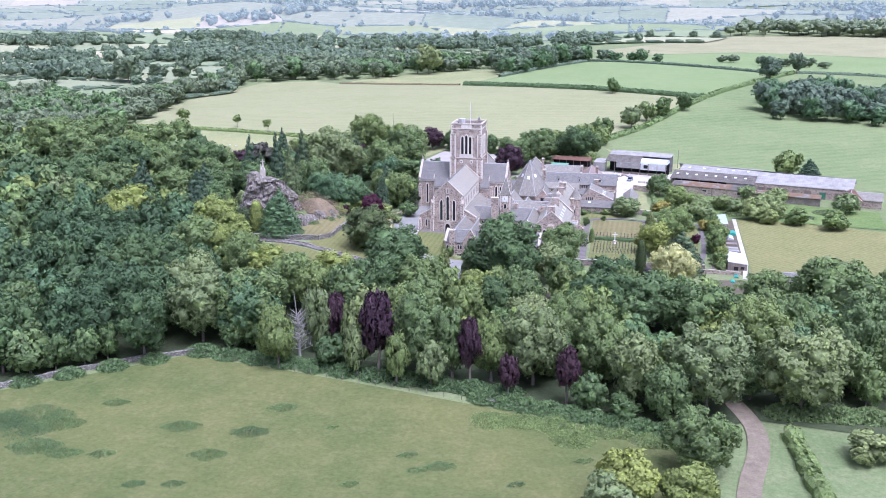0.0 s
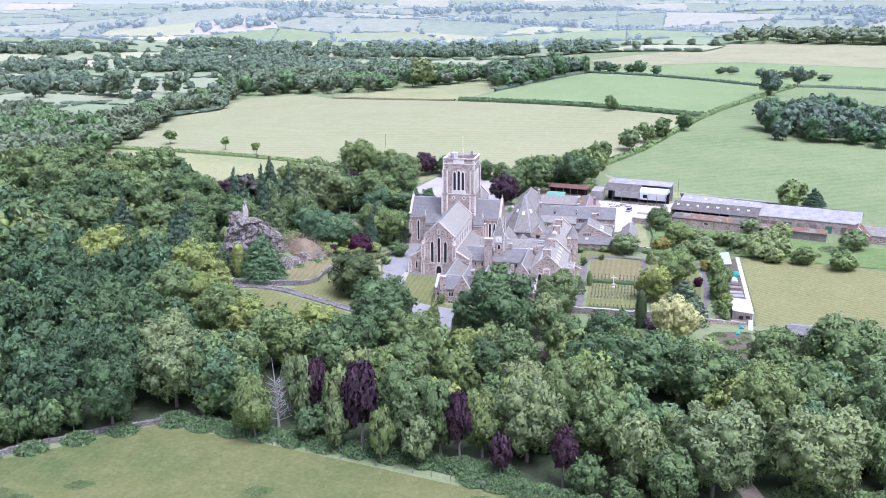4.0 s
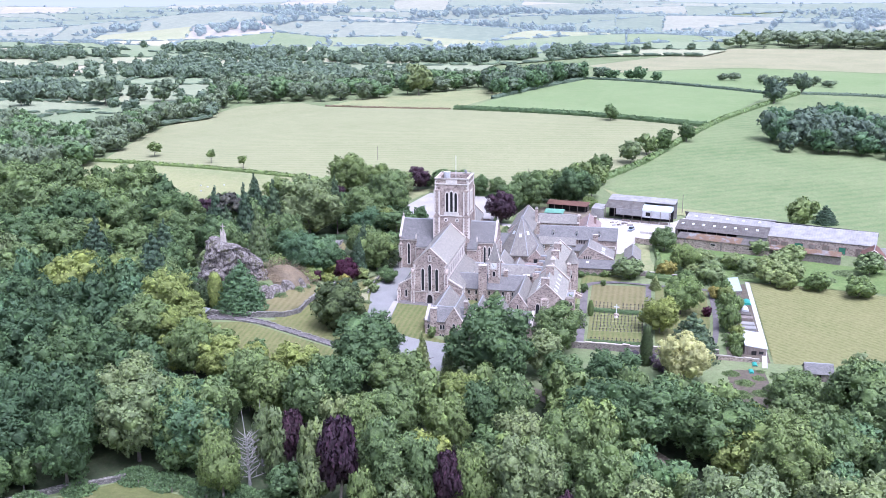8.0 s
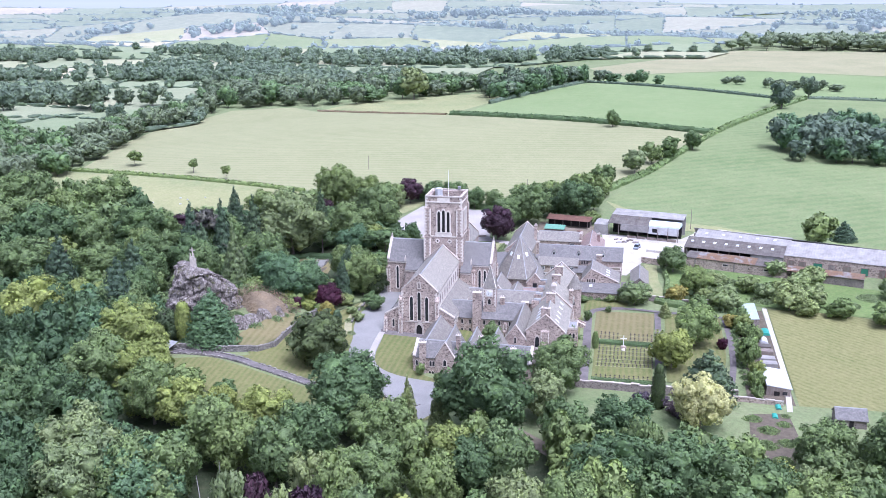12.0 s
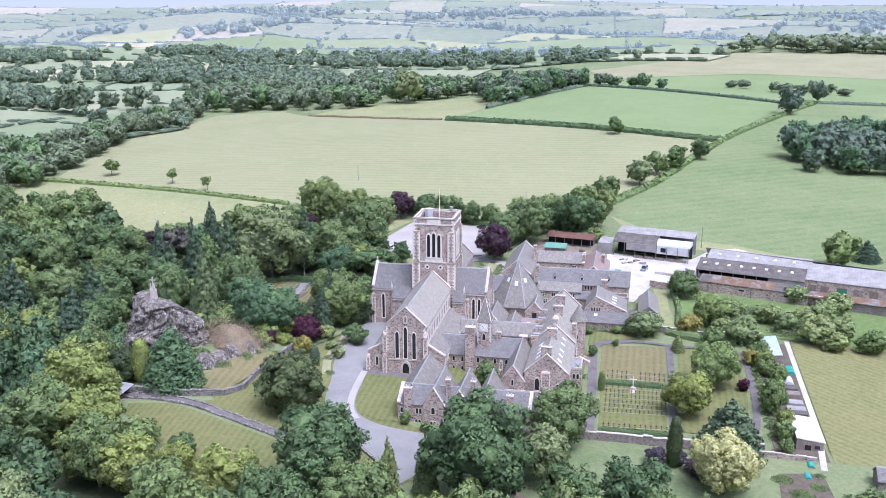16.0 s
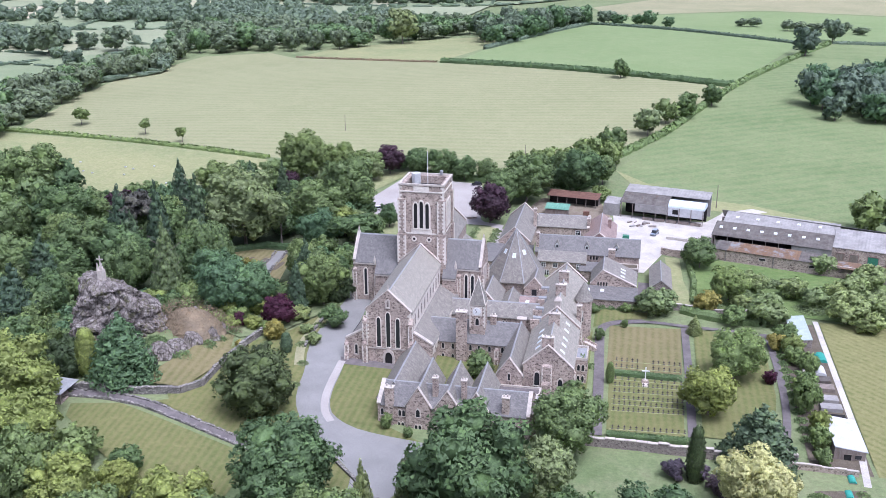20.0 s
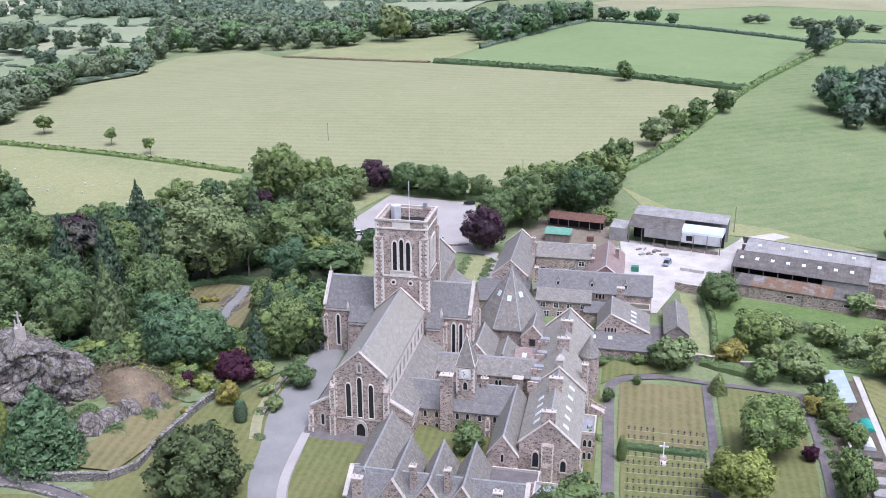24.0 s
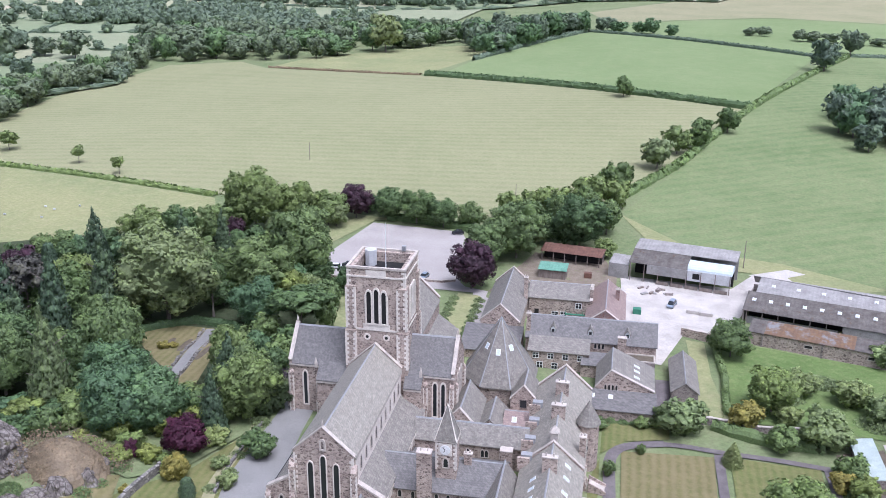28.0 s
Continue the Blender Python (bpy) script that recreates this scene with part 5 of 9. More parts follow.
stores = thing("stores_range", -34, 433, 1.5, "two-storey stone range with white windows", "building")
house(stores, 427.5, 438.5, -43, -26, 0.3, 6.2, 8.6, "x", SLATE, STONE, (0.0, 0.3))
sash(stores, -29.6, 427.5, 3.9, 1.5, 1.4)
sash(stores, -33.5, 427.5, 0.9, 1.6, 1.6)
sash(stores, -35.8, 427.5, 0.9, 1.6, 1.6)
opening(stores, -40.8, 427.5, 0.5, 1.1, 2.4, "S", False, 0.1, 0.1, WOOD, DARK, "door")
part("fire_escape", box(-33, -27, 425.6, 426.4, 2.6, 2.75), GREEN_PAINT, stores, "green metal stair landing")
for x in (-32.9, -31.4, -29.9, -28.4, -27.1):
    part("stair_post", box(x - 0.05, x + 0.05, 425.62, 425.72, 0.4, 3.8), GREEN_PAINT, stores)
chimney(stores, -26.3, 428.5, 3, 9.3, 0.9, 0.9)

red_house = thing("red_roofed_house", -22.4, 428, 1, "stone barn with a faded clay-tile roof", "barn")
house(red_house, -27.2, -17.4, 417, 440, 0.3, 4.2, 7.9, "y", TILE_RED, STONE_RED, (0.3, 0.0))
opening(red_house, -22.3, 417, 4.8, 0.5, 1.4, "S", True, 0.15, 0.1)
chimney(red_house, -19.5, 431, 5, 8.8, 1.1, 0.8, 2, STONE_RED)

kitchen = thing("kitchen_block", -17, 385, 1, "stone kitchen with catslide slate roof and four gable lancets", "building")
house(kitchen, -23.0, -10.4, 381, 393.5, 0.0, 4.6, 8.8, "y", SLATE, STONE, (0.3, 0.0), 0.3, -19.8)
for x in (-20.9, -20.1, -19.3, -18.5):
    opening(kitchen, x, 381, 4.3, 0.42, 1.5, "S", True, 0.1, 0.1, None, DARK)
lean_to(kitchen, -27.0, -9.8, 374.5, 381, 0.0, 3.0, 4.4, "S", SLATE_BLUE, STONE)
for x in (-23.6, -19.6):
    skylight(kitchen, on_slope(x, 378.6, 4.1, 0, 0.215))
for y in (384.0, 387.0, 389.5):
    skylight(kitchen, on_slope(-14.2, y, 6.55, -0.447, 0), 0.6)
part("yard_floor", box(-9.6, -6.4, 378, 396, -0.2, 0.6), PATH, kitchen)
lean_to(kitchen, -27, -20, 393.5, 397.5, 0.0, 4.0, 5.4, "S", SLATE_BLUE, STONE)

store_shed = thing("garden_store", -3.4, 394, 1, "long slate-roofed garden store", "shed")
house(store_shed, -6.3, -0.5, 385.5, 402.5, 0.0, 3.2, 5.4, "y", SLATE, STONE_DARK)

dorm = thing("west_range", -29.3, 345, 1, "long stone dormitory range with a steep slate roof and ridge chimneys", "building")
house(dorm, -34.8, -23.8, 318.5, 373, -0.5, 8.2, 13.2, "y", SLATE_PALE, STONE, (0.5, 0.4))
for k, y in enumerate((319.6, 333.2, 352.0, 361.5)):
    chimney(dorm, -29.3 - 0.2 * (k == 0), y, 11.5, 15.3, 2.6, 1.0, 2)
for y in (341.0, ):
    bm = bmesh.new()
    add_prism(bm, [(-35.0, y, 7.6), (-23.6, y, 7.6), (-23.6, y, 8.7), (-29.3, y, 13.8), (-35.0, y, 8.7)], (0, 0.5, 0))
    w = part("cross_parapet", bm, STONE, dorm)
    bm = bmesh.new()
    for e in (-35.1, -23.5):
        add_prism(bm, [(e, y - 0.1, 8.6), (e, y - 0.1, 8.8), (-29.3, y - 0.1, 13.95), (-29.3, y - 0.1, 13.75)], (0, 0.7, 0))
    part("coping", bm, DRESSED, w)
part("bellcote", box(-30.0, -28.6, 342.2, 343.4, 13.0, 14.9, 0.05), DRESSED, dorm)
part("bellcote_cap", cone_mesh(4, 1.3, 0, 14.9, 16.2, -29.3, 342.8, math.pi / 4), DRESSED, dorm)
for y in (322.5, 326.0, 329.5, 334, 338):
    skylight(dorm, on_slope(-26.4, y, 10.75, -0.909, 0))
for y in (323.5, 326.5, 329.5, 332.5):
    skylight(dorm, on_slope(-32.0, y, 10.9, 0.909, 0))
for y in (340, 346, 353, 360):
    part("roof_vent", box(-35.0, -33.0, y, y + 1.3, 8.6, 11.0), LEAD, dorm)
    part("valley_parapet", box(-35.6, -33.4, y - 0.5, y, 8.0, 10.6), STONE, dorm)
opening(dorm, -31.6, 318.5, 4.0, 1.1, 3.2, "S", True, 0.25, 0.2)
opening(dorm, -26.4, 318.5, 3.5, 1.0, 2.4, "S", True, 0.25, 0.2)
buttress(dorm, -29.4, 318.5, 2.2, 0.8, -0.5, 9.5)
for y in (325, 331, 337, 343, 349, 363, 368):
    for z in (1.6, 5.2):
        opening(dorm, -23.8, y, z, 0.8, 1.7, "E", True, 0.2, 0.12)
for y in (322, 334.5, 346.5, 358):
    buttress(dorm, -23.8, y, 0.8, 0.9, -0.5, 7.0, "E")
chimney(dorm, -24.2, 346, 6, 12.5, 1.2, 1.2, 2)
flat_roof(dorm, -23.8, -21.0, 327.5, 334.5, -0.5, 6.6, STONE, LEAD, 0.6)
for z in (1.2, 4.0):
    for x in (-22.9, -21.9):
        opening(dorm, x, 327.5, z, 0.6, 1.5, "S", True, 0.15, 0.12)
stair_turret = thing("stair_turret", -23.6, 355, 0, "round stone stair turret with a conical slate roof", "turret")
part("wall", cone_mesh(20, 2.1, 2.1, -0.5, 10.8, -23.6, 355.0), STONE, stair_turret)
part("roof_cone", cone_mesh(20, 2.45, 0, 10.7, 15.4, -23.6, 355.0), SLATE, stair_turret)
opening(stair_turret, -23.6, 352.9, 5.5, 0.4, 1.2, "S", True, 0.12, 0.12)

annex = thing("gabled_annex", -37.6, 326, 1, "stone annex with a steep slate roof", "building")
house(annex, -40.4, -34.8, 316.5, 338, -0.3, 6.4, 10.4, "y", SLATE, STONE, (0.4, 0.0))
opening(annex, -37.6, 316.5, 5.6, 0.5, 1.6, "S", True, 0.15, 0.12)
flat_roof(annex, -41, -30.4, 309.5, 316.5, 0.0, 4.0, STONE, PATH, 0.5)

cloister = thing("cloister_range", -48.5, 336, 1.5, "two-storey stone cloister range with slate roof and creeper", "building")
house(cloister, 331.6, 343.5, -59.5, -37.5, 0.3, 6.8, 10.0, "x", SLATE_BLUE, STONE, (0.0, 0.0))
for k, x in enumerate((-58, -55.6, -53.2, -48.9, -46.8, -44.3, -41.2, -39.2)):
    opening(cloister, x, 331.6, 4.9, 0.6, 1.4, "S", True, 0.16, 0.12)
    if k != 3:
        opening(cloister, x, 331.6, 1.9, 0.6, 1.6, "S", True, 0.16, 0.12)
opening(cloister, -48.9, 331.6, 1.3, 1.0, 2.4, "S", True, 0.2, 0.15, None, DARK, "door")
chimney(cloister, -51.0, 331.0, 0.5, 15.0, 2.5, 1.5, 2)
chimney(cloister, -44.2, 337, 9, 11.8, 1.4, 0.8, 2)
buttress(cloister, -42.6, 331.6, 1.0, 0.9, 0.3, 6.4)
clock_tower = thing("clock_turret", -47.7, 335.2, 8, "stone clock turret with a slate spire", "clock tower")
part("wall", box(-49.55, -45.85, 333.8, 337.2, 8.0, 15.7, 0.03), STONE, clock_tower)
sp = part("spire", cone_mesh(4, 2.75, 0, 15.9, 22.3, -47.7, 335.5, math.pi / 4), SLATE, clock_tower)
for k in range(4):
    a = math.pi / 4 + k * math.pi / 2
    bm = bmesh.new()
    p0, p1 = Vector((-47.7 + 2.8 * math.cos(a), 335.5 + 2.8 * math.sin(a), 15.9)), Vector((-47.7, 335.5, 22.4))
    s = Vector((-math.sin(a), math.cos(a), 0)) * 0.12
    add_hull(bm, [p0 - s, p0 + s, p1 + s * 0.3, p1 - s * 0.3], [p0 - s + Vector((0, 0, 0.12)), p0 + s + Vector((0, 0, 0.12)), p1 + s * 0.3 + Vector((0, 0, 0.12)), p1 - s * 0.3 + Vector((0, 0, 0.12))])
    part("hip", bm, ASHLAR, sp)
part("clock_surround", box(-49.0, -46.6, 333.68, 333.8, 12.95, 15.35, 0.02), ASHLAR, clock_tower)
dial = part("clock_face", cone_mesh(24, 0.95, 0.95, 0, 0.12), WHITE_PAINT, clock_tower, "round white clock face")
dial.matrix_basis = pose(-47.8, 333.68, 14.15, 90)
for rot, ln in ((35, 0.7), (150, 0.48)):
    pointer = part("pointer", box(-0.05, 0.05, 0, ln, 0.125, 0.15), DARK, dial, "", False)
    pointer.matrix_basis = pose(0, 0, 0, 0, 0, rot)
part("string_course", box(-49.75, -45.65, 333.6, 337.4, 15.6, 15.95), DRESSED, clock_tower)
for sx, x in ((1, -49.55), (-1, -45.85)):
    quoin_strip(clock_tower, x, 333.8, sx, 1, 10, 15.5, 0.5, 0.45)
opening(clock_tower, -47.7, 333.8, 10.6, 0.8, 1.7, "S", True, 0.24, 0.12)

garth = thing("inner_cloister_range", -42, 352, 1.5, "slate-roofed inner cloister range with arches", "building")
house(garth, 349.2, 355.0, -57, -34.8, 0.3, 6.6, 9.4, "x", SLATE, STONE, (0.0, 0.0))
opening(garth, -48.9, 349.2, 2.6, 1.6, 3.4, "S", True, 0.15, 0.12, None, DARK, "archway")
for x in (-46.3, -43.4, -42.6, -39.6, -38.8):
    opening(garth, x, 349.2, 3.9, 0.6, 1.5, "S", True, 0.15, 0.12)
chimney(garth, -38.4, 346.5, 1, 7.6, 2.2, 1.6, 0)
lean_to(garth, -57, -50.5, 343.5, 357.0, 0.3, 3.6, 4.2, "E", SLATE_BLUE, STONE)
sacristy = thing("gabled_sacristy", -51, 362, 1.5, "small stone sacristy with rose window and slate roof", "building")
house(sacristy, -52.3, -45.8, 355, 368, 0.3, 6.5, 10.2, "y", SLATE, STONE, (0.35, 0.0))
d = part("rose_window", cone_mesh(10, 0.75, 0.75, 0, 0.15), DARK, sacristy)
d.matrix_basis = pose(-49.0, 355, 6.8, 90)
house(sacristy, -45.8, -40.6, 356.5, 366, 0.3, 5.6, 8.0, "y", SLATE, STONE)
link_s = thing("small_slated_block", -37, 363, 1.5, "low slate-roofed link building", "building")
house(link_s, 358, 366.5, -40.6, -34.8, 0.3, 5.2, 7.2, "x", TILE_RED, STONE)
skylight(link_s, on_slope(-38.6, 360.2, 6.45, 0, 0.47))
house(link_s, -40.2, -34.8, 366.5, 375, 0.3, 7.4, 10.6, "y", SLATE, STONE, (0.3, 0.0))
opening(link_s, -37.5, 366.5, 6.0, 1.3, 1.7, "S", False, 0.14, 0.12, STONE_DARK)

link = thing("west_link_range", -60.5, 316, 1.5, "slate-roofed link between church and gatehouse", "building")
house(link, -64.2, -56.8, 303, 323.6, 0.5, 5.6, 9.6, "y", SLATE, STONE, (0.0, 0.0))
gate = thing("gatehouse", -46.5, 303, 1, "stone gatehouse range with three front gables and chimneys", "gatehouse")
house(gate, 298.8, 308.5, -63.0, -31.0, -0.3, 6.6, 9.6, "x", SLATE_BLUE, STONE, (0.3, 0.3))
for gx_, zr in ((-54.2, 10.8), (-48.0, 10.6), (-42.0, 10.8)):
    house(gate, gx_ - 2.6, gx_ + 2.6, 298.3, 313.5, -0.3, 6.4, zr, "y", SLATE, STONE, (0.4, 0.0))
    opening(gate, gx_, 298.3, 4.6, 0.8, 1.7, "S", True, 0.2, 0.14)
for x in (-48.7, -47.3):
    opening(gate, x, 298.3, 4.6, 0.6, 1.6, "S", True, 0.16, 0.14)
opening(gate, -48.0, 298.3, 0.9, 2.0, 2.4, "S", True, 0.35, 0.2, None, DARK, "gateway")
for x in (-62, -58.2, -57.4, -38, -34.2):
    opening(gate, x, 298.8, 4.2, 0.6, 1.4, "S", True, 0.16, 0.14)
for x in (-58.4, -57.6, -54.6, -53.8, -42.4, -41.6, -37.0):
    opening(gate, x, 298.25 if -57 < x < -39 else 298.8, 1.2, 0.6, 1.5, "S", True, 0.16, 0.14)
chimney(gate, -60.4, 298.9, -0.3, 10.6, 1.8, 1.2, 2)
chimney(gate, -51.1, 301.5, 7, 12.4, 1.1, 1.1, 2)
chimney(gate, -45.0, 301.5, 7, 12.4, 1.1, 1.1, 2)
chimney(gate, -36.0, 299.4, -0.3, 10.4, 1.5, 1.1, 2)
east_lodge = thing("porters_lodge", -28.5, 306, 0, "small stone lodge with a pyramid slate roof", "lodge")
flat_roof(east_lodge, -31, -25.0, 304, 312, -0.4, 4.6, STONE, LEAD, 0.6)
part("wall", box(-31.5, -28.5, 301.5, 304.0, -0.4, 6.2), STONE, east_lodge)
part("roof_pyramid", cone_mesh(4, 2.4, 0, 6.2, 9.0, -30, 302.7, math.pi / 4), SLATE, east_lodge)

# ---- roads, lawns, garden ground ----
sheet("drive", [(-88.5, 372), (-82, 372), (-80.5, 345), (-77.8, 326), (-76.6, 316), (-76.2, 309), (-75, 302.6), (-72.8, 298.4), (-68, 295.2), (-62, 293.8), (-50, 293), (-44, 291), (-47, 284), (-54, 274), (-60, 262), (-66, 262), (-61, 277.5), (-69.3, 285.7), (-75.9, 291.3), (-80.7, 297.8), (-83.6, 305.5), (-85, 316), (-87.7, 325), (-88.8, 335), (-88.2, 350)], TARMAC, 0.20, "pale grey tarmac drive curving round the church", "drive", 6, 1)
sheet("church_pavement", ribbon([(-78.0, 322), (-77.6, 314), (-76.9, 306), (-75.2, 299.6), (-72.5, 296)], 1.7), GRAVEL, 0.30, "pale paved strip between drive and lawn", "paving", 4)
sheet("drive_bank", ribbon([(-90.4, 352), (-90.2, 342), (-90.2, 334), (-89.8, 326), (-87.0, 317)], 2.2), GRASS_HEATH, 0.34, "dry stony bank beside the drive", "grass verge", 4)
sheet("drive_verge", [(-112, 300), (-104, 288), (-86, 283), (-78, 284), (-70, 276), (-58, 268), (-50, 276), (-46, 290), (-60, 297), (-63, 322), (-79, 323), (-84, 345), (-92, 345), (-96, 333), (-104, 322)], GRASS_LAWN, 0.17, "dry grass verge beside the drive", "grass verge", 5)
sheet("garden_rough", [(-34, 266), (60, 266), (60, 300), (36, 304), (3, 304.5), (-20, 304.5), (-34, 296)], GRASS_ROUGH, 0.17, "rough grass below the walled garden", "grass", 6)
sheet("kitchen_soil", [(23.8, 292.7), (33.4, 294.6), (34.3, 278.1), (29.8, 264.2), (22.5, 273.1)], SOIL, 0.3, "bare dug soil of the kitchen garden", "soil bed", 5)
sheet("crag_glade", [(-126, 327), (-105, 325), (-97, 333), (-91, 348), (-95, 372), (-112, 362), (-128, 345)], GRASS_ROUGH, 0.45, "rough grass between the crag and the drive", "grass", 5)
sheet("front_lawn", [(-75.9, 320.6), (-65.4, 321.3), (-62.6, 297), (-68.2, 296.8), (-72.6, 299.8), (-74.6, 303.2), (-75.7, 309)], GRASS_LAWN, 0.28, "mown lawn before the church door", "lawn", 6, 0)
sheet("church_forecourt", [(-79, 324), (-58, 324), (-58, 321.6), (-78, 320.6)], PATH, 0.26, "dark paved strip at the church door", "paving", 6)
sheet("cloister_court", [(-58, 331.5), (-40.5, 331.5), (-40.5, 309), (-57, 309)], GRASS_LAWN, 0.22, "small green court", "lawn", 6)
sheet("car_park", [(-104, 492), (-72.5, 489.5), (-66.5, 475), (-65, 445), (-63, 442), (-57, 436), (-55.5, 400), (-53.4, 400), (-53.4, 436), (-57, 444), (-64.5, 455), (-64, 441), (-100, 438), (-111, 457)][:5] + [(-56, 440), (-55.5, 400), (-53.4, 400), (-53.4, 434), (-60, 438), (-100, 438), (-111, 457)], GRAVEL, 0.22, "pale gravel car park", "car park", 6)
sheet("east_bed", [(-64, 437), (-57.5, 436), (-56.5, 405), (-61, 402), (-64, 412)], GRASS_DRY, 0.24, "dry bed of grass with shrubs", "flower bed", 6)
sheet("car_park_verge", [(-112, 470), (-104, 494), (-96, 497), (-118, 500), (-125, 470), (-116, 445), (-108, 440)], GRASS_DRY, 0.24, "dry grass beside the car park", "grass verge", 6)
sheet("north_verge", [(-98, 436), (-84, 436), (-80, 400), (-78, 375), (-90, 375), (-96, 400)], GRASS_DRY, 0.2, "dry grass slope beside the church", "grass verge", 6)
sheet("farmyard", [(-19, 462), (13, 458), (20, 470), (29, 474), (33, 462), (20, 455), (13, 436), (13, 424), (-2, 423), (-8, 404), (-11, 404), (-11, 412), (-17, 416)], CONCRETE, 0.24, "bright concrete farmyard", "yard", 6)
sheet("garden_lawn_upper", [(-16.6, 336), (-16.8, 362), (1.6, 364), (1.0, 336)], GRASS_LAWN_DRY, 0.22, "striped dry garden lawn", "lawn", 6)
sheet("garden_lawn_lower", [(-15.6, 306), (-15.9, 333), (0.8, 333), (0.6, 307)], GRASS_LAWN, 0.22, "monks' graveyard lawn", "lawn", 6)
sheet("garden_lawn_right", [(4.4, 309), (4.8, 364.5), (22, 363.5), (21.5, 331), (19, 309)], GRASS_LAWN, 0.22, "lawn under garden trees", "lawn", 6)
sheet("garden_lawn_range", [(-22.8, 318), (-22.8, 350), (-21, 358), (-20.6, 318)], GRASS_LAWN, 0.22, "narrow lawn beside the west range", "lawn", 6)
sheet("garden_lawn_north", [(-21, 360), (-21, 373), (-7, 373), (-7, 369), (-16, 366)], GRASS_LAWN, 0.22, "lawn below the kitchen wall", "lawn", 6)
sheet("garden_path_main", ribbon([(-17.6, 305), (-18.2, 330), (-18.9, 350), (-19.2, 360), (-16, 364.5), (-8, 367)], 2.4), PATH, 0.26, "dark gravel garden path", "path", 6)
sheet("garden_path_cross", ribbon([(-14, 365.5), (-6, 367.2), (3, 366), (14, 365.5), (24, 364)], 1.7), PATH, 0.27, "dark garden path", "path", 6)
sheet("garden_path_mid", ribbon([(2.6, 365), (2.6, 340), (2.2, 308)], 1.9, 0), PATH, 0.28, "dark garden path between lawns", "path", 6)
sheet("garden_path_right", ribbon([(23.4, 364), (23.8, 340), (22.5, 318), (20, 305)], 1.7), PATH, 0.26, "dark path beside the vegetable beds", "path", 6)
sheet("vegetable_beds", [(24.5, 303), (26, 370), (36, 374), (36, 300)], SOIL, 0.2, "bare soil vegetable beds", "garden bed", 6)
sheet("plot_path", ribbon([(34, 296), (36, 316), (37, 376)], 1.4, 0), CONCRETE, 0.28, "pale concrete path beside the plot", "path", 6)
sheet("plot_lawn", [(36.8, 300), (38, 376), (60, 374.5), (92, 366), (92, 302)], GRASS_PLOT, 0.22, "large mown plot with diagonal stripes", "lawn", 6)
sheet("orchard_grass", [(6.5, 380), (30, 379), (92, 370), (95, 398), (62, 408), (16, 419.5), (6.5, 418)], GRASS_LUSH, 0.19, "lush rough grass under the orchard trees", "grass", 6)
sheet("orchard_track", [(-1.5, 420), (-0.2, 383), (4, 376), (6, 381), (3.5, 400), (3, 419)], GRASS_DRY, 0.22, "dry worn strip beside the store", "grass verge", 6)
sheet("left_lawn_upper", [(-106.2, 325), (-108.4, 323.3), (-112.8, 312.5), (-117, 303), (-118.2, 298.5), (-107, 299.4), (-104.8, 308), (-104.2, 318)], GRASS_LAWN_DRY, 0.6, "dry mown bank below the crag", "lawn", 3)
sheet("left_lawn_lower", [(-128.5, 289.4), (-117.4, 290.6), (-104.7, 286.8), (-87.5, 281.6), (-83, 278), (-84, 266), (-96, 264), (-114, 275), (-127, 285)], GRASS_LAWN, 0.24, "sloping mown lawn beside the stone path", "lawn", 6)
sheet("left_lawn_yew", [(-110.6, 293.2), (-105, 296.2), (-99.8, 301.4), (-101, 314.3), (-98.6, 326), (-95, 330), (-89, 326), (-86.5, 317), (-84.6, 305), (-82, 298), (-77, 291.5), (-86.3, 285.6), (-99.1, 289.6)], GRASS_LAWN, 0.24, "lawn round the yew", "lawn", 6)
sheet("left_path", ribbon([(-131, 293.6), (-122, 293), (-112.6, 291.8), (-100, 288.1), (-86, 283.6), (-78, 282.5)], 1.7), PATH, 0.32, "dark path between low stone edgings", "path", 6)
sheet("alpine_garden", [(-141, 393), (-132, 400), (-121, 399), (-116, 390), (-111, 364.5), (-117, 364.5), (-122, 373.5), (-130.4, 381.5)], GRASS_LAWN_DRY, 0.26, "dry lawn with rock beds among the trees", "lawn", 3)
sheet("alpine_path", ribbon([(-122, 398.5), (-121, 391), (-121, 384.4), (-119.6, 376), (-119.0, 368.6)], 2.6), TARMAC, 0.36, "grey stone-edged garden path", "path", 3)
for bx, by, bl in ((-124.4, 388, 7), (-117.6, 384, 8), (-129, 389, 5)):
    sheet("rock_bed", [(bx - 0.9, by - bl / 2), (bx + 0.7, by - bl / 2 - 0.4), (bx + 1.0, by + bl / 2), (bx - 0.7, by + bl / 2 + 0.5)], SOIL, 0.34, "stony alpine bed in the dry lawn", "flower bed", 3, 1)
sheet("lane", ribbon([(20, 90), (21.5, 140), (22.5, 165), (27.5, 185), (26.5, 200), (10, 235), (-20, 262), (-48, 284)], 4.4), TRACK, 0.3, "brown earth track into the wood", "track", 6)
sheet("yard_apron", [(19, 470), (31, 477), (36, 474), (24, 466)], CONCRETE, 0.3, "pale concrete slabs behind the barn", "slab", 6)

# ---- farm ----


def local_building(name, x, y, turn, label, category):
    return thing(name, x, y, land(x, y), label, category, turn=turn)


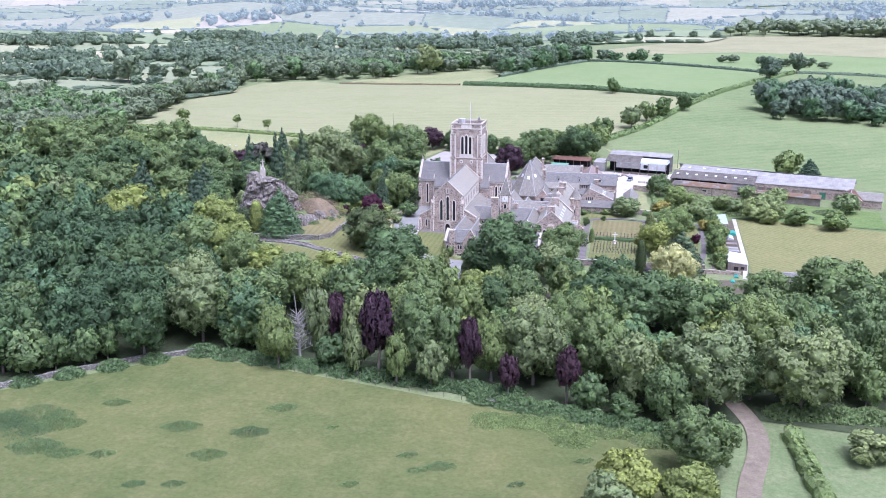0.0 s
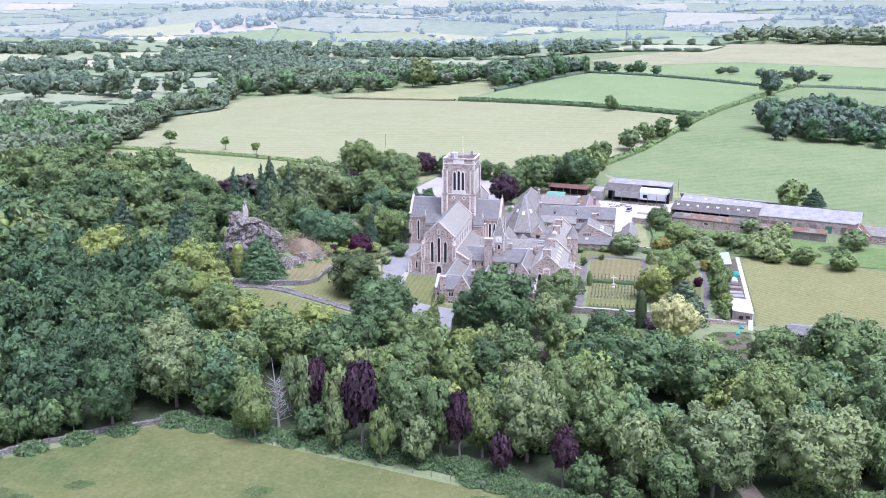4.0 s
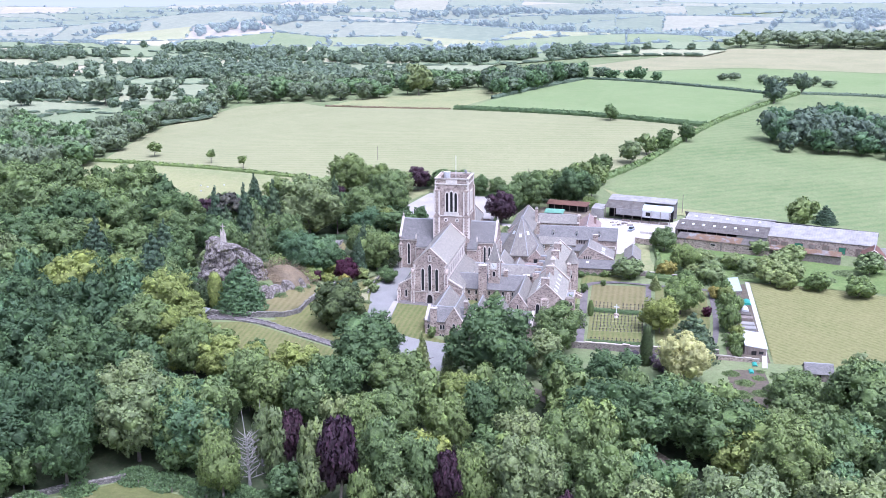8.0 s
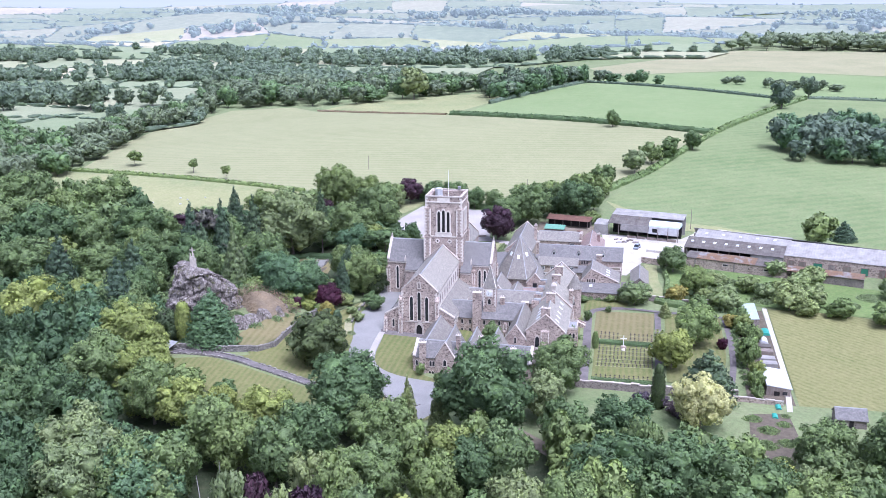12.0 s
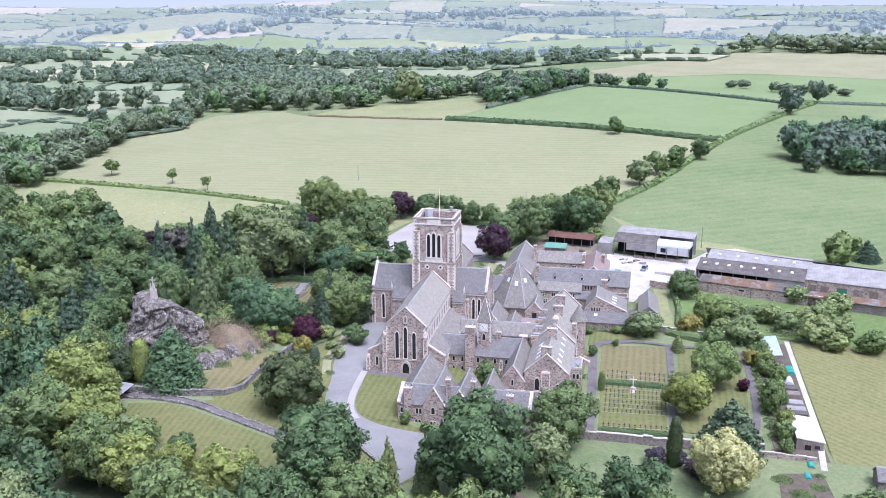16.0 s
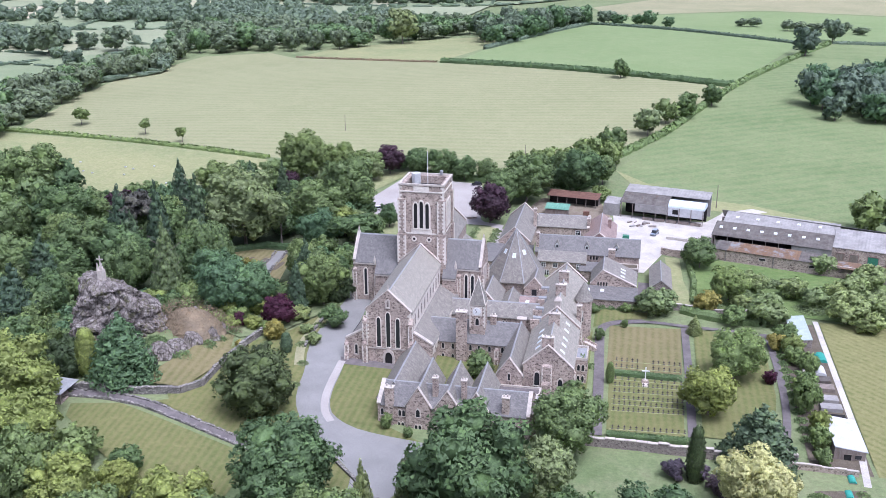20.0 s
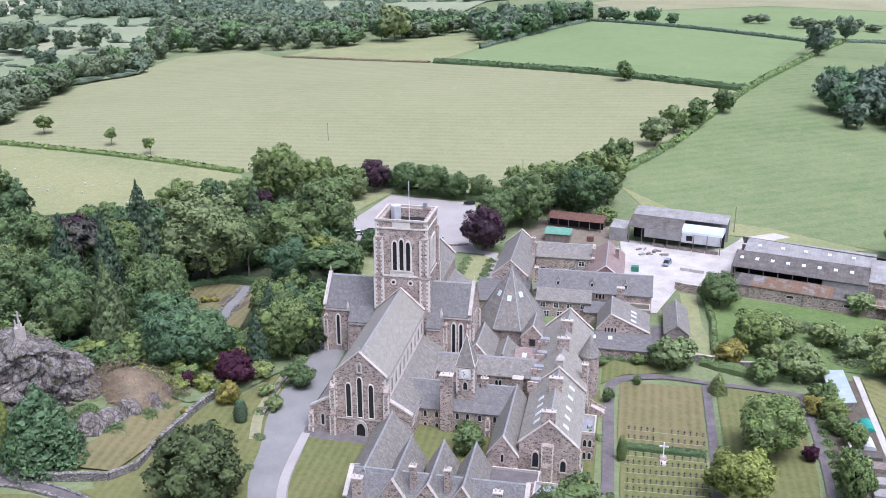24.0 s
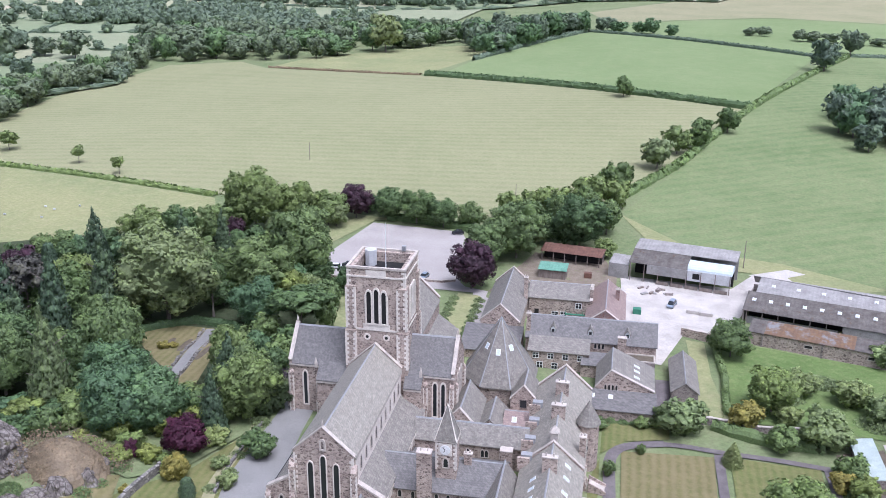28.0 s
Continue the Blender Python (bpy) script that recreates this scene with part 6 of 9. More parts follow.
def corrugation(owner, x0, x1, y0, y1, z0, z1, mat, pitch=0.9, label=""):
    """A roof slope of ribbed sheets rising from y0 to y1."""
    n = int((x1 - x0) / pitch)
    vs, fs = [], []
    for i in range(2 * n + 1):
        x = x0 + (x1 - x0) * i / (2 * n)
        d = 0.06 if i % 2 else 0.0
        vs += [(x, y0, z0 + d), (x, y1, z1 + d)]
    for i in range(2 * n):
        fs.append((2 * i, 2 * i + 2, 2 * i + 3, 2 * i + 1))
    k = len(vs)
    vs += [(v[0], v[1], v[2] - 0.12) for v in vs]
    fs += [tuple(j + k for j in f[::-1]) for f in fs]
    return part("roof_sheeting", mesh_of("roof_sheeting", vs, fs, mat), None, owner, label)


long_barn = local_building("long_barn", 14.5, 434.5, -14.5, "long open-fronted barn with grey sheet roof and rooflights", "barn")
long_barn_pose, long_barn.matrix_basis = long_barn.matrix_basis.copy(), Matrix.Identity(4)
corrugation(long_barn, -1, 36, -0.6, 8.5, 4.0, 6.2, ASBESTOS_DARK, 1.0, "dark mossy roof sheeting")
corrugation(long_barn, 1, 37, 8.5, 17.0, 6.25, 7.6, ASBESTOS, 1.0)
corrugation(long_barn, 36, 76, 1.0, 12.0, 4.6, 7.6, ASBESTOS, 1.0)
bm = bmesh.new()
add_prism(bm, [(-1, 17.0, 7.55), (76, 12.0, 7.55), (76, 20, 4.0), (-1, 22, 4.0)], (0, 0, 0.15))
part("roof_back", bm, ASBESTOS, long_barn)
for k in range(8):
    skylight(long_barn, on_slope(1.2 + k * 4.3, 4.6, 5.4, 0, 0.24))
for k in range(5):
    skylight(long_barn, on_slope(5 + k * 6.5, 12.5, 7.0, 0, 0.16))
part("back_wall", box(-0.6, 75.6, 16.0, 16.4, -1, 5.5), STONE_DARK, long_barn)
part("end_wall", box(-0.9, -0.5, 0, 16, -1, 4.2), STONE_DARK, long_barn)
# Black sheet ahead of the back wall paints in the bay's shade.
part("bay_shade_sheet", box(0, 24, 6.0, 6.3, -1, 5.2), DARK, long_barn)
part("front_panel", box(0, 23, 0.6, 0.75, -0.2, 2.0), ASBESTOS, long_barn, "pale sheet panels below the opening")
part("front_panel", box(24, 36, -0.3, 0.0, -1, 4.0), ASBESTOS, long_barn)
for k in range(7):
    part("post", box(0.0 + k * 4.0, 0.25 + k * 4.0, -0.3, -0.05, -1, 4.0), WOOD, long_barn)
part("front_wall", box(36, 76, 1.2, 1.7, -1, 4.7), STONE, long_barn)
for k, (x, w, col) in enumerate(((38.5, 2.2, WOOD), (42.5, 2.4, WOOD), (48, 3.0, GREEN_PAINT), (53, 2.2, STONE_DARK), (58, 2.4, WOOD), (64, 2.4, GREEN_PAINT), (70, 2.2, WOOD))):
    opening(long_barn, x, 1.2, 0.2, w, 2.6, "S", False, 0.2, 0.12, STONE_RED, col, "door")
long_barn.matrix_basis = long_barn_pose

yard_wall = local_building("low_byre", 13.8, 421.5, -15.5, "low stone byre with a rusty tin roof", "byre")
keep, yard_wall.matrix_basis = yard_wall.matrix_basis.copy(), Matrix.Identity(4)
part("wall", box(0, 48, 0, 0.6, -1, 3.6), STONE, yard_wall)
part("wall", box(0, 0.6, 0.6, 6, -1, 3.6), STONE, yard_wall)
corrugation(yard_wall, -0.2, 3.8, -0.3, 6.6, 3.62, 4.5, ASBESTOS_DARK)
corrugation(yard_wall, 3.8, 25, -0.3, 6.6, 3.66, 4.55, RUST, 0.9, "rust-stained tin roof")
corrugation(yard_wall, 25, 34, -0.3, 6.6, 3.62, 4.5, ASBESTOS_DARK)
part("wall", box(0.6, 34, 6.0, 6.5, -1, 4.3), STONE_DARK, yard_wall)
corrugation(yard_wall, 36, 62, -0.6, 4.4, 3.2, 3.9, RUST, 0.9, "rusty sheet roof")
part("wall", box(36, 62, 0.0, 0.5, -1, 3.1), STONE_DARK, yard_wall)
for x in (3.2, 17.5):
    part("buttress", box(x, x + 0.5, -0.4, 0.0, -1, 3.4), STONE_DARK, yard_wall)
opening(yard_wall, 14.5, 0, 1.8, 1.8, 0.7, "S", False, 0.15, 0.1, None, DARK)
opening(yard_wall, 29.0, 0, 1.8, 1.4, 0.7, "S", False, 0.15, 0.1, None, DARK)
yard_wall.matrix_basis = keep

dutch = local_building("dutch_barn", -16.3, 459.5, -13.0, "open sheet-roofed farm shed with a barrel-vaulted bay", "barn")
keep, dutch.matrix_basis = dutch.matrix_basis.copy(), Matrix.Identity(4)
corrugation(dutch, -0.5, 29.5, 6.5, 13.5, 8.0, 9.0, ASBESTOS, 1.0)
corrugation(dutch, -0.5, 16.5, -0.5, 6.5, 5.8, 7.9, ASBESTOS_DARK, 1.0)
bm = bmesh.new()
arc = [(16.6, 0.0 + 6.6 * (1 - math.cos(math.pi * k / 10)) / 2, 5.6 + 2.0 * math.sin(math.pi * k / 10)) for k in range(11)]
add_prism(bm, arc, (12.6, 0, 0))
part("barrel_roof", bm, PALE_BLUE_SHEET, dutch, "pale curved sheet roof")
part("sheet_panel", box(16.7, 29.0, -0.1, 0.1, 2.6, 5.7), PALE_SHEET, dutch, "white sheet cladding")
opening(dutch, 19.2, -0.1, 3.4, 1.8, 1.5, "S", False, 0.08, 0.05, DARK, DARK)
part("sheet_panel", box(5.0, 16.6, -0.6, -0.45, 3.0, 5.8), ASBESTOS, dutch)
part("back_wall", box(-0.4, 29.3, 13.2, 13.5, -1, 8.0), ASBESTOS, dutch)
# Added black panel for shade; the real back wall stands behind it.
part("bay_shade_panel", box(0, 29, 7.0, 7.2, -1, 5.5), DARK, dutch)
for k in range(8):
    part("post", box(k * 4.1, k * 4.1 + 0.22, -0.45, -0.25, -1, 5.7), WOOD, dutch)
part("side_sheet", box(-6.5, -0.5, 0, 0.2, -1, 4.6), ASBESTOS, dutch)
corrugation(dutch, -6.5, -0.5, 0, 6.0, 4.6, 5.6, ASBESTOS, 1.0)
for k in range(5):
    part("pen_rail", box(8 + k * 4.2, 11.6 + k * 4.2, -0.8, -0.7, 0.2, 1.2), WOOD, dutch)
dutch.matrix_basis = keep

tin_shed = local_building("rusty_shed", -43.5, 470, -10, "rust-red tin-roofed open shed", "shed")
keep, tin_shed.matrix_basis = tin_shed.matrix_basis.copy(), Matrix.Identity(4)
corrugation(tin_shed, -0.4, 19, -0.5, 5.5, 3.4, 4.3, RUST_RED, 0.9)
part("back_wall", box(0, 18.6, 5.0, 5.3, -1, 3.9), STONE_DARK, tin_shed)
for k in range(6):
    part("post", box(k * 3.6, k * 3.6 + 0.2, -0.3, -0.1, -1, 3.4), WOOD, tin_shed)
# Shade of the open shed, put in as a black panel.
part("bay_shade_panel", box(0, 18.4, 3.0, 3.2, -1, 3.3), DARK, tin_shed)
tin_shed.matrix_basis = keep
green_shed = local_building("green_roofed_shed", -43, 455, -4, "timber shed with a green roof", "shed")
keep, green_shed.matrix_basis = green_shed.matrix_basis.copy(), Matrix.Identity(4)
corrugation(green_shed, -0.3, 8.3, -0.4, 5.0, 2.9, 3.6, mottled("green_felt_roof", [(0.3, (0.12, 0.26, 0.19)), (0.7, (0.17, 0.34, 0.25))], 0.6), 0.9)
part("wall", box(0, 8, 0, 4.8, -1, 2.95), WOOD, green_shed)
green_shed.matrix_basis = keep
red_cottage = local_building("red_farm_cottage", 84.5, 403, -14, "small red-brick farm building with rusty tin roof", "building")
keep, red_cottage.matrix_basis = red_cottage.matrix_basis.copy(), Matrix.Identity(4)
house(red_cottage, -4.4, 4.4, 0, 10, -1, 3.6, 6.6, "y", RUST_RED, STONE_RED, (0.2, 0.0))
opening(red_cottage, 0, 0, 0.2, 1.8, 2.2, "S", False, 0.2, 0.1, None, WOOD, "door")
house(red_cottage, 4.6, 14.0, 2, 12, -1, 3.4, 5.6, "x", SLATE, STONE)
red_cottage.matrix_basis = keep

# ---- greenhouses and sheds beside the plot ----
gh = thing("green_roofed_potting_shed", 31.4, 366, 0, "long potting shed with pale green roof", "shed")
lean_to(gh, 29.2, 33.4, 358.5, 374, -0.6, 2.0, 2.6, "W", GREEN_ROOF, STONE_DARK)
opening(gh, 31.0, 358.5, 0.0, 1.2, 1.7, "S", False, 0.1, 0.08, WOOD, DARK, "door")
ws = thing("white_roofed_shed", 32.3, 312, 0, "white sheet-roofed garden shed", "shed")
lean_to(ws, 29.4, 35.4, 305.5, 318.5, -0.6, 2.2, 2.9, "E", PALE_SHEET, WOOD)
opening(ws, 32.0, 305.5, 0.0, 1.4, 1.5, "S", False, 0.1, 0.08, WOOD, DARK)
opening(ws, 34.0, 305.5, 0.6, 1.2, 0.9, "S", False, 0.1, 0.08, WOOD, GLASS)
sheet("shed_yard", [(-56, 440), (-44, 442), (-20, 446), (-20, 462), (-24, 474), (-46, 476), (-50, 462)], TRACK, 0.2, "bare brown ground round the farm sheds", "yard", 6)

# ---- trees by place ----
# belt along the pasture
tree(-149.4, 195.9, 19, 8.5, "dark")
tree(-137.3, 204.3, 19, 9.7, "dark")
tree(-120.9, 203.2, 19, 7.1, "dark")
tree(-111.0, 216.2, 21, 9.6, "pale")
tree(-97.0, 218.7, 21, 10.2, "mid")
bare_tree(-81.8, 210.4, 19)
bare_tree(-82.5, 219.3, 17)
tree(-78.1, 214.3, 19, 3.6, "pale", "tall", 0.04)
tree(-73.8, 216.1, 17, 3.3, "purple", "tall", 0.22)
tree(-67.6, 212.0, 18, 3.5, "pale", "tall", 0.04)
tree(-59.5, 204.4, 23, 4.3, "purple", "tall", 0.22)
tree(-50.4, 208.0, 21, 7.5, "mid")
tree(-41.5, 205.4, 19, 4.7, "mid")
tree(-36.8, 203.6, 18, 2.9, "purple", "tall", 0.22)
tree(-32.2, 206.5, 17, 4.7, "mid")
tree(-26.8, 197.2, 12, 2.6, "purple", "tall", 0.22)
tree(-22.2, 206.5, 21, 8.3, "pale")
tree(-13.5, 197.5, 15, 2.7, "purple", "tall", 0.22)
tree(-6.6, 208.8, 19, 7.4, "mid")
tree(1.0, 198.5, 18, 6.1, "pale")
tree(16.9, 199.6, 22, 10.3, "pale")
tree(37.4, 203.3, 21, 11.0, "pale")
tree(14.7, 171.8, 14, 7.8, "mid")
tree(0.7, 156.5, 11.0, 6.4, "lime")
tree(11.1, 156.4, 10.2, 5.9, "lime")
tree(-2.1, 150.9, 9.0, 5.2, "pale")
tree(53.4, 223.0, 22, 8.7, "mid")
tree(53.5, 251.9, 21, 12.1, "mid")
tree(30.1, 222.8, 19, 8.6, "mid")
tree(-54.0, 200.5, 14, 3.2, "mid", "tall", 0.1)
tree(-64.5, 203.0, 14, 2.8, "pale", "tall", 0.1)
tree(-45.5, 200.4, 13, 3.6, "pale", "tall", 0.1)
tree(-85.3, 204.6, 16, 5.0, "mid")
tree(48.2, 184.0, 6.6, 5.0, "pale", "shrub", 0.0)
tree(8.1, 193.0, 14, 5.7, "mid")
tree(27.1, 208.2, 12, 4.7, "deep")
# canopy before the abbey
tree(-38.1, 267.0, 24.0, 13.2, "deep")
tree(-23.8, 296.3, 15, 7.8, "mid")
tree(-26.0, 279.1, 13, 6.2, "pale")
tree(-18.6, 261.4, 15, 6.8, "deep")
tree(-6.1, 266.1, 14.7, 8.4, "deep")
tree(-30.1, 246.6, 16, 6.5, "mid")
tree(-9.3, 242.2, 17, 9.0, "deep")
tree(3.4, 244.1, 17.4, 10.1, "deep")
tree(16.2, 238.7, 17.0, 9.9, "deep")
tree(50.7, 257.3, 20, 10.1, "mid")
tree(31.1, 234.8, 16, 8.5, "mid")
tree(-25.6, 226.6, 16, 6.6, "pale")
tree(-42.8, 231.1, 16, 5.8, "mid")
tree(-36.6, 240.5, 15, 5.4, "deep")
tree(-70.5, 265.9, 19.1, 10.6, "deep")
tree(-60.5, 254.0, 15, 7.9, "mid")
tree(-54.8, 259.0, 17, 2.9, "pale", "fir", 0.06)
tree(-72.7, 245.5, 16, 7.8, "deep")
tree(-78.4, 236.9, 16, 6.6, "mid")
tree(-54.8, 231.8, 17, 7.2, "mid")
tree(-42.6, 245.2, 15, 6.2, "lime")
tree(-95.3, 243.1, 17, 7.9, "mid")
tree(-116.9, 256.7, 17, 7.4, "mid")
tree(-137.3, 283.9, 19.0, 10.3, "lime")
tree(-138.4, 269.0, 17.3, 9.7, "mid")
tree(-117.7, 227.2, 21, 9.6, "pale")
tree(-98.6, 217.6, 20, 9.6, "blue")
tree(-123.4, 216.0, 20, 8.0, "dark")
tree(-138.6, 216.2, 20, 7.9, "dark")
tree(-145.4, 241.2, 19, 9.4, "dark")
tree(-165.3, 253.5, 19, 10.2, "dark")
tree(-139.4, 249.9, 18, 8.8, "dark")
tree(-183.2, 284.6, 18.2, 10.4, "dark")
tree(-183.2, 306.0, 19.4, 11.0, "lime")
tree(-207.9, 316.0, 18.7, 10.6, "mid")
tree(-175.1, 321.7, 15, 8.2, "lime")
tree(-163.7, 322.2, 15, 8.1, "mid")
tree(-198.8, 345.4, 20.7, 6.7, "fir", "fir", 0.06)
tree(-172.4, 348.1, 19.5, 5.4, "fir", "fir", 0.06)
tree(-191.2, 358.1, 16, 9.1, "mid")
tree(-217.3, 352.3, 18.5, 10.5, "mid")
tree(-233.7, 351.9, 21.3, 11.9, "deep")
tree(-252.9, 387.7, 26.8, 14.4, "mid")
tree(-224.9, 376.6, 25.1, 13.6, "deep")
tree(-212.6, 385.4, 20.0, 11.1, "mid")
tree(-228.5, 428.4, 24.9, 13.0, "mid")
tree(-195.9, 397.3, 20.3, 11.2, "deep")
tree(-178.0, 376.4, 16.5, 9.3, "mid")
tree(-164.8, 386.3, 23.5, 8.2, "dusk", "pine", 0.4)
tree(-276.1, 405.5, 29.2, 15.3, "mid")
tree(-265.8, 423.9, 27.0, 14.1, "mid")
tree(-241.5, 416.2, 19.9, 10.9, "mid")
tree(22.9, 239.7, 16, 6.0, "deep")
tree(38.8, 230.5, 18, 8.4, "mid")
tree(-15.8, 226.2, 17, 6.9, "mid")
tree(-60.2, 222.7, 17, 5.7, "mid")
tree(-87.4, 238.1, 16, 6.3, "mid")
tree(-79.3, 252.0, 12, 5.8, "mid")
# crag garden and north wood
tree(-162.7, 320.9, 20.7, 7.0, "fir", "fir", 0.06)
tree(-121.9, 300.2, 15.2, 7.4, "blue", "fir", 0.06)
tree(-130.6, 300.6, 11, 3.4, "lime", "column", 0.03)
tree(-135.8, 299.4, 10, 4.9, "yew", "dome", 0.02)
tree(-88.7, 295.9, 14.8, 8.9, "yew", "dome", 0.02)
tree(-97.5, 329.0, 4.8, 2.8, "gold", "dome", 0.02)
tree(-92.0, 322.5, 5, 1.9, "fir", "column", 0.03)
tree(-98.9, 336.9, 8.3, 4.5, "red")
tree(-108.8, 332.8, 4, 2.2, "red", "shrub", 0.0)
tree(-109.6, 345.0, 13.2, 7.2, "blue")
tree(-125.0, 357.8, 14, 7.3, "blue")
tree(-92.9, 353.2, 15, 6.9, "mid")
tree(-97.1, 344.8, 14.6, 2.8, "fir", "fir", 0.06)
tree(-104.6, 372.6, 13, 5.8, "mid")
tree(-137.0, 351.5, 23.5, 4.4, "pale", "fir", 0.06)
tree(-160.7, 369.2, 17.2, 9.8, "deep")
tree(-172.1, 353.5, 16.8, 9.5, "deep")
tree(-149.3, 308.8, 14, 5.8, "mid")
tree(-190.5, 402.1, 16.2, 9.1, "mid")
tree(-126.8, 271.1, 14.3, 7.9, "lime")
tree(-150.6, 306.3, 14, 6.5, "deep")
tree(-147.6, 307.3, 5.0, 3.6, "mid", "shrub", 0.0)
tree(-104.3, 269.6, 6, 3.6, "deep", "shrub", 0.0)
tree(-115.1, 270.3, 8, 4.7, "mid", "shrub", 0.0)
tree(-120.1, 258.7, 13.4, 7.5, "lime")
tree(-108.2, 255.0, 13.7, 7.7, "lime")
tree(-87.3, 254.9, 13.9, 7.8, "lime")
tree(-102.0, 261.8, 9, 3.9, "lime")
tree(-69.9, 261.9, 17.3, 9.7, "deep")
tree(-49.3, 268.0, 14, 2.6, "pale", "fir", 0.06)
tree(-137.5, 367.5, 13, 6.0, "deep")
tree(-188.4, 383.6, 15.3, 8.7, "mid")
tree(-116.9, 342.5, 4.3, 3.1, "lime", "shrub", 0.0)
tree(-163.8, 335.2, 15, 7.3, "deep")
tree(-85.8, 339.9, 6, 3.6, "deep", "shrub", 0.0)
tree(-153.4, 360.3, 10.7, 6.0, "deep")
tree(-135.6, 402.1, 27.0, 14.5, "pale")
tree(-125.2, 407.0, 17, 4.4, "deep", "pine", 0.45)
tree(-117.2, 419.5, 19.0, 10.4, "mid")
tree(-110.4, 402.1, 14.0, 7.6, "blue")
tree(-97.4, 398.0, 14, 9.0, "deep", "pine", 0.45)
tree(-140.2, 380.6, 15.7, 8.7, "mid")
tree(-158.5, 391.0, 19.4, 10.7, "deep")
tree(-131.3, 368.0, 19.0, 6.6, "mid")
tree(-152.5, 357.0, 17.0, 8.0, "mid")
tree(-98.3, 363.5, 12.5, 6.9, "mid")
tree(-100.6, 353.9, 11, 3.1, "fir", "fir", 0.06)
tree(-188.1, 415.0, 12.6, 7.1, "purple")
tree(-184.6, 425.2, 10, 3.1, "fir", "column", 0.03)
tree(-170.5, 415.0, 12.1, 6.8, "mid")
tree(-169.8, 428.5, 14.6, 4.3, "fir", "fir", 0.06)
tree(-167.5, 450.6, 14.5, 8.0, "mid")
tree(-159.0, 456.9, 13.5, 7.5, "deep")
tree(-148.7, 461.9, 13.6, 7.5, "mid")
tree(-142.4, 462.5, 9, 4.3, "purple")
tree(-140.1, 474.9, 22.7, 12.1, "mid")
tree(-129.2, 482.5, 16.4, 8.9, "mid")
tree(-111.3, 437.9, 23.3, 12.4, "mid")
tree(-118.4, 486.2, 12.2, 6.7, "mid")
tree(-115.2, 485.2, 9.7, 5.3, "pale")
tree(-111.1, 495.4, 12.7, 7.0, "purple")
tree(-99.3, 496.8, 11.4, 6.3, "deep")
tree(-89.3, 494.7, 12.5, 6.9, "deep")
tree(-79.5, 493.0, 10.2, 5.7, "deep")
tree(-70.1, 495.4, 9.0, 5.0, "mid")
tree(-51.6, 470.0, 19.0, 10.6, "mid")
tree(-60.3, 459.8, 14.7, 8.1, "mid")
tree(-61.0, 441.2, 14.5, 8.2, "purple")
tree(-38.9, 500.8, 13, 7.2, "mid")
tree(-32.6, 482.5, 18.3, 10.0, "deep")
tree(-24.4, 477.3, 5.7, 4.2, "mid", "shrub", 0.0)
tree(-116.3, 341.6, 15.4, 8.3, "blue")
tree(-109.6, 344.8, 14.0, 7.5, "blue")
tree(-173.1, 389.9, 14, 9.1, "deep", "pine", 0.45)
tree(-89.7, 357.5, 8, 4.2, "yew", "shrub", 0.0)
tree(-147.5, 438.5, 12, 6.1, "mid")
# hedgerow trees and single trees
tree(-30.5, 526.2, 12.5, 6.3, "mid", "far", 0.12)
tree(-22.5, 543.6, 13.5, 6.8, "mid", "far", 0.12)
tree(-6.8, 579.1, 13.5, 6.6, "pale", "far", 0.12)
tree(1.9, 602.1, 12.5, 6.1, "mid", "far", 0.12)
tree(11.8, 612.4, 14.0, 6.7, "deep", "far", 0.12)
tree(26.1, 641.4, 12.5, 5.8, "deep", "far", 0.12)
tree(101.4, 835.2, 20.4, 8.9, "far", "far", 0.12)
tree(137.5, 938.0, 18.4, 8.3, "far", "far", 0.12)
tree(-204.6, 899.0, 28.8, 13.2, "pale", "far", 0.12)
tree(-286.5, 553.4, 9.0, 4.6, "mid", "far", 0.3)
tree(-241.7, 535.2, 8.0, 3.0, "mid", "far", 0.35)
tree(-217.2, 523.7, 7.4, 2.6, "mid", "far", 0.35)
tree(-23.0, 709.0, 11.6, 5.2, "deep", "far", 0.12)
tree(67.0, 457.3, 14.1, 7.1, "mid", "far", 0.12)
tree(79.0, 469.1, 8, 4.8, "fir", "fir", 0.06)
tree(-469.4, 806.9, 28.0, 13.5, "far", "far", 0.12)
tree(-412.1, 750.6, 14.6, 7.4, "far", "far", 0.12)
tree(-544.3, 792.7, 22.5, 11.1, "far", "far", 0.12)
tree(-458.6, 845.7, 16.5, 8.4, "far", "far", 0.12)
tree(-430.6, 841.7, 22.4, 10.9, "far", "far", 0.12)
# garden trees
tree(5.8, 318.8, 11.8, 6.7, "lime")
tree(12.6, 337.5, 13.1, 7.3, "hedge")
tree(14.1, 300.3, 13, 7.6, "fir", "fir", 0.06)
tree(11.4, 281.6, 14.7, 8.1, "cream")
tree(1.6, 291.8, 11.7, 2.2, "yew", "column", 0.03)
tree(-4.8, 372.0, 8.1, 6.0, "sage", "shrub", 0.0)
tree(15.3, 385.9, 10.9, 6.1, "hedge")
tree(9.1, 377.0, 6.5, 3.9, "gold", "shrub", 0.0)
tree(23.6, 373.1, 8.6, 5.7, "sage", "shrub", 0.0)
tree(18.0, 381.2, 4.9, 3.3, "sage", "shrub", 0.0)
tree(32.8, 392.0, 6.6, 4.4, "sage", "shrub", 0.0)
tree(8.8, 412.5, 9.8, 5.6, "mid")
tree(44.9, 376.6, 8.6, 5.7, "sage", "shrub", 0.0)
tree(26.5, 324.1, 10, 3.1, "hedge", "tall", 0.04)
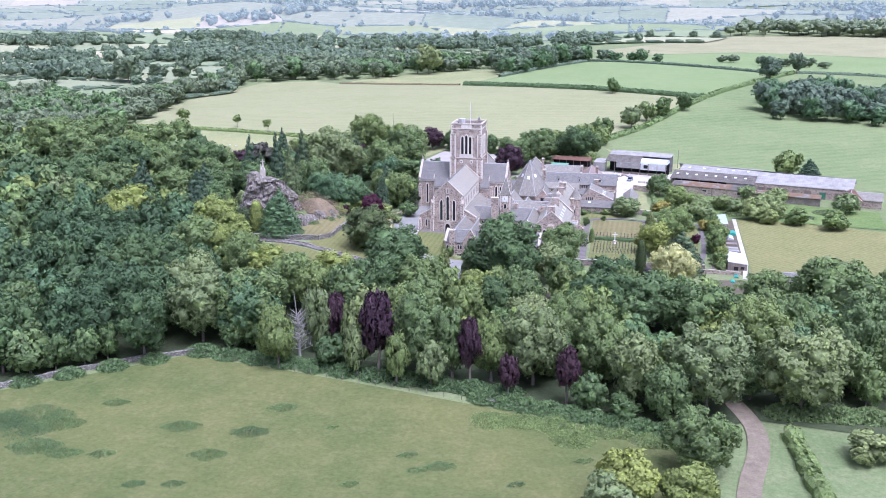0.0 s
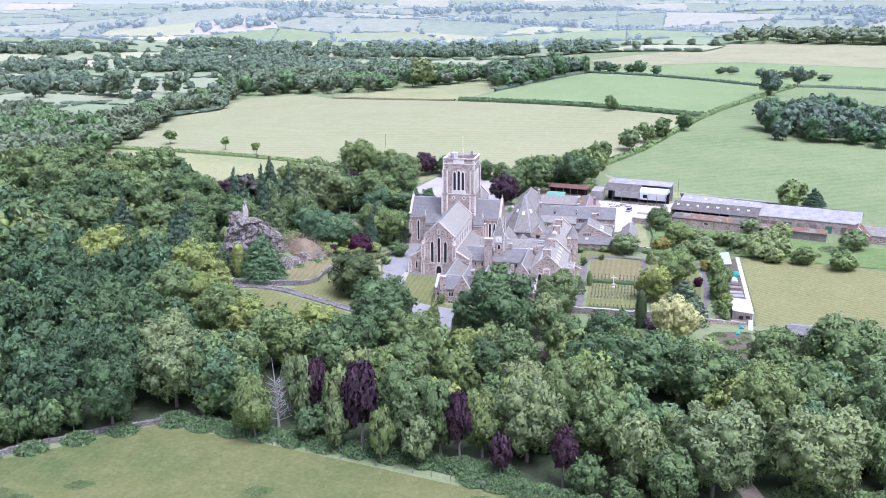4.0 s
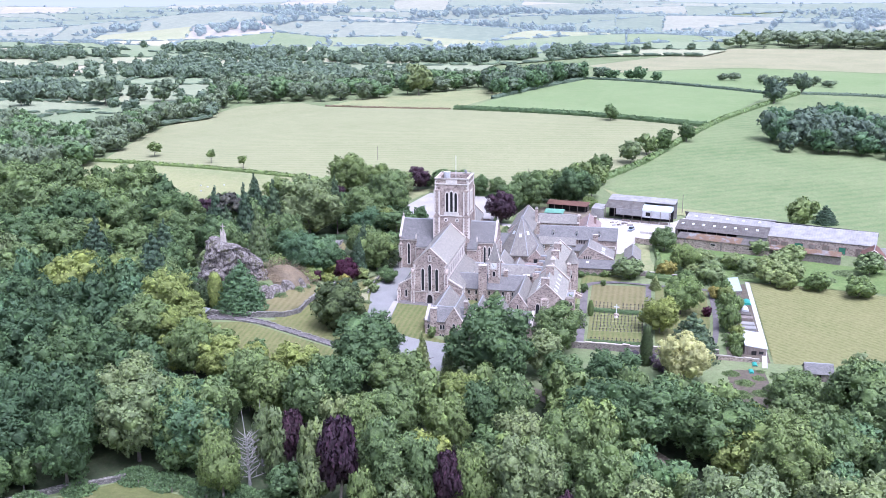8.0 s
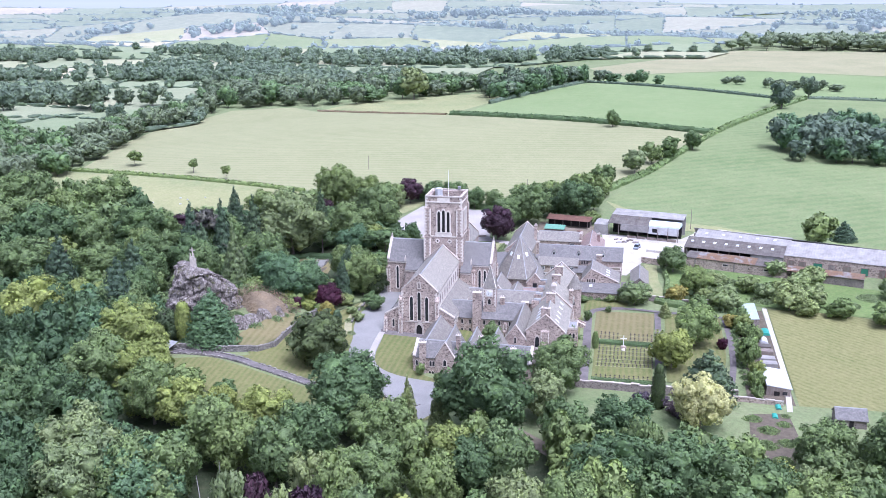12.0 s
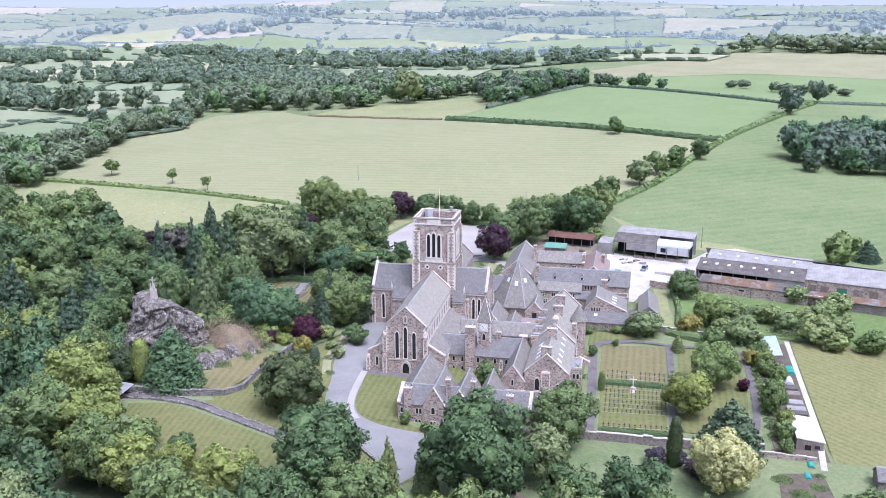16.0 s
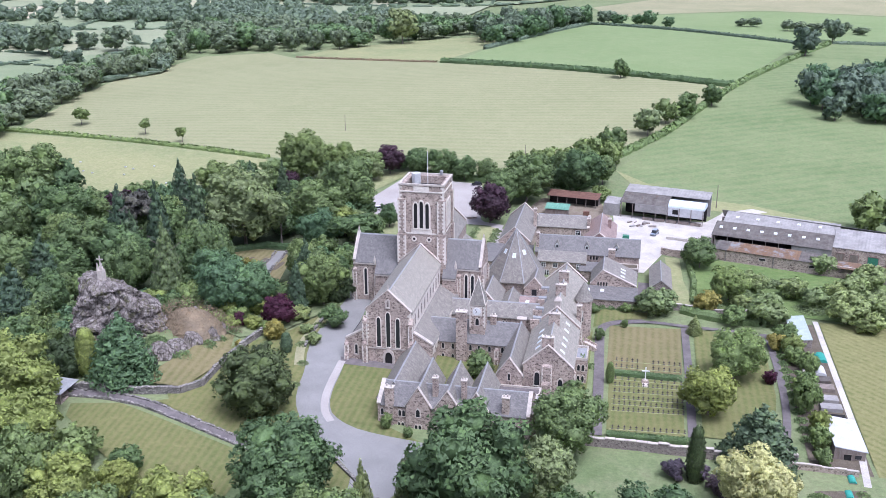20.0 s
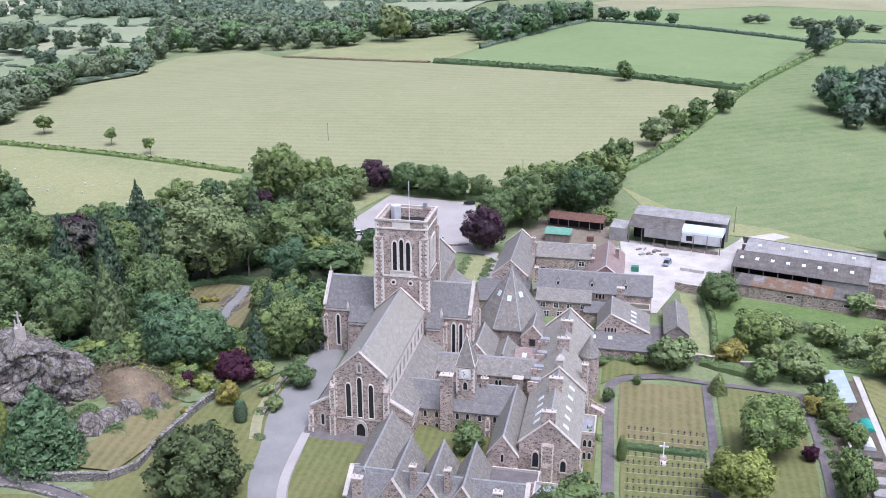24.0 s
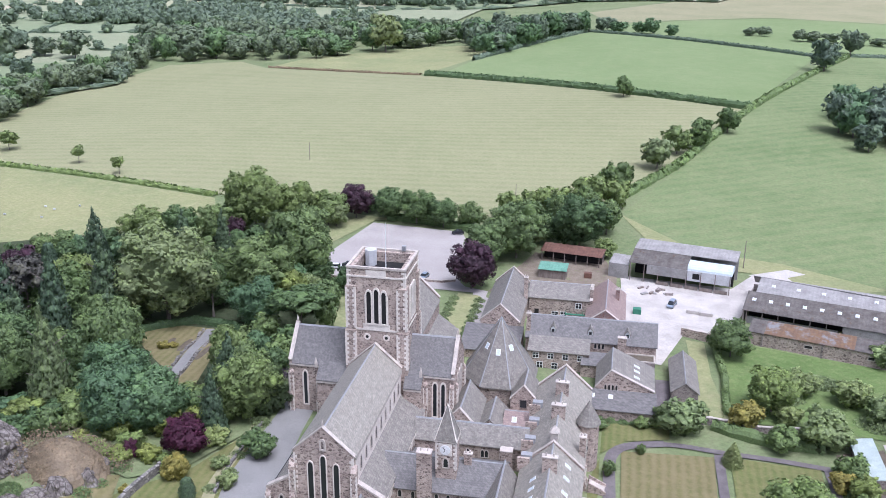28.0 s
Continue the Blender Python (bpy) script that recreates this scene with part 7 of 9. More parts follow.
tree(30.2, 343.7, 6, 2.5, "hedge", "tall", 0.04)
tree(20.6, 336.5, 3.9, 1.7, "red", "shrub", 0.0)
tree(37.9, 385.7, 6.3, 4.2, "sage", "shrub", 0.0)
tree(49.9, 395.3, 7.4, 4.9, "sage", "shrub", 0.0)
tree(56.0, 402.9, 7.5, 5.0, "sage", "shrub", 0.0)
tree(15.5, 369.6, 5.4, 3.6, "hedge", "shrub", 0.0)
tree(22.4, 395.5, 6.4, 4.3, "sage", "shrub", 0.0)
tree(4.9, 361.9, 5.2, 2.0, "pale", "fir", 0.06)
tree(-13.0, 361.8, 2.6, 1.0, "mid", "shrub", 0.0)
tree(-15.7, 329.5, 5.2, 1.3, "mid", "column", 0.03)
tree(-19.3, 352.5, 3.9, 1.5, "mid", "shrub", 0.0)
tree(-22.2, 329.5, 6.5, 1.3, "mid", "shrub", 0.0)
tree(-45.3, 324.2, 6.5, 3.8, "mid", "shrub", 0.0)
tree(-60.4, 296.5, 3.9, 1.4, "mid", "shrub", 0.0)
tree(-55.5, 294.7, 2.3, 1.2, "mid", "dome", 0.02)
tree(-21.6, 370.5, 2.6, 1.9, "mid", "shrub", 0.0)
tree(-12.5, 372.8, 2.6, 1.9, "mid", "shrub", 0.0)
tree(27.7, 362.1, 5.1, 3.4, "hedge", "shrub", 0.0)
tree(44.7, 414.0, 6.3, 4.2, "sage", "shrub", 0.0)
tree(50.2, 370.9, 6.0, 4.0, "sage", "shrub", 0.0)
tree(44.8, 391.7, 6.0, 4.0, "sage", "shrub", 0.0)
tree(72.0, 366.1, 7.8, 5.2, "hedge", "shrub", 0.0)
tree(81.4, 393.8, 8.4, 5.6, "sage", "shrub", 0.0)
tree(52.5, 382.2, 7.8, 5.2, "sage", "shrub", 0.0)
tree(60.2, 371.0, 7.2, 4.8, "hedge", "shrub", 0.0)
tree(36.9, 263.7, 13.9, 8.0, "mid")
tree(31.8, 250.2, 10, 4.4, "pale")
tree(25.0, 252.1, 9, 5.1, "lime")
tree(-116.0, 339.5, 5.7, 4.0, "lime", "shrub", 0.0)
tree(-109.4, 334.9, 4.6, 3.2, "hedge", "shrub", 0.0)
tree(-104.5, 332.7, 3.6, 2.5, "lime", "shrub", 0.0)
tree(-123.0, 344.4, 5.4, 3.8, "hedge", "shrub", 0.0)
tree(-100.0, 331.3, 3.2, 2.3, "hedge", "shrub", 0.0)
tree(-130.5, 350.7, 6.0, 4.3, "hedge", "shrub", 0.0)
tree(-95.3, 341.8, 4.0, 2.8, "sage", "shrub", 0.0)
tree(-87.4, 329.0, 2.9, 2.1, "sage", "shrub", 0.0)
tree(-91.4, 334.4, 2.7, 1.9, "sage", "shrub", 0.0)
tree(-111.5, 342.7, 3.8, 2.7, "mid", "shrub", 0.0)
tree(-158.8, 372.6, 19.5, 5.2, "fir", "fir", 0.06)
tree(-169.9, 426.9, 20.7, 4.2, "fir", "fir", 0.06)
tree(-99.9, 360.0, 15.9, 4.0, "fir", "fir", 0.06)
tree(-147.7, 437.6, 18.3, 4.0, "fir", "fir", 0.06)
tree(-140.8, 358.1, 15.9, 4.7, "blue", "fir", 0.06)
tree(-138.0, 444.1, 17.1, 3.5, "fir", "fir", 0.06)

for x, y, h_, r in ((-166.2, 379.6, 25, 5.0), (-154.9, 381.9, 26, 5.0), (-146.7, 392.2, 25.5, 5.4)):
    tree(x, y, h_, r, "fir", "fir", 0.05)
for x, y, h_, r, leaf in ((27.2, 309, 5.5, 2.4, "hedge"), (27.6, 314.5, 6.5, 2.6, "lime"), (27.0, 330, 6.2, 2.6, "hedge"), (27.8, 336, 5.0, 2.4, "mid"), (27.4, 349, 4.6, 2.6, "hedge"), (28.2, 354, 5.4, 3.0, "lime"), (24.6, 357, 4.2, 2.6, "gold"), (27.0, 303, 4.0, 2.0, "mid")):
    tree(x, y, h_, r, leaf, "shrub", 0.0, group="garden shrubs")
for x, y, h_, r, leaf in ((-119.2, 333.3, 3.4, 3.0, "lime"), (-115.5, 330.6, 3.2, 2.8, "hedge"), (-112.0, 328.0, 3.0, 2.6, "hedge"), (-109.5, 329.8, 3.4, 2.6, "lime"), (-103.6, 321.5, 1.5, 1.2, "gold"), (-96.2, 317.8, 2.0, 1.5, "lime"), (-129.1, 385.9, 2.0, 1.7, "gold"), (-126.8, 386.6, 1.6, 1.3, "gold"),
                          (-97.8, 377.1, 4.6, 3.4, "twig"), (-96.5, 382, 4.2, 3.2, "gold"), (-94.5, 371, 4.4, 3.2, "twig")):
    tree(x, y, h_, r, leaf, "shrub", 0.0, group="garden shrubs")

# ---- woods, hedges and far trees ----


def inside_ring(x, y, ring):
    hit = False
    for (x0, y0), (x1, y1) in zip(ring, ring[1:] + ring[:1]):
        if (y0 > y) != (y1 > y) and x < (x1 - x0) * (y - y0) / (y1 - y0) + x0:
            hit = not hit
    return hit


PLANTED = [(o.matrix_basis.translation.x, o.matrix_basis.translation.y) for o in scene.objects if o.get("group") == "woodland trees"]


def grove(name, ring, gap, height, radius, leaves, kind="far", seed=1, label="mixed broadleaf woodland", clear=0.74):
    """A wood past counting: trees scattered evenly over its plan, clear of those already planted, as one mesh."""
    rnd = random.Random(seed)
    xs, ys = [p[0] for p in ring], [p[1] for p in ring]
    vs, fs, ns, mats, base = [], [], [], [], 0
    kinds = list(dict.fromkeys(leaves))
    tv, tf = np.array([v.co[:] for v in TRUNKS[0].vertices]), [tuple(p.vertices) for p in TRUNKS[0].polygons]
    y, row = min(ys), 0
    while y < max(ys):
        x = min(xs) + (row % 2) * gap / 2
        while x < max(xs):
            px, py = x + rnd.uniform(-0.3, 0.3) * gap, y + rnd.uniform(-0.3, 0.3) * gap
            if inside_ring(px, py, ring) and all((px - a) ** 2 + (py - b) ** 2 > (gap * clear) ** 2 for a, b in PLANTED):
                PLANTED.append((px, py))
                h_, r = height * rnd.uniform(0.75, 1.2), radius * rnd.uniform(0.8, 1.2)
                co, tri, no = CROWN_DATA[rnd.choice(CROWNS[kind]).name]
                a = rnd.uniform(0, 6.283)
                spin = np.array(((math.cos(a), math.sin(a), 0), (-math.sin(a), math.cos(a), 0), (0, 0, 1)))
                z = land(px, py)
                vs.append(co @ spin * (r, r, h_ * 0.46) + (px, py, z + h_ * 0.54))
                ns.append(unit(no @ spin / (r, r, h_ * 0.46)))
                fs += (tri + base).tolist()
                mats += [kinds.index(rnd.choice(leaves))] * len(tri)
                base += len(co)
                vs.append(tv * (h_ * 0.8, h_ * 0.8, h_ * 0.9) + (px, py, z))
                ns.append(np.zeros_like(tv))
                fs += [tuple(i + base for i in p) for p in tf]
                mats += [len(kinds)] * len(tf)
                base += len(tv)
            x += gap
        y += gap * 0.87
        row += 1
    me = mesh_of(name, np.concatenate(vs), fs)
    me.shade_smooth()
    me.normals_split_custom_set_from_vertices(np.concatenate(ns).tolist())
    for k in kinds:
        me.materials.append(LEAF[k])
    me.materials.append(BARK)
    me.polygons.foreach_set("material_index", mats)
    return tagged(new(name, me), label, "woodland", "woods", "stuff")


MIXED = ("mid", "mid", "mid", "deep", "deep", "mid", "mid", "lime", "pale", "blue", "hedge")
grove("front_wood", [(-111, 214), (-54, 203), (-13, 194), (12, 188), (22, 205), (5, 240), (-25, 262), (-48, 252), (-70, 240), (-100, 238), (-112, 242)], 9.2, 14.0, 5.8, MIXED, "infill", seed=3)
# Left wood: shade is put in through the darker leaf colours.
grove("front_wood", [(-145, 186), (-111, 214), (-112, 242), (-128, 250), (-148, 280), (-170, 330), (-215, 320), (-230, 180)], 9.2, 15.0, 5.8, ("dark", "deep", "deep", "mid", "dark", "blue"), "infill", seed=33, label="dense broadleaf woodland with shade-darkened leaves")
grove("crag_thicket", [(-163, 300), (-144, 301), (-143, 330), (-127, 339), (-138, 354), (-163, 342)], 5.0, 5.5, 3.2, ("mid", "deep", "lime", "blue", "deep"), "far", 34, "bushy evergreen thicket round the crag")
grove("lane_wood", [(32, 204), (62, 198), (110, 190), (110, 285), (60, 284), (42, 262), (4, 255), (-30, 262), (-20, 258), (12, 240)], 9.2, 14, 5.8, MIXED, "infill", seed=4)
grove("crag_wood", [(-170, 330), (-150, 345), (-143, 380), (-144, 396), (-131, 405), (-113, 404), (-103, 374), (-96, 372), (-98, 432), (-118, 446), (-128, 470), (-140, 488), (-165, 470), (-200, 430), (-215, 320)], 8.6, 8.5, 4.8, MIXED, "infill", seed=5)
grove("north_wood", [(-215, 320), (-200, 430), (-240, 440), (-330, 470), (-360, 300), (-230, 180)], 11, 16, 6.6, MIXED + ("deep", "dark", "deep"), "far", seed=6)
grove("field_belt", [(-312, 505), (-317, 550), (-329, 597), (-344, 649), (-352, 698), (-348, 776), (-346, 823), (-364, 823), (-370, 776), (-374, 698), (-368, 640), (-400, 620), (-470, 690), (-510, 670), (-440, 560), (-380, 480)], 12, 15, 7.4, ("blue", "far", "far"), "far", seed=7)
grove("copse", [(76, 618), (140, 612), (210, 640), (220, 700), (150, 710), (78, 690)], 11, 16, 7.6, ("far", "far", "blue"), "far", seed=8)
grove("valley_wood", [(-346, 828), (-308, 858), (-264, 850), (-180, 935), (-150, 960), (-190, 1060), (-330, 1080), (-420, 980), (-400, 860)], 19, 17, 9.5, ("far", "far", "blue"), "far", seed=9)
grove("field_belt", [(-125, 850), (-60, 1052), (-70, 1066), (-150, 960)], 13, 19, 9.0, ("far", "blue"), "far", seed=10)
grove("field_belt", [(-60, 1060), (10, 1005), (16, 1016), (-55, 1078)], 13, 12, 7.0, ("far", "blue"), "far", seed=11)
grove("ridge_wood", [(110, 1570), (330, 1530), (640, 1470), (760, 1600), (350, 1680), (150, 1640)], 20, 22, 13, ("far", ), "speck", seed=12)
grove("field_belt", [(-60, 500), (-20, 530), (-26, 536), (-62, 506)], 8, 9, 4.5, ("mid", "deep"), "far", seed=13)
grove("copse", [(60, 1052), (95, 1030), (100, 1040), (70, 1062)], 12, 9, 7, ("far", ), "far", seed=14)
grove("copse", [(105, 1010), (190, 1000), (192, 1012), (110, 1022)], 12, 9, 7, ("far", ), "far", seed=15)
grove("rhododendrons", [(-126, 338), (-104, 340), (-96, 345), (-96, 372), (-104, 372), (-112, 360), (-128, 372), (-140, 360)], 5.0, 4.5, 3.2, ("mid", "deep", "lime", "blue"), "far", 16, "bushy evergreen undergrowth below the trees")
grove("roadside_wood", [(-98, 336), (-91.5, 336), (-91.5, 430), (-98, 432)], 7.0, 9, 4.2, MIXED, "infill", 17, "trees and shrubs beside the drive")
grove("car_park_trees", [(-114, 499), (-100, 497), (-84, 495), (-66, 491), (-64, 502), (-90, 506), (-116, 510)], 7.5, 8, 4.6, ("deep", "mid"), "infill", 18, "row of dark trees behind the car park")
grove("hall_trees", [(-66, 470), (-58, 462), (-50, 478), (-30, 480), (-22, 500), (-28, 528), (-48, 505), (-62, 492)], 9, 12, 5.6, ("deep", "mid", "mid"), "infill", 19, "trees behind the farm sheds")
grove("edge_wood", [(-144, 186), (-110, 212), (-54, 202.5), (-52, 207), (-108, 217), (-146, 192)], 6.0, 9, 4.2, ("dark", "deep", "deep"), "infill", 20, "leafy saplings along the wood's edge")
grove("edge_wood", [(-50, 201), (-14, 194.5), (12, 188), (14, 192), (-12, 199), (-48, 205.5)], 6.5, 8, 4.0, ("mid", "deep", "pale"), "infill", 22, "leafy saplings along the wood's edge")


def hedge(name, line, width, height, leaf="hedge", label="", card=0.5, density=5.0, trim=0.0, category="hedge"):
    """A hedge along a line: an uneven leafy bank with sprays over it."""
    rnd = np.random.default_rng(int(abs(line[0][0] * 7 + line[0][1] * 3)))
    vs, fs, base = [], [], 0
    cards_p, cards_n = [], []
    rings = []
    for (a, b) in zip(line, line[1:]):
        a, b = np.array(a, float), np.array(b, float)
        d = b - a
        ln = np.linalg.norm(d)
        d /= ln
        s = np.array([-d[1], d[0]])
        m = max(2, int(ln / max(1.2, width * 0.7)))
        for i in range(m):
            c = a + d * ln * i / m
            w, h = width / 2 * (1 + (1 - trim) * rnd.uniform(-0.3, 0.3)), height * (1 + (1 - trim) * rnd.uniform(-0.25, 0.2))
            z = land(*c)
            rings.append([(*(c + s * w * k), z + h * q) for k, q in ((-1, -0.1), (-1.0, 0.6), (-0.6, 0.95), (0.6, 0.95), (1.0, 0.6), (1, -0.1))])
        for _ in range(int(ln * density)):
            c = a + d * ln * rnd.uniform()
            t = rnd.uniform(-1.1, 1.1)
            q = height * (0.97 - 0.45 * abs(t) ** 3 * rnd.uniform(0.2, 1.9)) * rnd.uniform(0.92, 1.12)
            p = c + s * width / 2 * t
            cards_p.append((p[0], p[1], land(*p) + q))
            cards_n.append((s[0] * t + rnd.normal() * 0.4, s[1] * t + rnd.normal() * 0.4, 0.7))
    for r in rings:
        vs += r
    for i in range(len(rings) - 1):
        for k in range(5):
            fs.append((i * 6 + k, i * 6 + k + 1, (i + 1) * 6 + k + 1, (i + 1) * 6 + k))
    n = np.array(cards_n)
    n /= np.linalg.norm(n, axis=1)[:, None]
    v, f = leaf_cards(np.array(cards_p), n, card * rnd.uniform(0.6, 1.3, len(n)), rnd)
    fs += [tuple(x) for x in (f + len(vs))]
    me = mesh_of(name, np.concatenate([np.array(vs), v]), fs, LEAF[leaf])
    return tagged(new(name, me), label or "clipped green field hedge", category, "hedges")


hedge("field_hedge", [(-147, 779), (-100, 757), (-55, 736), (-5, 711), (41, 690)], 4.0, 3.0, "deep", "thick green hedge between two fields", 1.1, 5)
hedge("field_hedge", [(-24, 532), (0, 580), (22, 640), (41, 690), (75, 775), (108, 860), (132, 918)], 3.4, 2.6, "hedge", "tall field hedge with small trees", 1.0, 5)
hedge("field_hedge", [(-320, 540), (-271, 528), (-220, 517), (-168, 506)], 2.2, 1.6, "hedge", "low field hedge with a fence", 0.8, 4)
hedge("field_hedge", [(-268, 818), (-205, 797), (-150, 779)], 1.6, 1.2, "heath", "rough grassy field bank", 0.7, 3)
hedge("field_hedge", [(-128, 848), (-95, 948), (-60, 1050)], 3.0, 3.0, "far", "dark hedge under a row of trees", 1.0, 4)
hedge("field_hedge", [(135, 922), (190, 935), (300, 925), (420, 960)], 3.0, 2.2, "far", "distant green field hedge", 1.0, 3)
hedge("field_hedge", [(-60, 1052), (20, 985), (108, 908)], 2.5, 2.2, "far", "distant green field hedge", 1.0, 3)
hedge("garden_hedge", [(-15.5, 334.2), (0.9, 334.4)], 1.3, 1.3, "deep", "clipped dark hedge across the graveyard", 0.22, 40, 0.7)
hedge("garden_hedge", [(-15.5, 305.4), (2, 306)], 1.3, 1.3, "deep", "clipped dark hedge below the graveyard", 0.22, 40, 0.7)
hedge("garden_hedge", [(-21.2, 336), (-19.6, 336)], 1.2, 1.2, "deep", "short clipped dark hedge", 0.22, 40, 0.7)
hedge("garden_hedge", [(5.2, 419), (6.5, 400), (5.5, 381)], 1.6, 1.5, "mid", "leafy hedge beside the orchard", 0.3, 25)
hedge("garden_hedge", [(-142.5, 391.6), (-136, 397.5), (-128, 402.2), (-117, 400.6), (-112, 397)], 1.6, 2.0, "deep", "clipped hedge round the rock garden", 0.25, 30, 0.6)
hedge("garden_hedge", [(2, 376), (12, 372), (24, 371)], 2.6, 2.0, "mid", "shrubby green garden border", 0.35, 22)
hedge("lane_hedge", [(38, 150), (36, 170), (34, 192)], 3.5, 2.6, "mid", "overgrown hedge beside the track", 0.5, 16)
hedge("lane_hedge", [(-100, 497), (-88, 496), (-72, 493), (-62, 488)], 2.5, 2.2, "deep", "shrubs behind the car park", 0.5, 12)
hedge("garden_hedge", [(-105, 436), (-92, 437)], 1.6, 1.6, "mid", "low hedge by the car park", 0.3, 25)

# hedgerows and copses of the distance, past counting
rng = random.Random(21)
far_store = {"distant_trees": [[], [], 0], "backdrop_trees": [[], [], 0]}
SPECKS = {}
for key in ("speck", "mote"):
    for me in CROWNS[key]:
        co = np.empty(len(me.vertices) * 3)
        me.vertices.foreach_get("co", co)
        SPECKS.setdefault(key, []).append((co.reshape(-1, 3), [tuple(p.vertices) for p in me.polygons]))


def far_tree(x, y, r, h_, along=None):
    """One distant tree, or a length of hedge stretched along a direction."""
    near = y < 1600
    co, fs = rng.choice(SPECKS["speck" if near and along is None else "mote"])
    a = rng.uniform(0, 6.283) if along is None else math.atan2(along.y, along.x)
    q = co * (r, r if along is None else min(r, 1.6 + y * 0.0006), h_ * 0.55)
    q = q @ np.array(((math.cos(a), math.sin(a), 0), (-math.sin(a), math.cos(a), 0), (0, 0, 1)))
    vs, faces, base = far_store["distant_trees" if near else "backdrop_trees"]
    vs.append(q + (x, y, land(x, y) + h_ * 0.48))
    faces += [tuple(k + base for k in f) for f in fs]
    far_store["distant_trees" if near else "backdrop_trees"][2] += len(co)


for (a, b) in far_lines:
    if rng.random() < 0.1:
        continue
    a, b = Vector(a), Vector(b)
    d = (b - a).normalized()
    dist = (a.y + b.y) / 2
    step = 12 + dist * 0.012
    n_ = max(2, int((b - a).length / step))
    big = rng.random()
    for i in range(n_):
        p = a.lerp(b, (i + 0.5) / n_)
        if rng.random() > 0.06:
            far_tree(p.x, p.y, step * 0.62, rng.uniform(3.0, 5.5) * (1 + 0.4 * (dist > 1300)), d)
        if rng.random() < (0.5 if big > 0.55 else 0.16):
            r = rng.uniform(4, 7.5)
            far_tree(p.x, p.y, r, r * rng.uniform(1.7, 2.2))
copses = [(-948, 1410, 150, 60), (-570, 1130, 100, 50), (-537, 1250, 170, 70), (-403, 1120, 130, 60), (-290, 1010, 100, 50), (-500, 1440, 200, 60), (-700, 1560, 180, 50), (-385, 1480, 170, 50), (-330, 1590, 220, 40), (-180, 1500, 170, 40),
          (-1150, 2010, 100, 40), (-850, 1950, 130, 45), (-775, 2010, 90, 40), (-1270, 3100, 330, 110), (-1100, 2990, 260, 80), (-590, 2560, 300, 70), (-280, 1620, 160, 45), (-380, 2800, 380, 80), (-160, 2050, 260, 55),
          (-730, 1085, 70, 35), (-600, 870, 60, 35), (-540, 850, 60, 28), (150, 2150, 300, 70), (600, 2300, 300, 80), (-100, 2900, 420, 90), (700, 3100, 420, 100)]
for cx, cy, sx, sy in copses:
    k = int(sx * sy / (75 + max(0, cy - 900) * 0.16))
    for _ in range(k):
        x, y = cx + sx * rng.gauss(0, 0.45), cy + sy * rng.gauss(0, 0.45)
        r = rng.uniform(6, 10) * (1 + cy * 0.00012)
        far_tree(x, y, r, r * rng.uniform(1.6, 2.1))
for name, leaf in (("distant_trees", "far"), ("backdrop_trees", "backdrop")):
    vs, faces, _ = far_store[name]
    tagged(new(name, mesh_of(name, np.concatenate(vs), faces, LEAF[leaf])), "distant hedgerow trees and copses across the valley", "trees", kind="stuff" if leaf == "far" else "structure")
# pale sky behind the last hills
arc = [(-3600 + 7200 * k / 40, 4700 - 900 * ((k - 20) / 20) ** 2) for k in range(41)]
vs = [(x, y, z) for x, y in arc for z in (-150, 900)]
SKY_HAZE, _n, _l, _b = shader("pale_overcast_sky", 1.0, 0, 0)
_b.inputs["Base Color"].default_value = (0, 0, 0, 1)
_b.inputs["Emission Color"].default_value, _b.inputs["Emission Strength"].default_value = (0.80, 0.84, 0.88, 1), 0.62
backdrop = tagged(new("backdrop", mesh_of("backdrop", vs, [(2 * k, 2 * k + 2, 2 * k + 3, 2 * k + 1) for k in range(40)], SKY_HAZE)), "pale overcast sky above the horizon", "sky", kind="structure")

# ---- crag, walls and garden things ----


def crag(name, cx, cy, sx, sy, z0, h, seed, mat, label, steep=0.5, rough=1.0, segs=44, rings=22):
    """A craggy outcrop: a dome broken into blocks and ledges."""
    noise.seed_set(seed)
    vs, fs = [], []
    for j in range(rings + 1):
        t = j / rings
        for i in range(segs):
            a = 2 * math.pi * i / segs
            r = (1 - t) ** steep if t < 1 else 0.0
            x, y, z = r * math.cos(a), r * math.sin(a), t
            p = Vector((x * sx * 0.16, y * sy * 0.16, z * h * 0.24 + seed))
            d, _ = noise.voronoi(p * 1.5)
            e, _ = noise.voronoi(p * 4.1)
            crack = min(d[1] - d[0], 0.3) / 0.3 - 0.6
            chip = min(e[1] - e[0], 0.3) / 0.3 - 0.6
            n = noise.fractal(p * 1.1, 1.0, 2.0, 4) * 0.2 + crack * 0.15 + chip * 0.06
            k = 1 + n * rough
            zz = z * (1 + noise.noise(p * 0.7) * 0.3 * rough)
            zz = round(zz * 13 + x * 1.5) / 13 * 0.25 + zz * 0.75 - x * 0.029
            vs.append((cx + sx * x * k, cy + sy * y * k, z0 + h * zz))
    for j in range(rings):
        for i in range(segs):
            fs.append((j * segs + i, j * segs + (i + 1) % segs, (j + 1) * segs + (i + 1) % segs, (j + 1) * segs + i))
    noise.seed_set(1)
    return solo(name, mesh_of(name, vs, fs), mat, label, "rock")


def topped(rock, z0, top):
    """Bring a rock's highest point to the given level."""
    k = (top - z0) / (max(v.co.z for v in rock.data.vertices) - z0)
    for v in rock.data.vertices:
        v.co.z = z0 + (v.co.z - z0) * k
    return rock


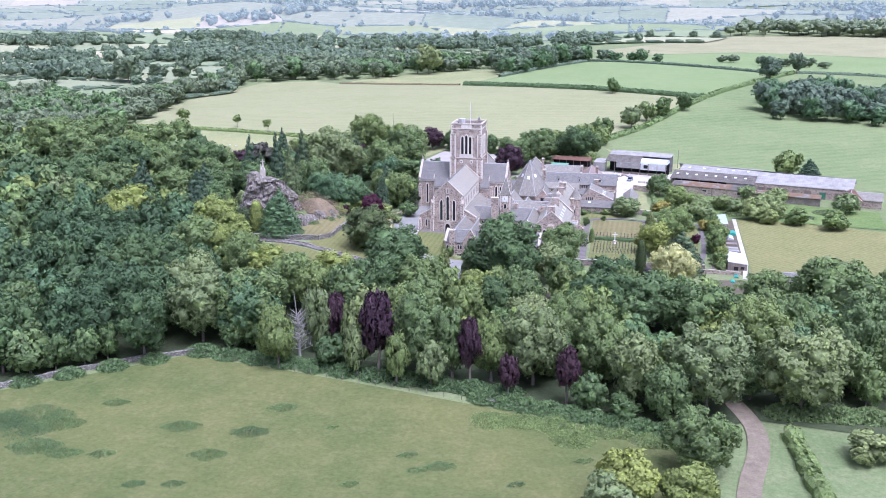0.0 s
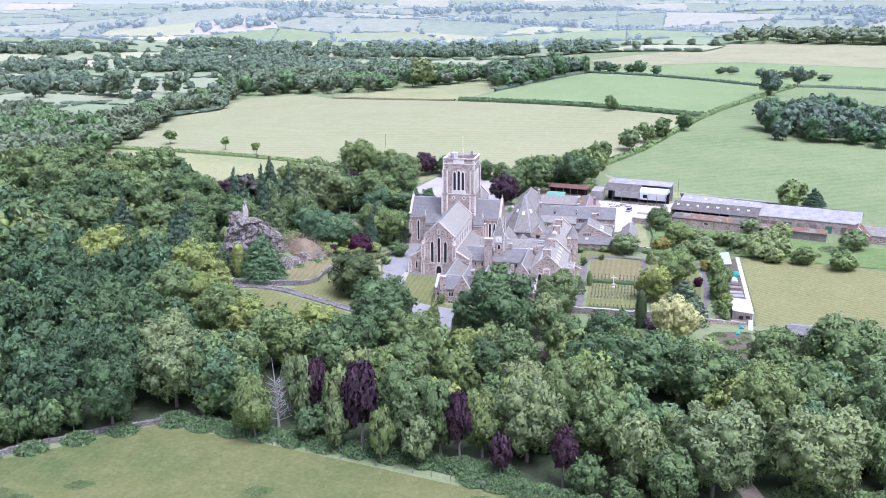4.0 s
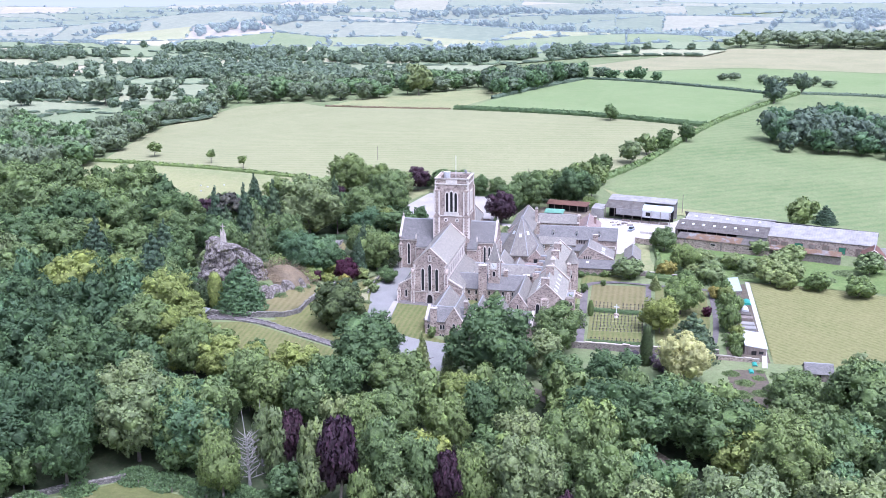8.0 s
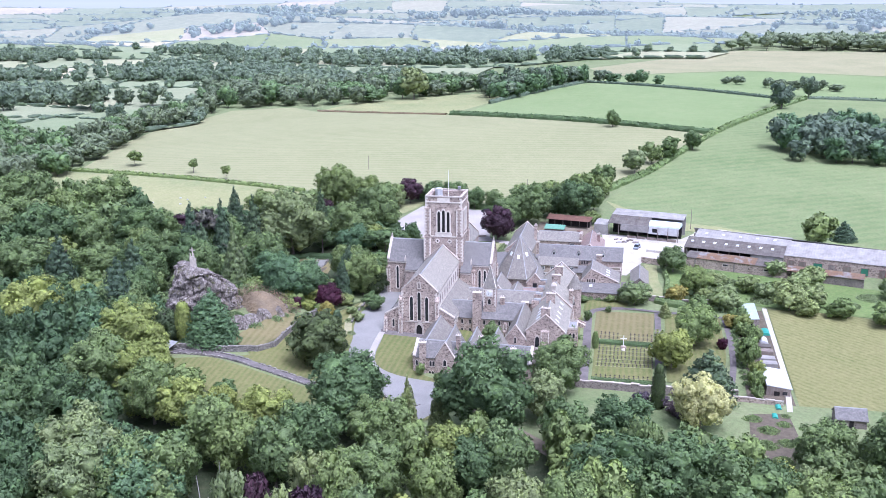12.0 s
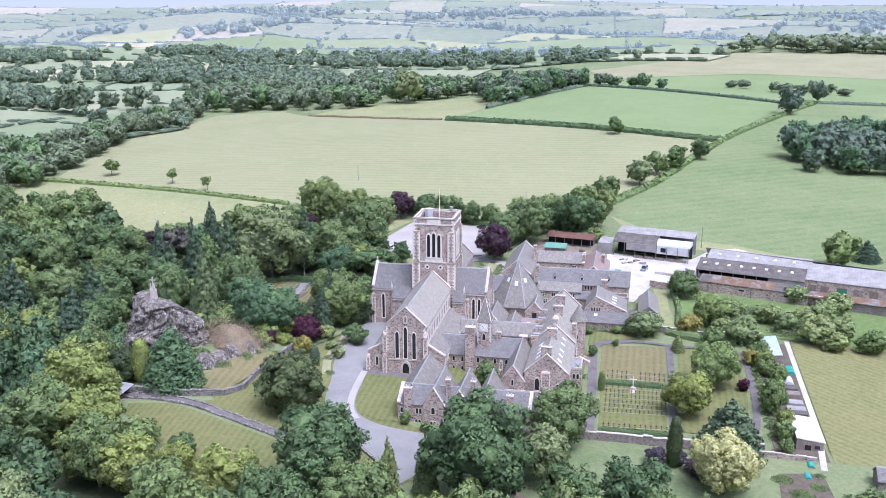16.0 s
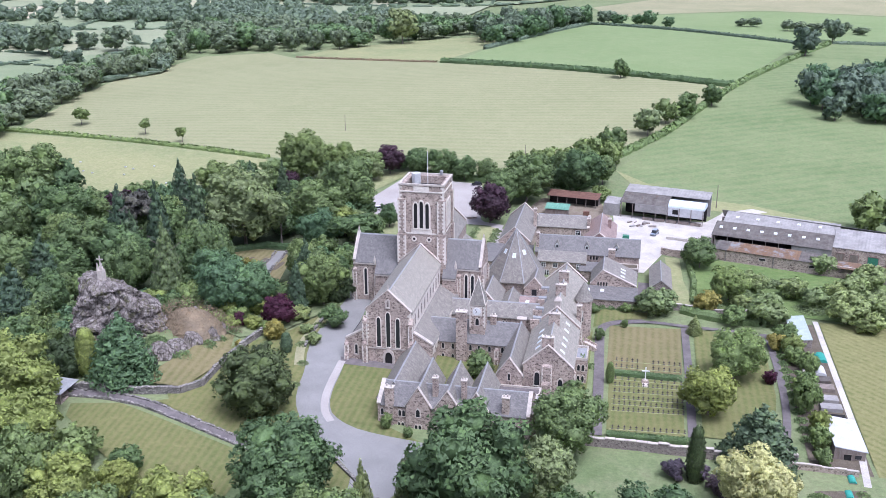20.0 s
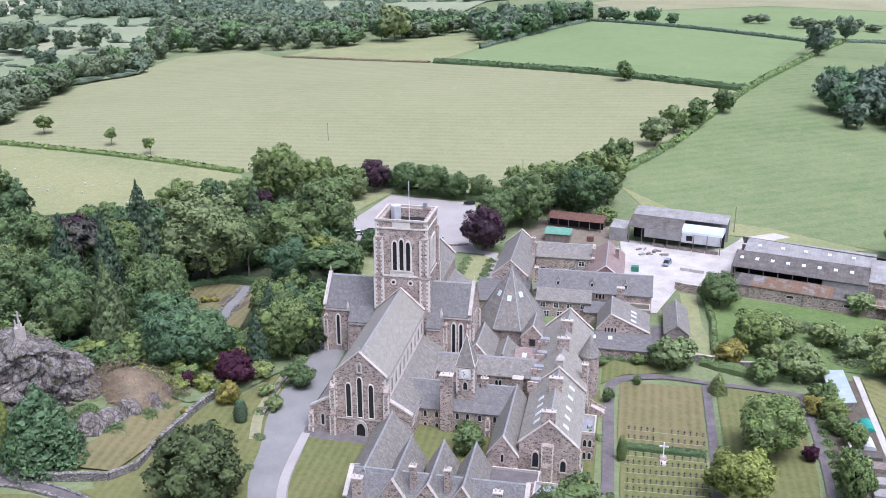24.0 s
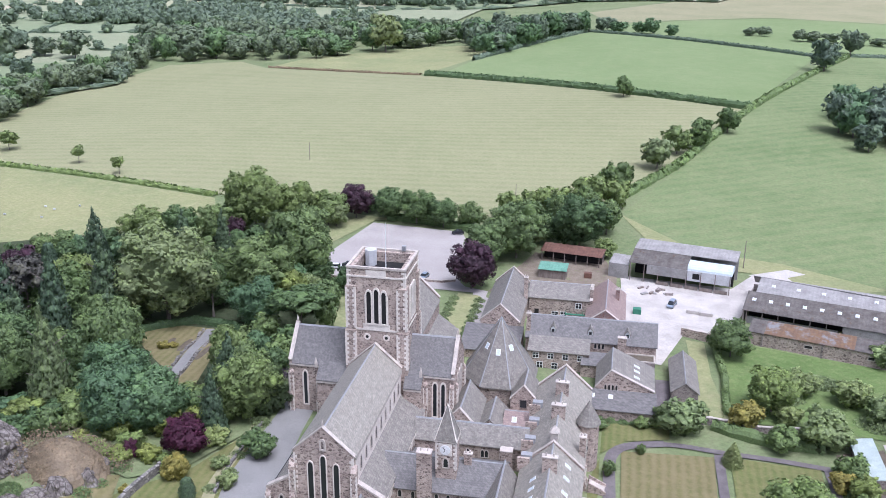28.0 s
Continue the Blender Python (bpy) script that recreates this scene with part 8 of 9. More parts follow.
topped(crag("crag", -132.5, 315.5, 11.0, 9.0, 6, 17.0, 4, ROCK, "brown-grey rocky crag crowned by a stone cross group", 0.3, 1.35, 150, 64), 6, 24.6)
topped(crag("crag", -125.5, 319.5, 6.0, 5.0, 6, 12, 8, ROCK, "shoulder of the rocky crag", 0.4, 1.6, 90, 40), 6, 18.8)
topped(crag("crag", -137.0, 312.0, 5.5, 5.0, 5, 12, 9, ROCK, "lower ledge of the rocky crag", 0.4, 1.6, 90, 40), 5, 18.0)
for k, (ox, oy) in enumerate(((-121.5, 307.5), (-119.2, 311), (-116.5, 314.2), (-114.2, 317.5), (-112.6, 321.5))):
    crag("outcrop", ox + 1.2, oy - 1.0, 4.0, 3.0, 4.0, 6.8 - 0.25 * k, 13 + k, ROCK, "jagged rock face above the dry bank", 0.3, 1.3, 64, 26)
crag("outcrop", -139, 303, 4.0, 3.0, 4.0, 6.0, 23, ROCK, "grey boulder beside the shelter", 0.4)
heath = crag("heath_mound", -116.6, 322.5, 11.0, 9.5, 4, 10.0, 31, LEAF["heath"], "brown dry heather slope on the rock", 0.5, 0.5)


for k, (ox, oy, oz, s_) in enumerate(((-119.5, 319.5, 8.6, 2.6), (-113.2, 321.0, 7.4, 2.4), (-116.0, 317.0, 7.4, 2.8), (-110.5, 326.0, 7.0, 2.2), (-121.5, 323.5, 10.0, 2.4), (-117.0, 326.5, 10.6, 1.8))):
    crag("outcrop", ox, oy, s_, s_ * 0.8, oz - 1.5, 3.6, 60 + k, ROCK, "weathered rock breaking through the dry heather", 0.35, 1.3, 48, 20)


def scrub(name, spots, leaf, card, label, kind_word):
    """Low ragged cover: sprays standing on the land round a few spots (x, y, radius, height)."""
    rnd = np.random.default_rng(int(abs(spots[0][0]) * 10))
    ps, ns = [], []
    for x, y, r, h_ in spots:
        n_ = int((30 if name == "rush_clump" else 80) * r * r / max(0.3, card * 2) ** 1.2) + 12
        for _ in range(min(n_, 1500)):
            a, q = rnd.uniform(0, 6.283), r * math.sqrt(rnd.uniform())
            px, py = x + q * math.cos(a) * rnd.uniform(0.8, 1.3), y + q * math.sin(a)
            ps.append((px, py, land(px, py) + h_ * (1 - (q / r) ** 2 * 0.8) * rnd.uniform(0.3, 1.0)))
            ns.append((rnd.normal() * 0.7, rnd.normal() * 0.7 - 0.25, 0.6))
    n_ = np.array(ns)
    n_ /= np.linalg.norm(n_, axis=1)[:, None]
    v, f = leaf_cards(np.array(ps), n_, card * 0.6 * rnd.uniform(0.5, 1.3, len(ps)), rnd)
    return tagged(new(name, mesh_of(name, v, [tuple(q) for q in f], LEAF[leaf])), label, kind_word, "", "stuff")


for sx, sy, r in ((-128.7, 168.5, 6), (-129.3, 161.4, 6), (-121, 166, 4), (-134, 164, 5), (-114.3, 178.1, 2.2), (-94.1, 170, 3), (-76, 183.2, 2.4), (-78.7, 170.5, 3.0), (-104.2, 155.4, 2), (-119.7, 155.5, 4), (-112, 154, 2.6), (-83.1, 159.3, 2.8), (-43.2, 167.3, 1.5),
                  (-39.8, 161.7, 1.6), (-35.7, 164.1, 2.2), (-91.7, 145.6, 1.6), (-84.3, 147.1, 1.6), (-51.2, 153.8, 1.3), (-62, 176, 1), (-20, 160, 1.2), (-8, 172, 1.3)):
    scrub("rush_clump", [(sx, sy, r, 0.8), (sx + r * 0.9, sy + 0.8, r * 0.6, 0.6), (sx - r * 1.0, sy - 0.6, r * 0.5, 0.4)], "deep", 0.22, "dark green clump of rushes in the pasture", "rushes")
scrub("nettle_bank", [(-28.8, 186.2, 4.5, 1.0), (-22, 187, 4, 1.0), (-16, 187, 4.5, 1.0), (-11, 181, 4.5, 1.1), (-5, 186, 4, 1.0), (0, 187, 4, 1.2), (5, 184, 4, 1.2), (-14, 190, 4, 1.1), (9, 183, 3, 1.0)], "mid", 0.3, "dark nettle bank at the wood's edge", "nettles")
scrub("edge_brambles", [(-108 + 8 * k, 209.5 - 0.9 * k, 4.2, 2.2) for k in range(11)], "deep", 0.45, "shady brambles along the wood's edge", "brambles")
scrub("edge_brambles", [(-32 + 5 * k, 196.5 - 1.1 * k, 3.6, 2.6) for k in range(9)], "deep", 0.45, "leafy brambles under the edge trees", "brambles")
scrub("edge_brambles", [(-142 + 8 * k, 184 + 6.2 * k, 3.6, 2.2) for k in range(4)], "deep", 0.45, "shady brambles behind the field wall", "brambles")
scrub("edge_brambles", [(34 + 6 * k, 202 + 0.5 * k, 4.0, 2.6) for k in range(6)], "mid", 0.45, "leafy brambles along the track", "brambles")
scrub("crag_ferns", [(-120, 312, 3, 1.6), (-113, 311, 2.5, 1.3), (-109, 317, 2.2, 1.4), (-108, 321, 2.2, 1.2), (-126, 322, 4, 2), (-109, 328, 3, 1.6)], "mid", 0.3, "dark ferns at the foot of the rocks", "ferns")
scrub("heather", [(-115.8, 325, 8.5, 7.0), (-112, 327, 6, 5.4), (-119, 321, 6, 6.2)], "heath", 0.25, "dry brown heather over the rocks", "heather")
scrub("shrub_border", [(-89.6, 327, 1.6, 1.3), (-88.8, 333, 1.6, 1.2), (-89.6, 339, 1.6, 1.3), (-89.6, 346, 1.6, 1.6), (-90.2, 352, 2, 1.8), (-86.4, 318, 1.4, 1.0), (-84.6, 308, 1.2, 1.0), (-81, 296.5, 1.2, 1.0), (-76, 290.4, 1.2, 1.0)], "pale", 0.25, "pale shrubs edging the drive", "shrubs")
scrub("flower_border", [(-64.4, 412 + 4 * k, 1.5, 1.5) for k in range(6)] + [(-57.2, 408 + 4 * k, 1.5, 1.5) for k in range(7)], "pale", 0.28, "flowering border shrubs", "shrubs")
scrub("vegetable_rows", [(25.4, 312 + 4 * k, 1.4, 1.1) for k in range(14)], "mid", 0.3, "rows of green vegetables", "vegetables")
scrub("orchard_scrub", [(10 + 9 * k, 384 + (k % 3) * 9, 4, 1.6) for k in range(8)], "pale", 0.4, "rough orchard undergrowth", "undergrowth")
scrub("kitchen_weeds", [(24.5, 290, 2.2, 1.2), (27.5, 284, 2.4, 1.4), (31.5, 288, 2.0, 1.0), (26, 276, 2.6, 1.6), (31, 278, 2.4, 1.2), (29, 269, 2.4, 1.4), (32.5, 293, 1.4, 0.8)], "mid", 0.28, "weeds and crops in the kitchen plot", "weeds")
scrub("kitchen_border", [(-24 + 2.4 * k, 373.4, 1.1, 1.4) for k in range(6)], "deep", 0.22, "climbing shrubs below the kitchen wall", "shrubs")


def stone_wall(name, line, height, thick, mat, label, step=1.5, capped=True, category="wall", jitter=0.12):
    """A rough wall along a line of plan points, following the land."""
    w = thing(name, line[0][0], line[0][1], land(*line[0]), label, category)
    rnd = random.Random(int(abs(line[0][0] * 5)))
    pts = [Vector(p) for p in line]
    bm = bmesh.new()
    cap = bmesh.new()
    for a, b in zip(pts, pts[1:]):
        n_ = max(1, int((b - a).length / step))
        d = (b - a).normalized()
        s = Vector((-d.y, d.x)) * thick / 2
        for i in range(n_):
            p, q = a.lerp(b, i / n_), a.lerp(b, (i + 1) / n_)
            h0 = height * (1 + rnd.uniform(-jitter, jitter))
            ring = [p - s, q - s, q + s, p + s]
            add_hull(bm, [(v.x, v.y, land(v.x, v.y) - 0.3) for v in ring], [(v.x, v.y, land(v.x, v.y) + h0) for v in ring])
            if capped:
                ring = [p - s * 1.2 + d * 0.03, q - s * 1.2 - d * 0.03, q + s * 1.2 - d * 0.03, p + s * 1.2 + d * 0.03]
                add_hull(cap, [(v.x, v.y, land(v.x, v.y) + h0 + 0.004) for v in ring], [(v.x, v.y, land(v.x, v.y) + h0 + 0.16 + rnd.uniform(0, 0.08)) for v in ring])
    body = part("body", bm, mat, w)
    if jitter >= 0.4:
        tagged(body, kind="stuff")
    if capped:
        tagged(part("coping", cap, DRYSTONE if mat is DRYSTONE else DRESSED, w), kind="stuff")
    else:
        cap.free()
    return w


stone_wall("field_wall", [(-152, 176), (-146, 180), (-135, 191), (-121, 202), (-110, 208.5)], 1.1, 0.7, DRYSTONE, "low grey drystone field wall")
stone_wall("field_wall", [(-33, 195.2), (-25, 193.4)], 0.8, 0.8, DRYSTONE, "tumbled stretch of pale drystone wall", 0.8, True, "wall", 0.5)
stone_wall("garden_wall", [(-133, 295.2), (-125, 294.9), (-115, 295.2), (-107, 297.4), (-103.7, 301.8), (-103.6, 309), (-102.6, 318), (-101.6, 327.8), (-101, 332)], 1.5, 0.6, DRYSTONE, "curving grey stone garden wall")
stone_wall("path_edging", [(-123.9, 398), (-122.8, 391), (-122.9, 384), (-121.4, 376), (-120.8, 369)], 0.6, 0.7, DRYSTONE, "rough stone edging of the alpine beds", 0.7, False, "edging", 0.7)
stone_wall("path_edging", [(-120.1, 398), (-119.2, 391), (-119.1, 384.4), (-117.8, 376), (-117.2, 369)], 0.6, 0.7, DRYSTONE, "rough stone edging of the alpine beds", 0.7, False, "edging", 0.7)
stone_wall("path_edging", [(-131, 294.6), (-122, 294.1), (-112.6, 292.9), (-100, 289.2), (-86, 284.7), (-78, 283.6)], 0.5, 0.5, DRYSTONE, "low stone edging with plants", 0.9, False, "edging", 0.4)
stone_wall("path_edging", [(-131, 292.6), (-122, 292.0), (-112.6, 290.7), (-100, 287.0), (-86, 282.5), (-78, 281.4)], 0.5, 0.5, DRYSTONE, "low stone edging with plants", 0.9, False, "edging", 0.4)
stone_wall("drive_wall", [(-89.6, 352), (-89.8, 345), (-89.6, 335), (-88.6, 326)], 0.7, 0.5, DRYSTONE, "low dry stone wall beside the drive", 1.0)
stone_wall("drive_kerb", [(-70, 285), (-61.6, 277.2), (-56, 270)], 0.6, 0.5, DRYSTONE, "low stone wall beside the drive", 1.0)
stone_wall("graveyard_wall", [(-22, 300.5), (-9.4, 300.9), (8, 300.6), (22, 302)], 2.2, 0.6, STONE_DARK, "dark stone wall below the graveyard", 2.0)
stone_wall("orchard_wall", [(-6, 376.5), (2.2, 377.5), (12, 376), (24, 377), (29, 378)], 1.6, 0.5, STONE_DARK, "old stone garden wall", 2.0)
stone_wall("yard_wall", [(-2.7, 422.8), (4, 420.2), (13.6, 421.0)], 2.4, 0.5, STONE, "stone farmyard wall", 2.0)
stone_wall("car_park_wall", [(-103, 440.5), (-95, 438.6)], 1.0, 0.4, STONE, "low car park wall", 2.0)
stone_wall("terrace_wall", [(-77, 443.2), (-70, 443.5), (-66.5, 445.5)], 0.8, 0.4, STONE, "low wall beside the parked cars", 2.0)
stone_wall("shed_wall", [(28.8, 330), (29, 345), (29, 357)], 1.6, 0.4, STONE_DARK, "stone wall behind the sheds", 2.0)

# statue group on the crag, kept plain
cz = 25.2
group_ = thing("stone_cross_group", -133, 314, cz - 2.0, "pale stone cross with plain figures on the crag", "monument")
bm = box(-133.7, -132.3, 313.3, 314.7, cz - 2.0, cz + 0.8)
add_box(bm, -133.4, -132.6, 313.6, 314.4, cz + 0.8, cz + 1.5)
part("plinth", bm, DRESSED, group_)
bm = box(-133.12, -132.88, 313.88, 314.12, cz + 1.5, cz + 4.2)
add_box(bm, -133.8, -132.2, 313.9, 314.1, cz + 3.2, cz + 3.45)
part("cross", bm, DRESSED, group_)
for dx in (-0.55, 0.55):
    part("figure", cone_mesh(8, 0.28, 0.12, cz + 0.8, cz + 2.5, -133 + dx, 313.6), DRESSED, group_)

# graveyard: rows of dark crosses and one tall white cross
bm = bmesh.new()
add_box(bm, -0.055, 0.055, -0.05, 0.05, 0, 1.0)
add_box(bm, -0.28, 0.28, -0.05, 0.05, 0.6, 0.72)
add_box(bm, -0.25, 0.25, -0.18, 0.18, 0, 0.12)
grave_mesh = bpy.data.meshes.new("grave_cross")
bm.to_mesh(grave_mesh)
bm.free()
grave_mesh.materials.append(mottled("dark_grave_iron", [(0.3, (0.07, 0.06, 0.06)), (0.7, (0.14, 0.12, 0.115))], 2.0))
for y0, y1, n_ in ((341.5, 341.8, 13), (338.0, 338.4, 13), (331.6, 332.0, 11), (328.4, 329.6, 15), (325.4, 326.4, 15), (321.9, 323.2, 15), (319.4, 320.4, 14), (316.4, 317.8, 15), (308.4, 309.6, 13)):
    for k in range(n_):
        x = -14.4 + 15.0 * k / (n_ - 1)
        if y0 > 331 and abs(x + 7.5) < 1.0:
            continue
        y = y0 + (y1 - y0) * k / (n_ - 1)
        ob = new("grave_cross", grave_mesh)
        ob.matrix_basis = pose(x, y, land(x, y) + 0.2, 0, 0, random.Random(k).uniform(-6, 6))
        tagged(ob, "small dark iron grave cross in the lawn", "grave cross", "graves")
    sheet("grave_strip", [(-15, y0 - 0.45), (-15, y0 - 0.15), (0.6, y1 - 0.15), (0.6, y1 - 0.45)], GRASS_DRY, 0.26, "worn pale strip along a row of graves", "grass strip", 6)
calvary = thing("tall_white_cross", -7.6, 331.4, land(-7.6, 331.4), "tall white stone cross on a stepped base", "cross")
z = land(-7.6, 331.4)
part("base", cone_mesh(8, 1.1, 0.7, z, z + 0.9, -7.6, 331.4), STONE, calvary)
bm = box(-7.72, -7.48, 331.28, 331.52, z + 0.9, z + 4.0)
add_box(bm, -8.5, -6.7, 331.3, 331.5, z + 3.0, z + 3.25)
part("shaft", bm, WHITE_PAINT, calvary)
part("ledger", box(-8.2, -7.0, 328.9, 330.8, z + 0.2, z + 0.4), DRESSED, calvary)

# shelter with a hipped roof beside the crag
shelter = thing("garden_shelter", -133.5, 292.5, land(-133.5, 292.5), "small open shelter with grey hipped roof on posts", "shelter")
z = land(-133.5, 292.5)
part("roof", cone_mesh(4, 5.2, 0.8, z + 2.6, z + 4.6, -134, 292.5, math.pi / 4), LEAD, shelter)
for dx, dy in ((-3, -3), (3, -3), (3, 3), (-3, 3)):
    part("post", box(-134 + dx - 0.15, -134 + dx + 0.15, 292.5 + dy - 0.15, 292.5 + dy + 0.15, z - 1.5, z + 2.7), WOOD, shelter)
part("floor_slab", box(-137.2, -130.8, 289.3, 295.7, z - 1.5, z + 0.35), STONE, shelter)

# gate on the drive
gate_thing = thing("drive_gate", -88, 363, land(-88, 363), "white double gate between stone posts", "gate")
z = land(-88, 363)
for x in (-90.8, -85.8):
    part("gate_post", box(x - 0.35, x + 0.35, 362.6, 363.3, z - 0.3, z + 1.9, 0.04), DRESSED, gate_thing)
for x0, x1 in ((-90.4, -88.4), (-88.2, -86.2)):
    lf = part("gate_leaf", box(x0, x1, 362.9, 363.0, z + 1.25, z + 1.4), WHITE_PAINT, gate_thing)
    part("rail", box(x0, x1, 362.9, 363.0, z + 0.3, z + 0.42), WHITE_PAINT, lf)
    for k in range(7):
        x = x0 + (x1 - x0) * k / 6
        part("bar", box(x - 0.04, x + 0.04, 362.91, 362.99, z + 0.42, z + 1.25), WHITE_PAINT, lf)

# cars


def car(x, y, turn, paint, label, length=4.2, tall=1.45):
    c = thing("car", x, y, land(x, y) + 0.23, label, "car", "parked cars", turn=turn)
    w = 0.88
    L2 = length / 2
    bm = bmesh.new()
    prof = [(-L2, 0.35), (-L2 + 0.05, 0.75), (-L2 + 0.9, 0.9), (L2 - 0.3, 0.92), (L2, 0.7), (L2, 0.35)]
    add_prism(bm, [(px, -w, pz) for px, pz in prof], (0, 2 * w, 0))
    bmesh.ops.bevel(bm, geom=bm.edges[:], offset=0.07, segments=2, affect="EDGES")
    body = part("body", bm, paint, c, "", False)
    bm = bmesh.new()
    a = [(-L2 + 0.85, 0.88), (L2 - 0.35, 0.9), (L2 - 0.75, tall), (-L2 + 1.6, tall)]
    add_hull(bm, [(a[0][0], -w + 0.06, a[0][1]), (a[1][0], -w + 0.06, a[1][1]), (a[1][0], w - 0.06, a[1][1]), (a[0][0], w - 0.06, a[0][1])], [(a[3][0], -w + 0.22, tall), (a[2][0], -w + 0.22, tall), (a[2][0], w - 0.22, tall), (a[3][0], w - 0.22, tall)])
    part("windows", bm, GLASS, c, "dark glass", False)
    part("roof", box(-L2 + 1.6, L2 - 0.72, -w + 0.2, w - 0.2, tall, tall + 0.05, 0.02), paint, c, "", False)
    for px in (-L2 + 0.75, L2 - 0.75):
        for s in (-1, 1):
            bm = cone_mesh(14, 0.32, 0.32, -0.1, 0.1)
            wh = part("wheel", bm, RUBBER, c, "", False)
            wh.matrix_basis = pose(px, s * (w - 0.08), 0.32, 90)
            part("rim", cone_mesh(10, 0.19, 0.19, -0.11, 0.11), LEAD, wh, "", False)
    for s in (-1, 1):
        part("headlight", box(-L2 - 0.02, -L2 + 0.12, s * 0.6 - 0.16, s * 0.6 + 0.16, 0.6, 0.74), PALE_SHEET, c, "", False)
    return c


car(-104.3, 448.0, 10, CAR_WHITE, "white hatchback parked on gravel")
car(-100.6, 450.5, 12, CAR_BLACK, "dark car parked beside the white hatchback")
car(-73.4, 487.2, 15, CAR_BLACK, "black car parked under the trees")
car(-76.0, 446.0, 80, CAR_SILVER, "silver car parked by the low wall")
car(-4.5, 441.5, 72, CAR_SILVER, "silver people carrier parked in the farmyard", 4.6, 1.75)


def bin_box(name, x, y, sx, sy, h_, mat, label, category, turn=0.0):
    z = land(x, y) + 0.2
    ob = solo(name, box(-sx / 2, sx / 2, -sy / 2, sy / 2, 0, h_, 0.05), mat, label, category)
    ob.matrix_basis = pose(x, y, z, 0, 0, turn)
    return ob


bin_box("dark_skip", -14, 434.5, 2.2, 1.8, 1.5, GREEN_PAINT, "dark green waste bin in the yard", "bin")
bin_box("trough", 1.0, 437.8, 3.4, 1.4, 1.0, CONCRETE, "pale concrete trough in the yard", "trough", -10)
bin_box("trough", 4.6, 436.9, 3.4, 1.4, 1.0, CONCRETE, "pale concrete trough in the yard", "trough", -10)
for k in range(9):
    r = random.Random(k)
    bin_box("scrap_block", -13 + k * 1.0, 450.5 + r.uniform(-2.5, 3.5), r.uniform(0.8, 2.4), r.uniform(0.4, 1.2), r.uniform(0.3, 0.9), (WOOD, ASBESTOS, STONE_DARK)[k % 3], "stack of timber and scrap in the yard", "scrap heap", r.uniform(0, 90))
bin_box("oil_tank", -28.5, 458, 2.2, 1.4, 1.6, RUST_RED, "red oil tank beside the shed", "tank")
for k, (x, y, c) in enumerate(((32.6, 350, TEAL), (34.6, 352.5, TEAL), (33.2, 345, PALE_SHEET), (31.5, 298, TEAL), (30, 292.5, TEAL))):
    s = random.Random(k)
    t = thing("netting_tunnel", x, y, land(x, y) + 0.2, "low garden tunnel of teal netting" if c is TEAL else "low garden tunnel of pale sheeting", "garden tunnel", "garden tunnels")
    bm = bmesh.new()
    f_ = 1.0 if k < 3 else 0.55
    arc_ = [(1.3 * f_ * math.cos(math.pi * q / 8), -2.2 * f_, f_ * math.sin(math.pi * q / 8)) for q in range(9)]
    add_prism(bm, arc_, (0, 4.4 * f_, 0))
    part("cover", bm, c, t, "", False)
    for q in (-2.2, 0, 2.2):
        part("hoop", box(-1.36 * f_, 1.36 * f_, q * f_ - 0.04, q * f_ + 0.04, 0, 0.12), WOOD, t, "", False)
for k, y in enumerate((322, 326.5, 331, 336, 340.5)):
    bin_box("cold_frame", 32.5, y, 4.6, 2.6, 0.7 + 0.25 * (k % 2), (DARK, ASBESTOS, ASBESTOS, WOOD, ASBESTOS_DARK)[k], "low cold frame beside the plot path", "cold frame")
hut = thing("slate_roofed_hut", 47.0, 292, land(47, 292), "low stone hut with a slate roof at the wood's edge", "hut")
house(hut, 289.5, 294.5, 43.5, 50.5, land(47, 292) - 0.5, land(47, 292) + 2.4, land(47, 292) + 4.2, "x", SLATE_BLUE, STONE_DARK)
opening(hut, 47.0, 289.5, land(47, 292) + 0.2, 1.0, 1.9, "S", False, 0.1, 0.08, WOOD, DARK, "door")
# posts in the pasture fence
for k in range(16):
    x, y = -268 + 6.6 * k, 529.2 - 1.45 * k
    bin_box("fence_post", x, y, 0.25, 0.25, 1.6, WOOD, "weathered fence post along the pasture", "fence post")
for k in range(26):
    x, y = -106 + 4.3 * k, 206.6 - 0.72 * k
    bin_box("fence_post", x, y, 0.18, 0.18, 1.3, WOOD, "weathered fence post at the wood's edge", "fence post")
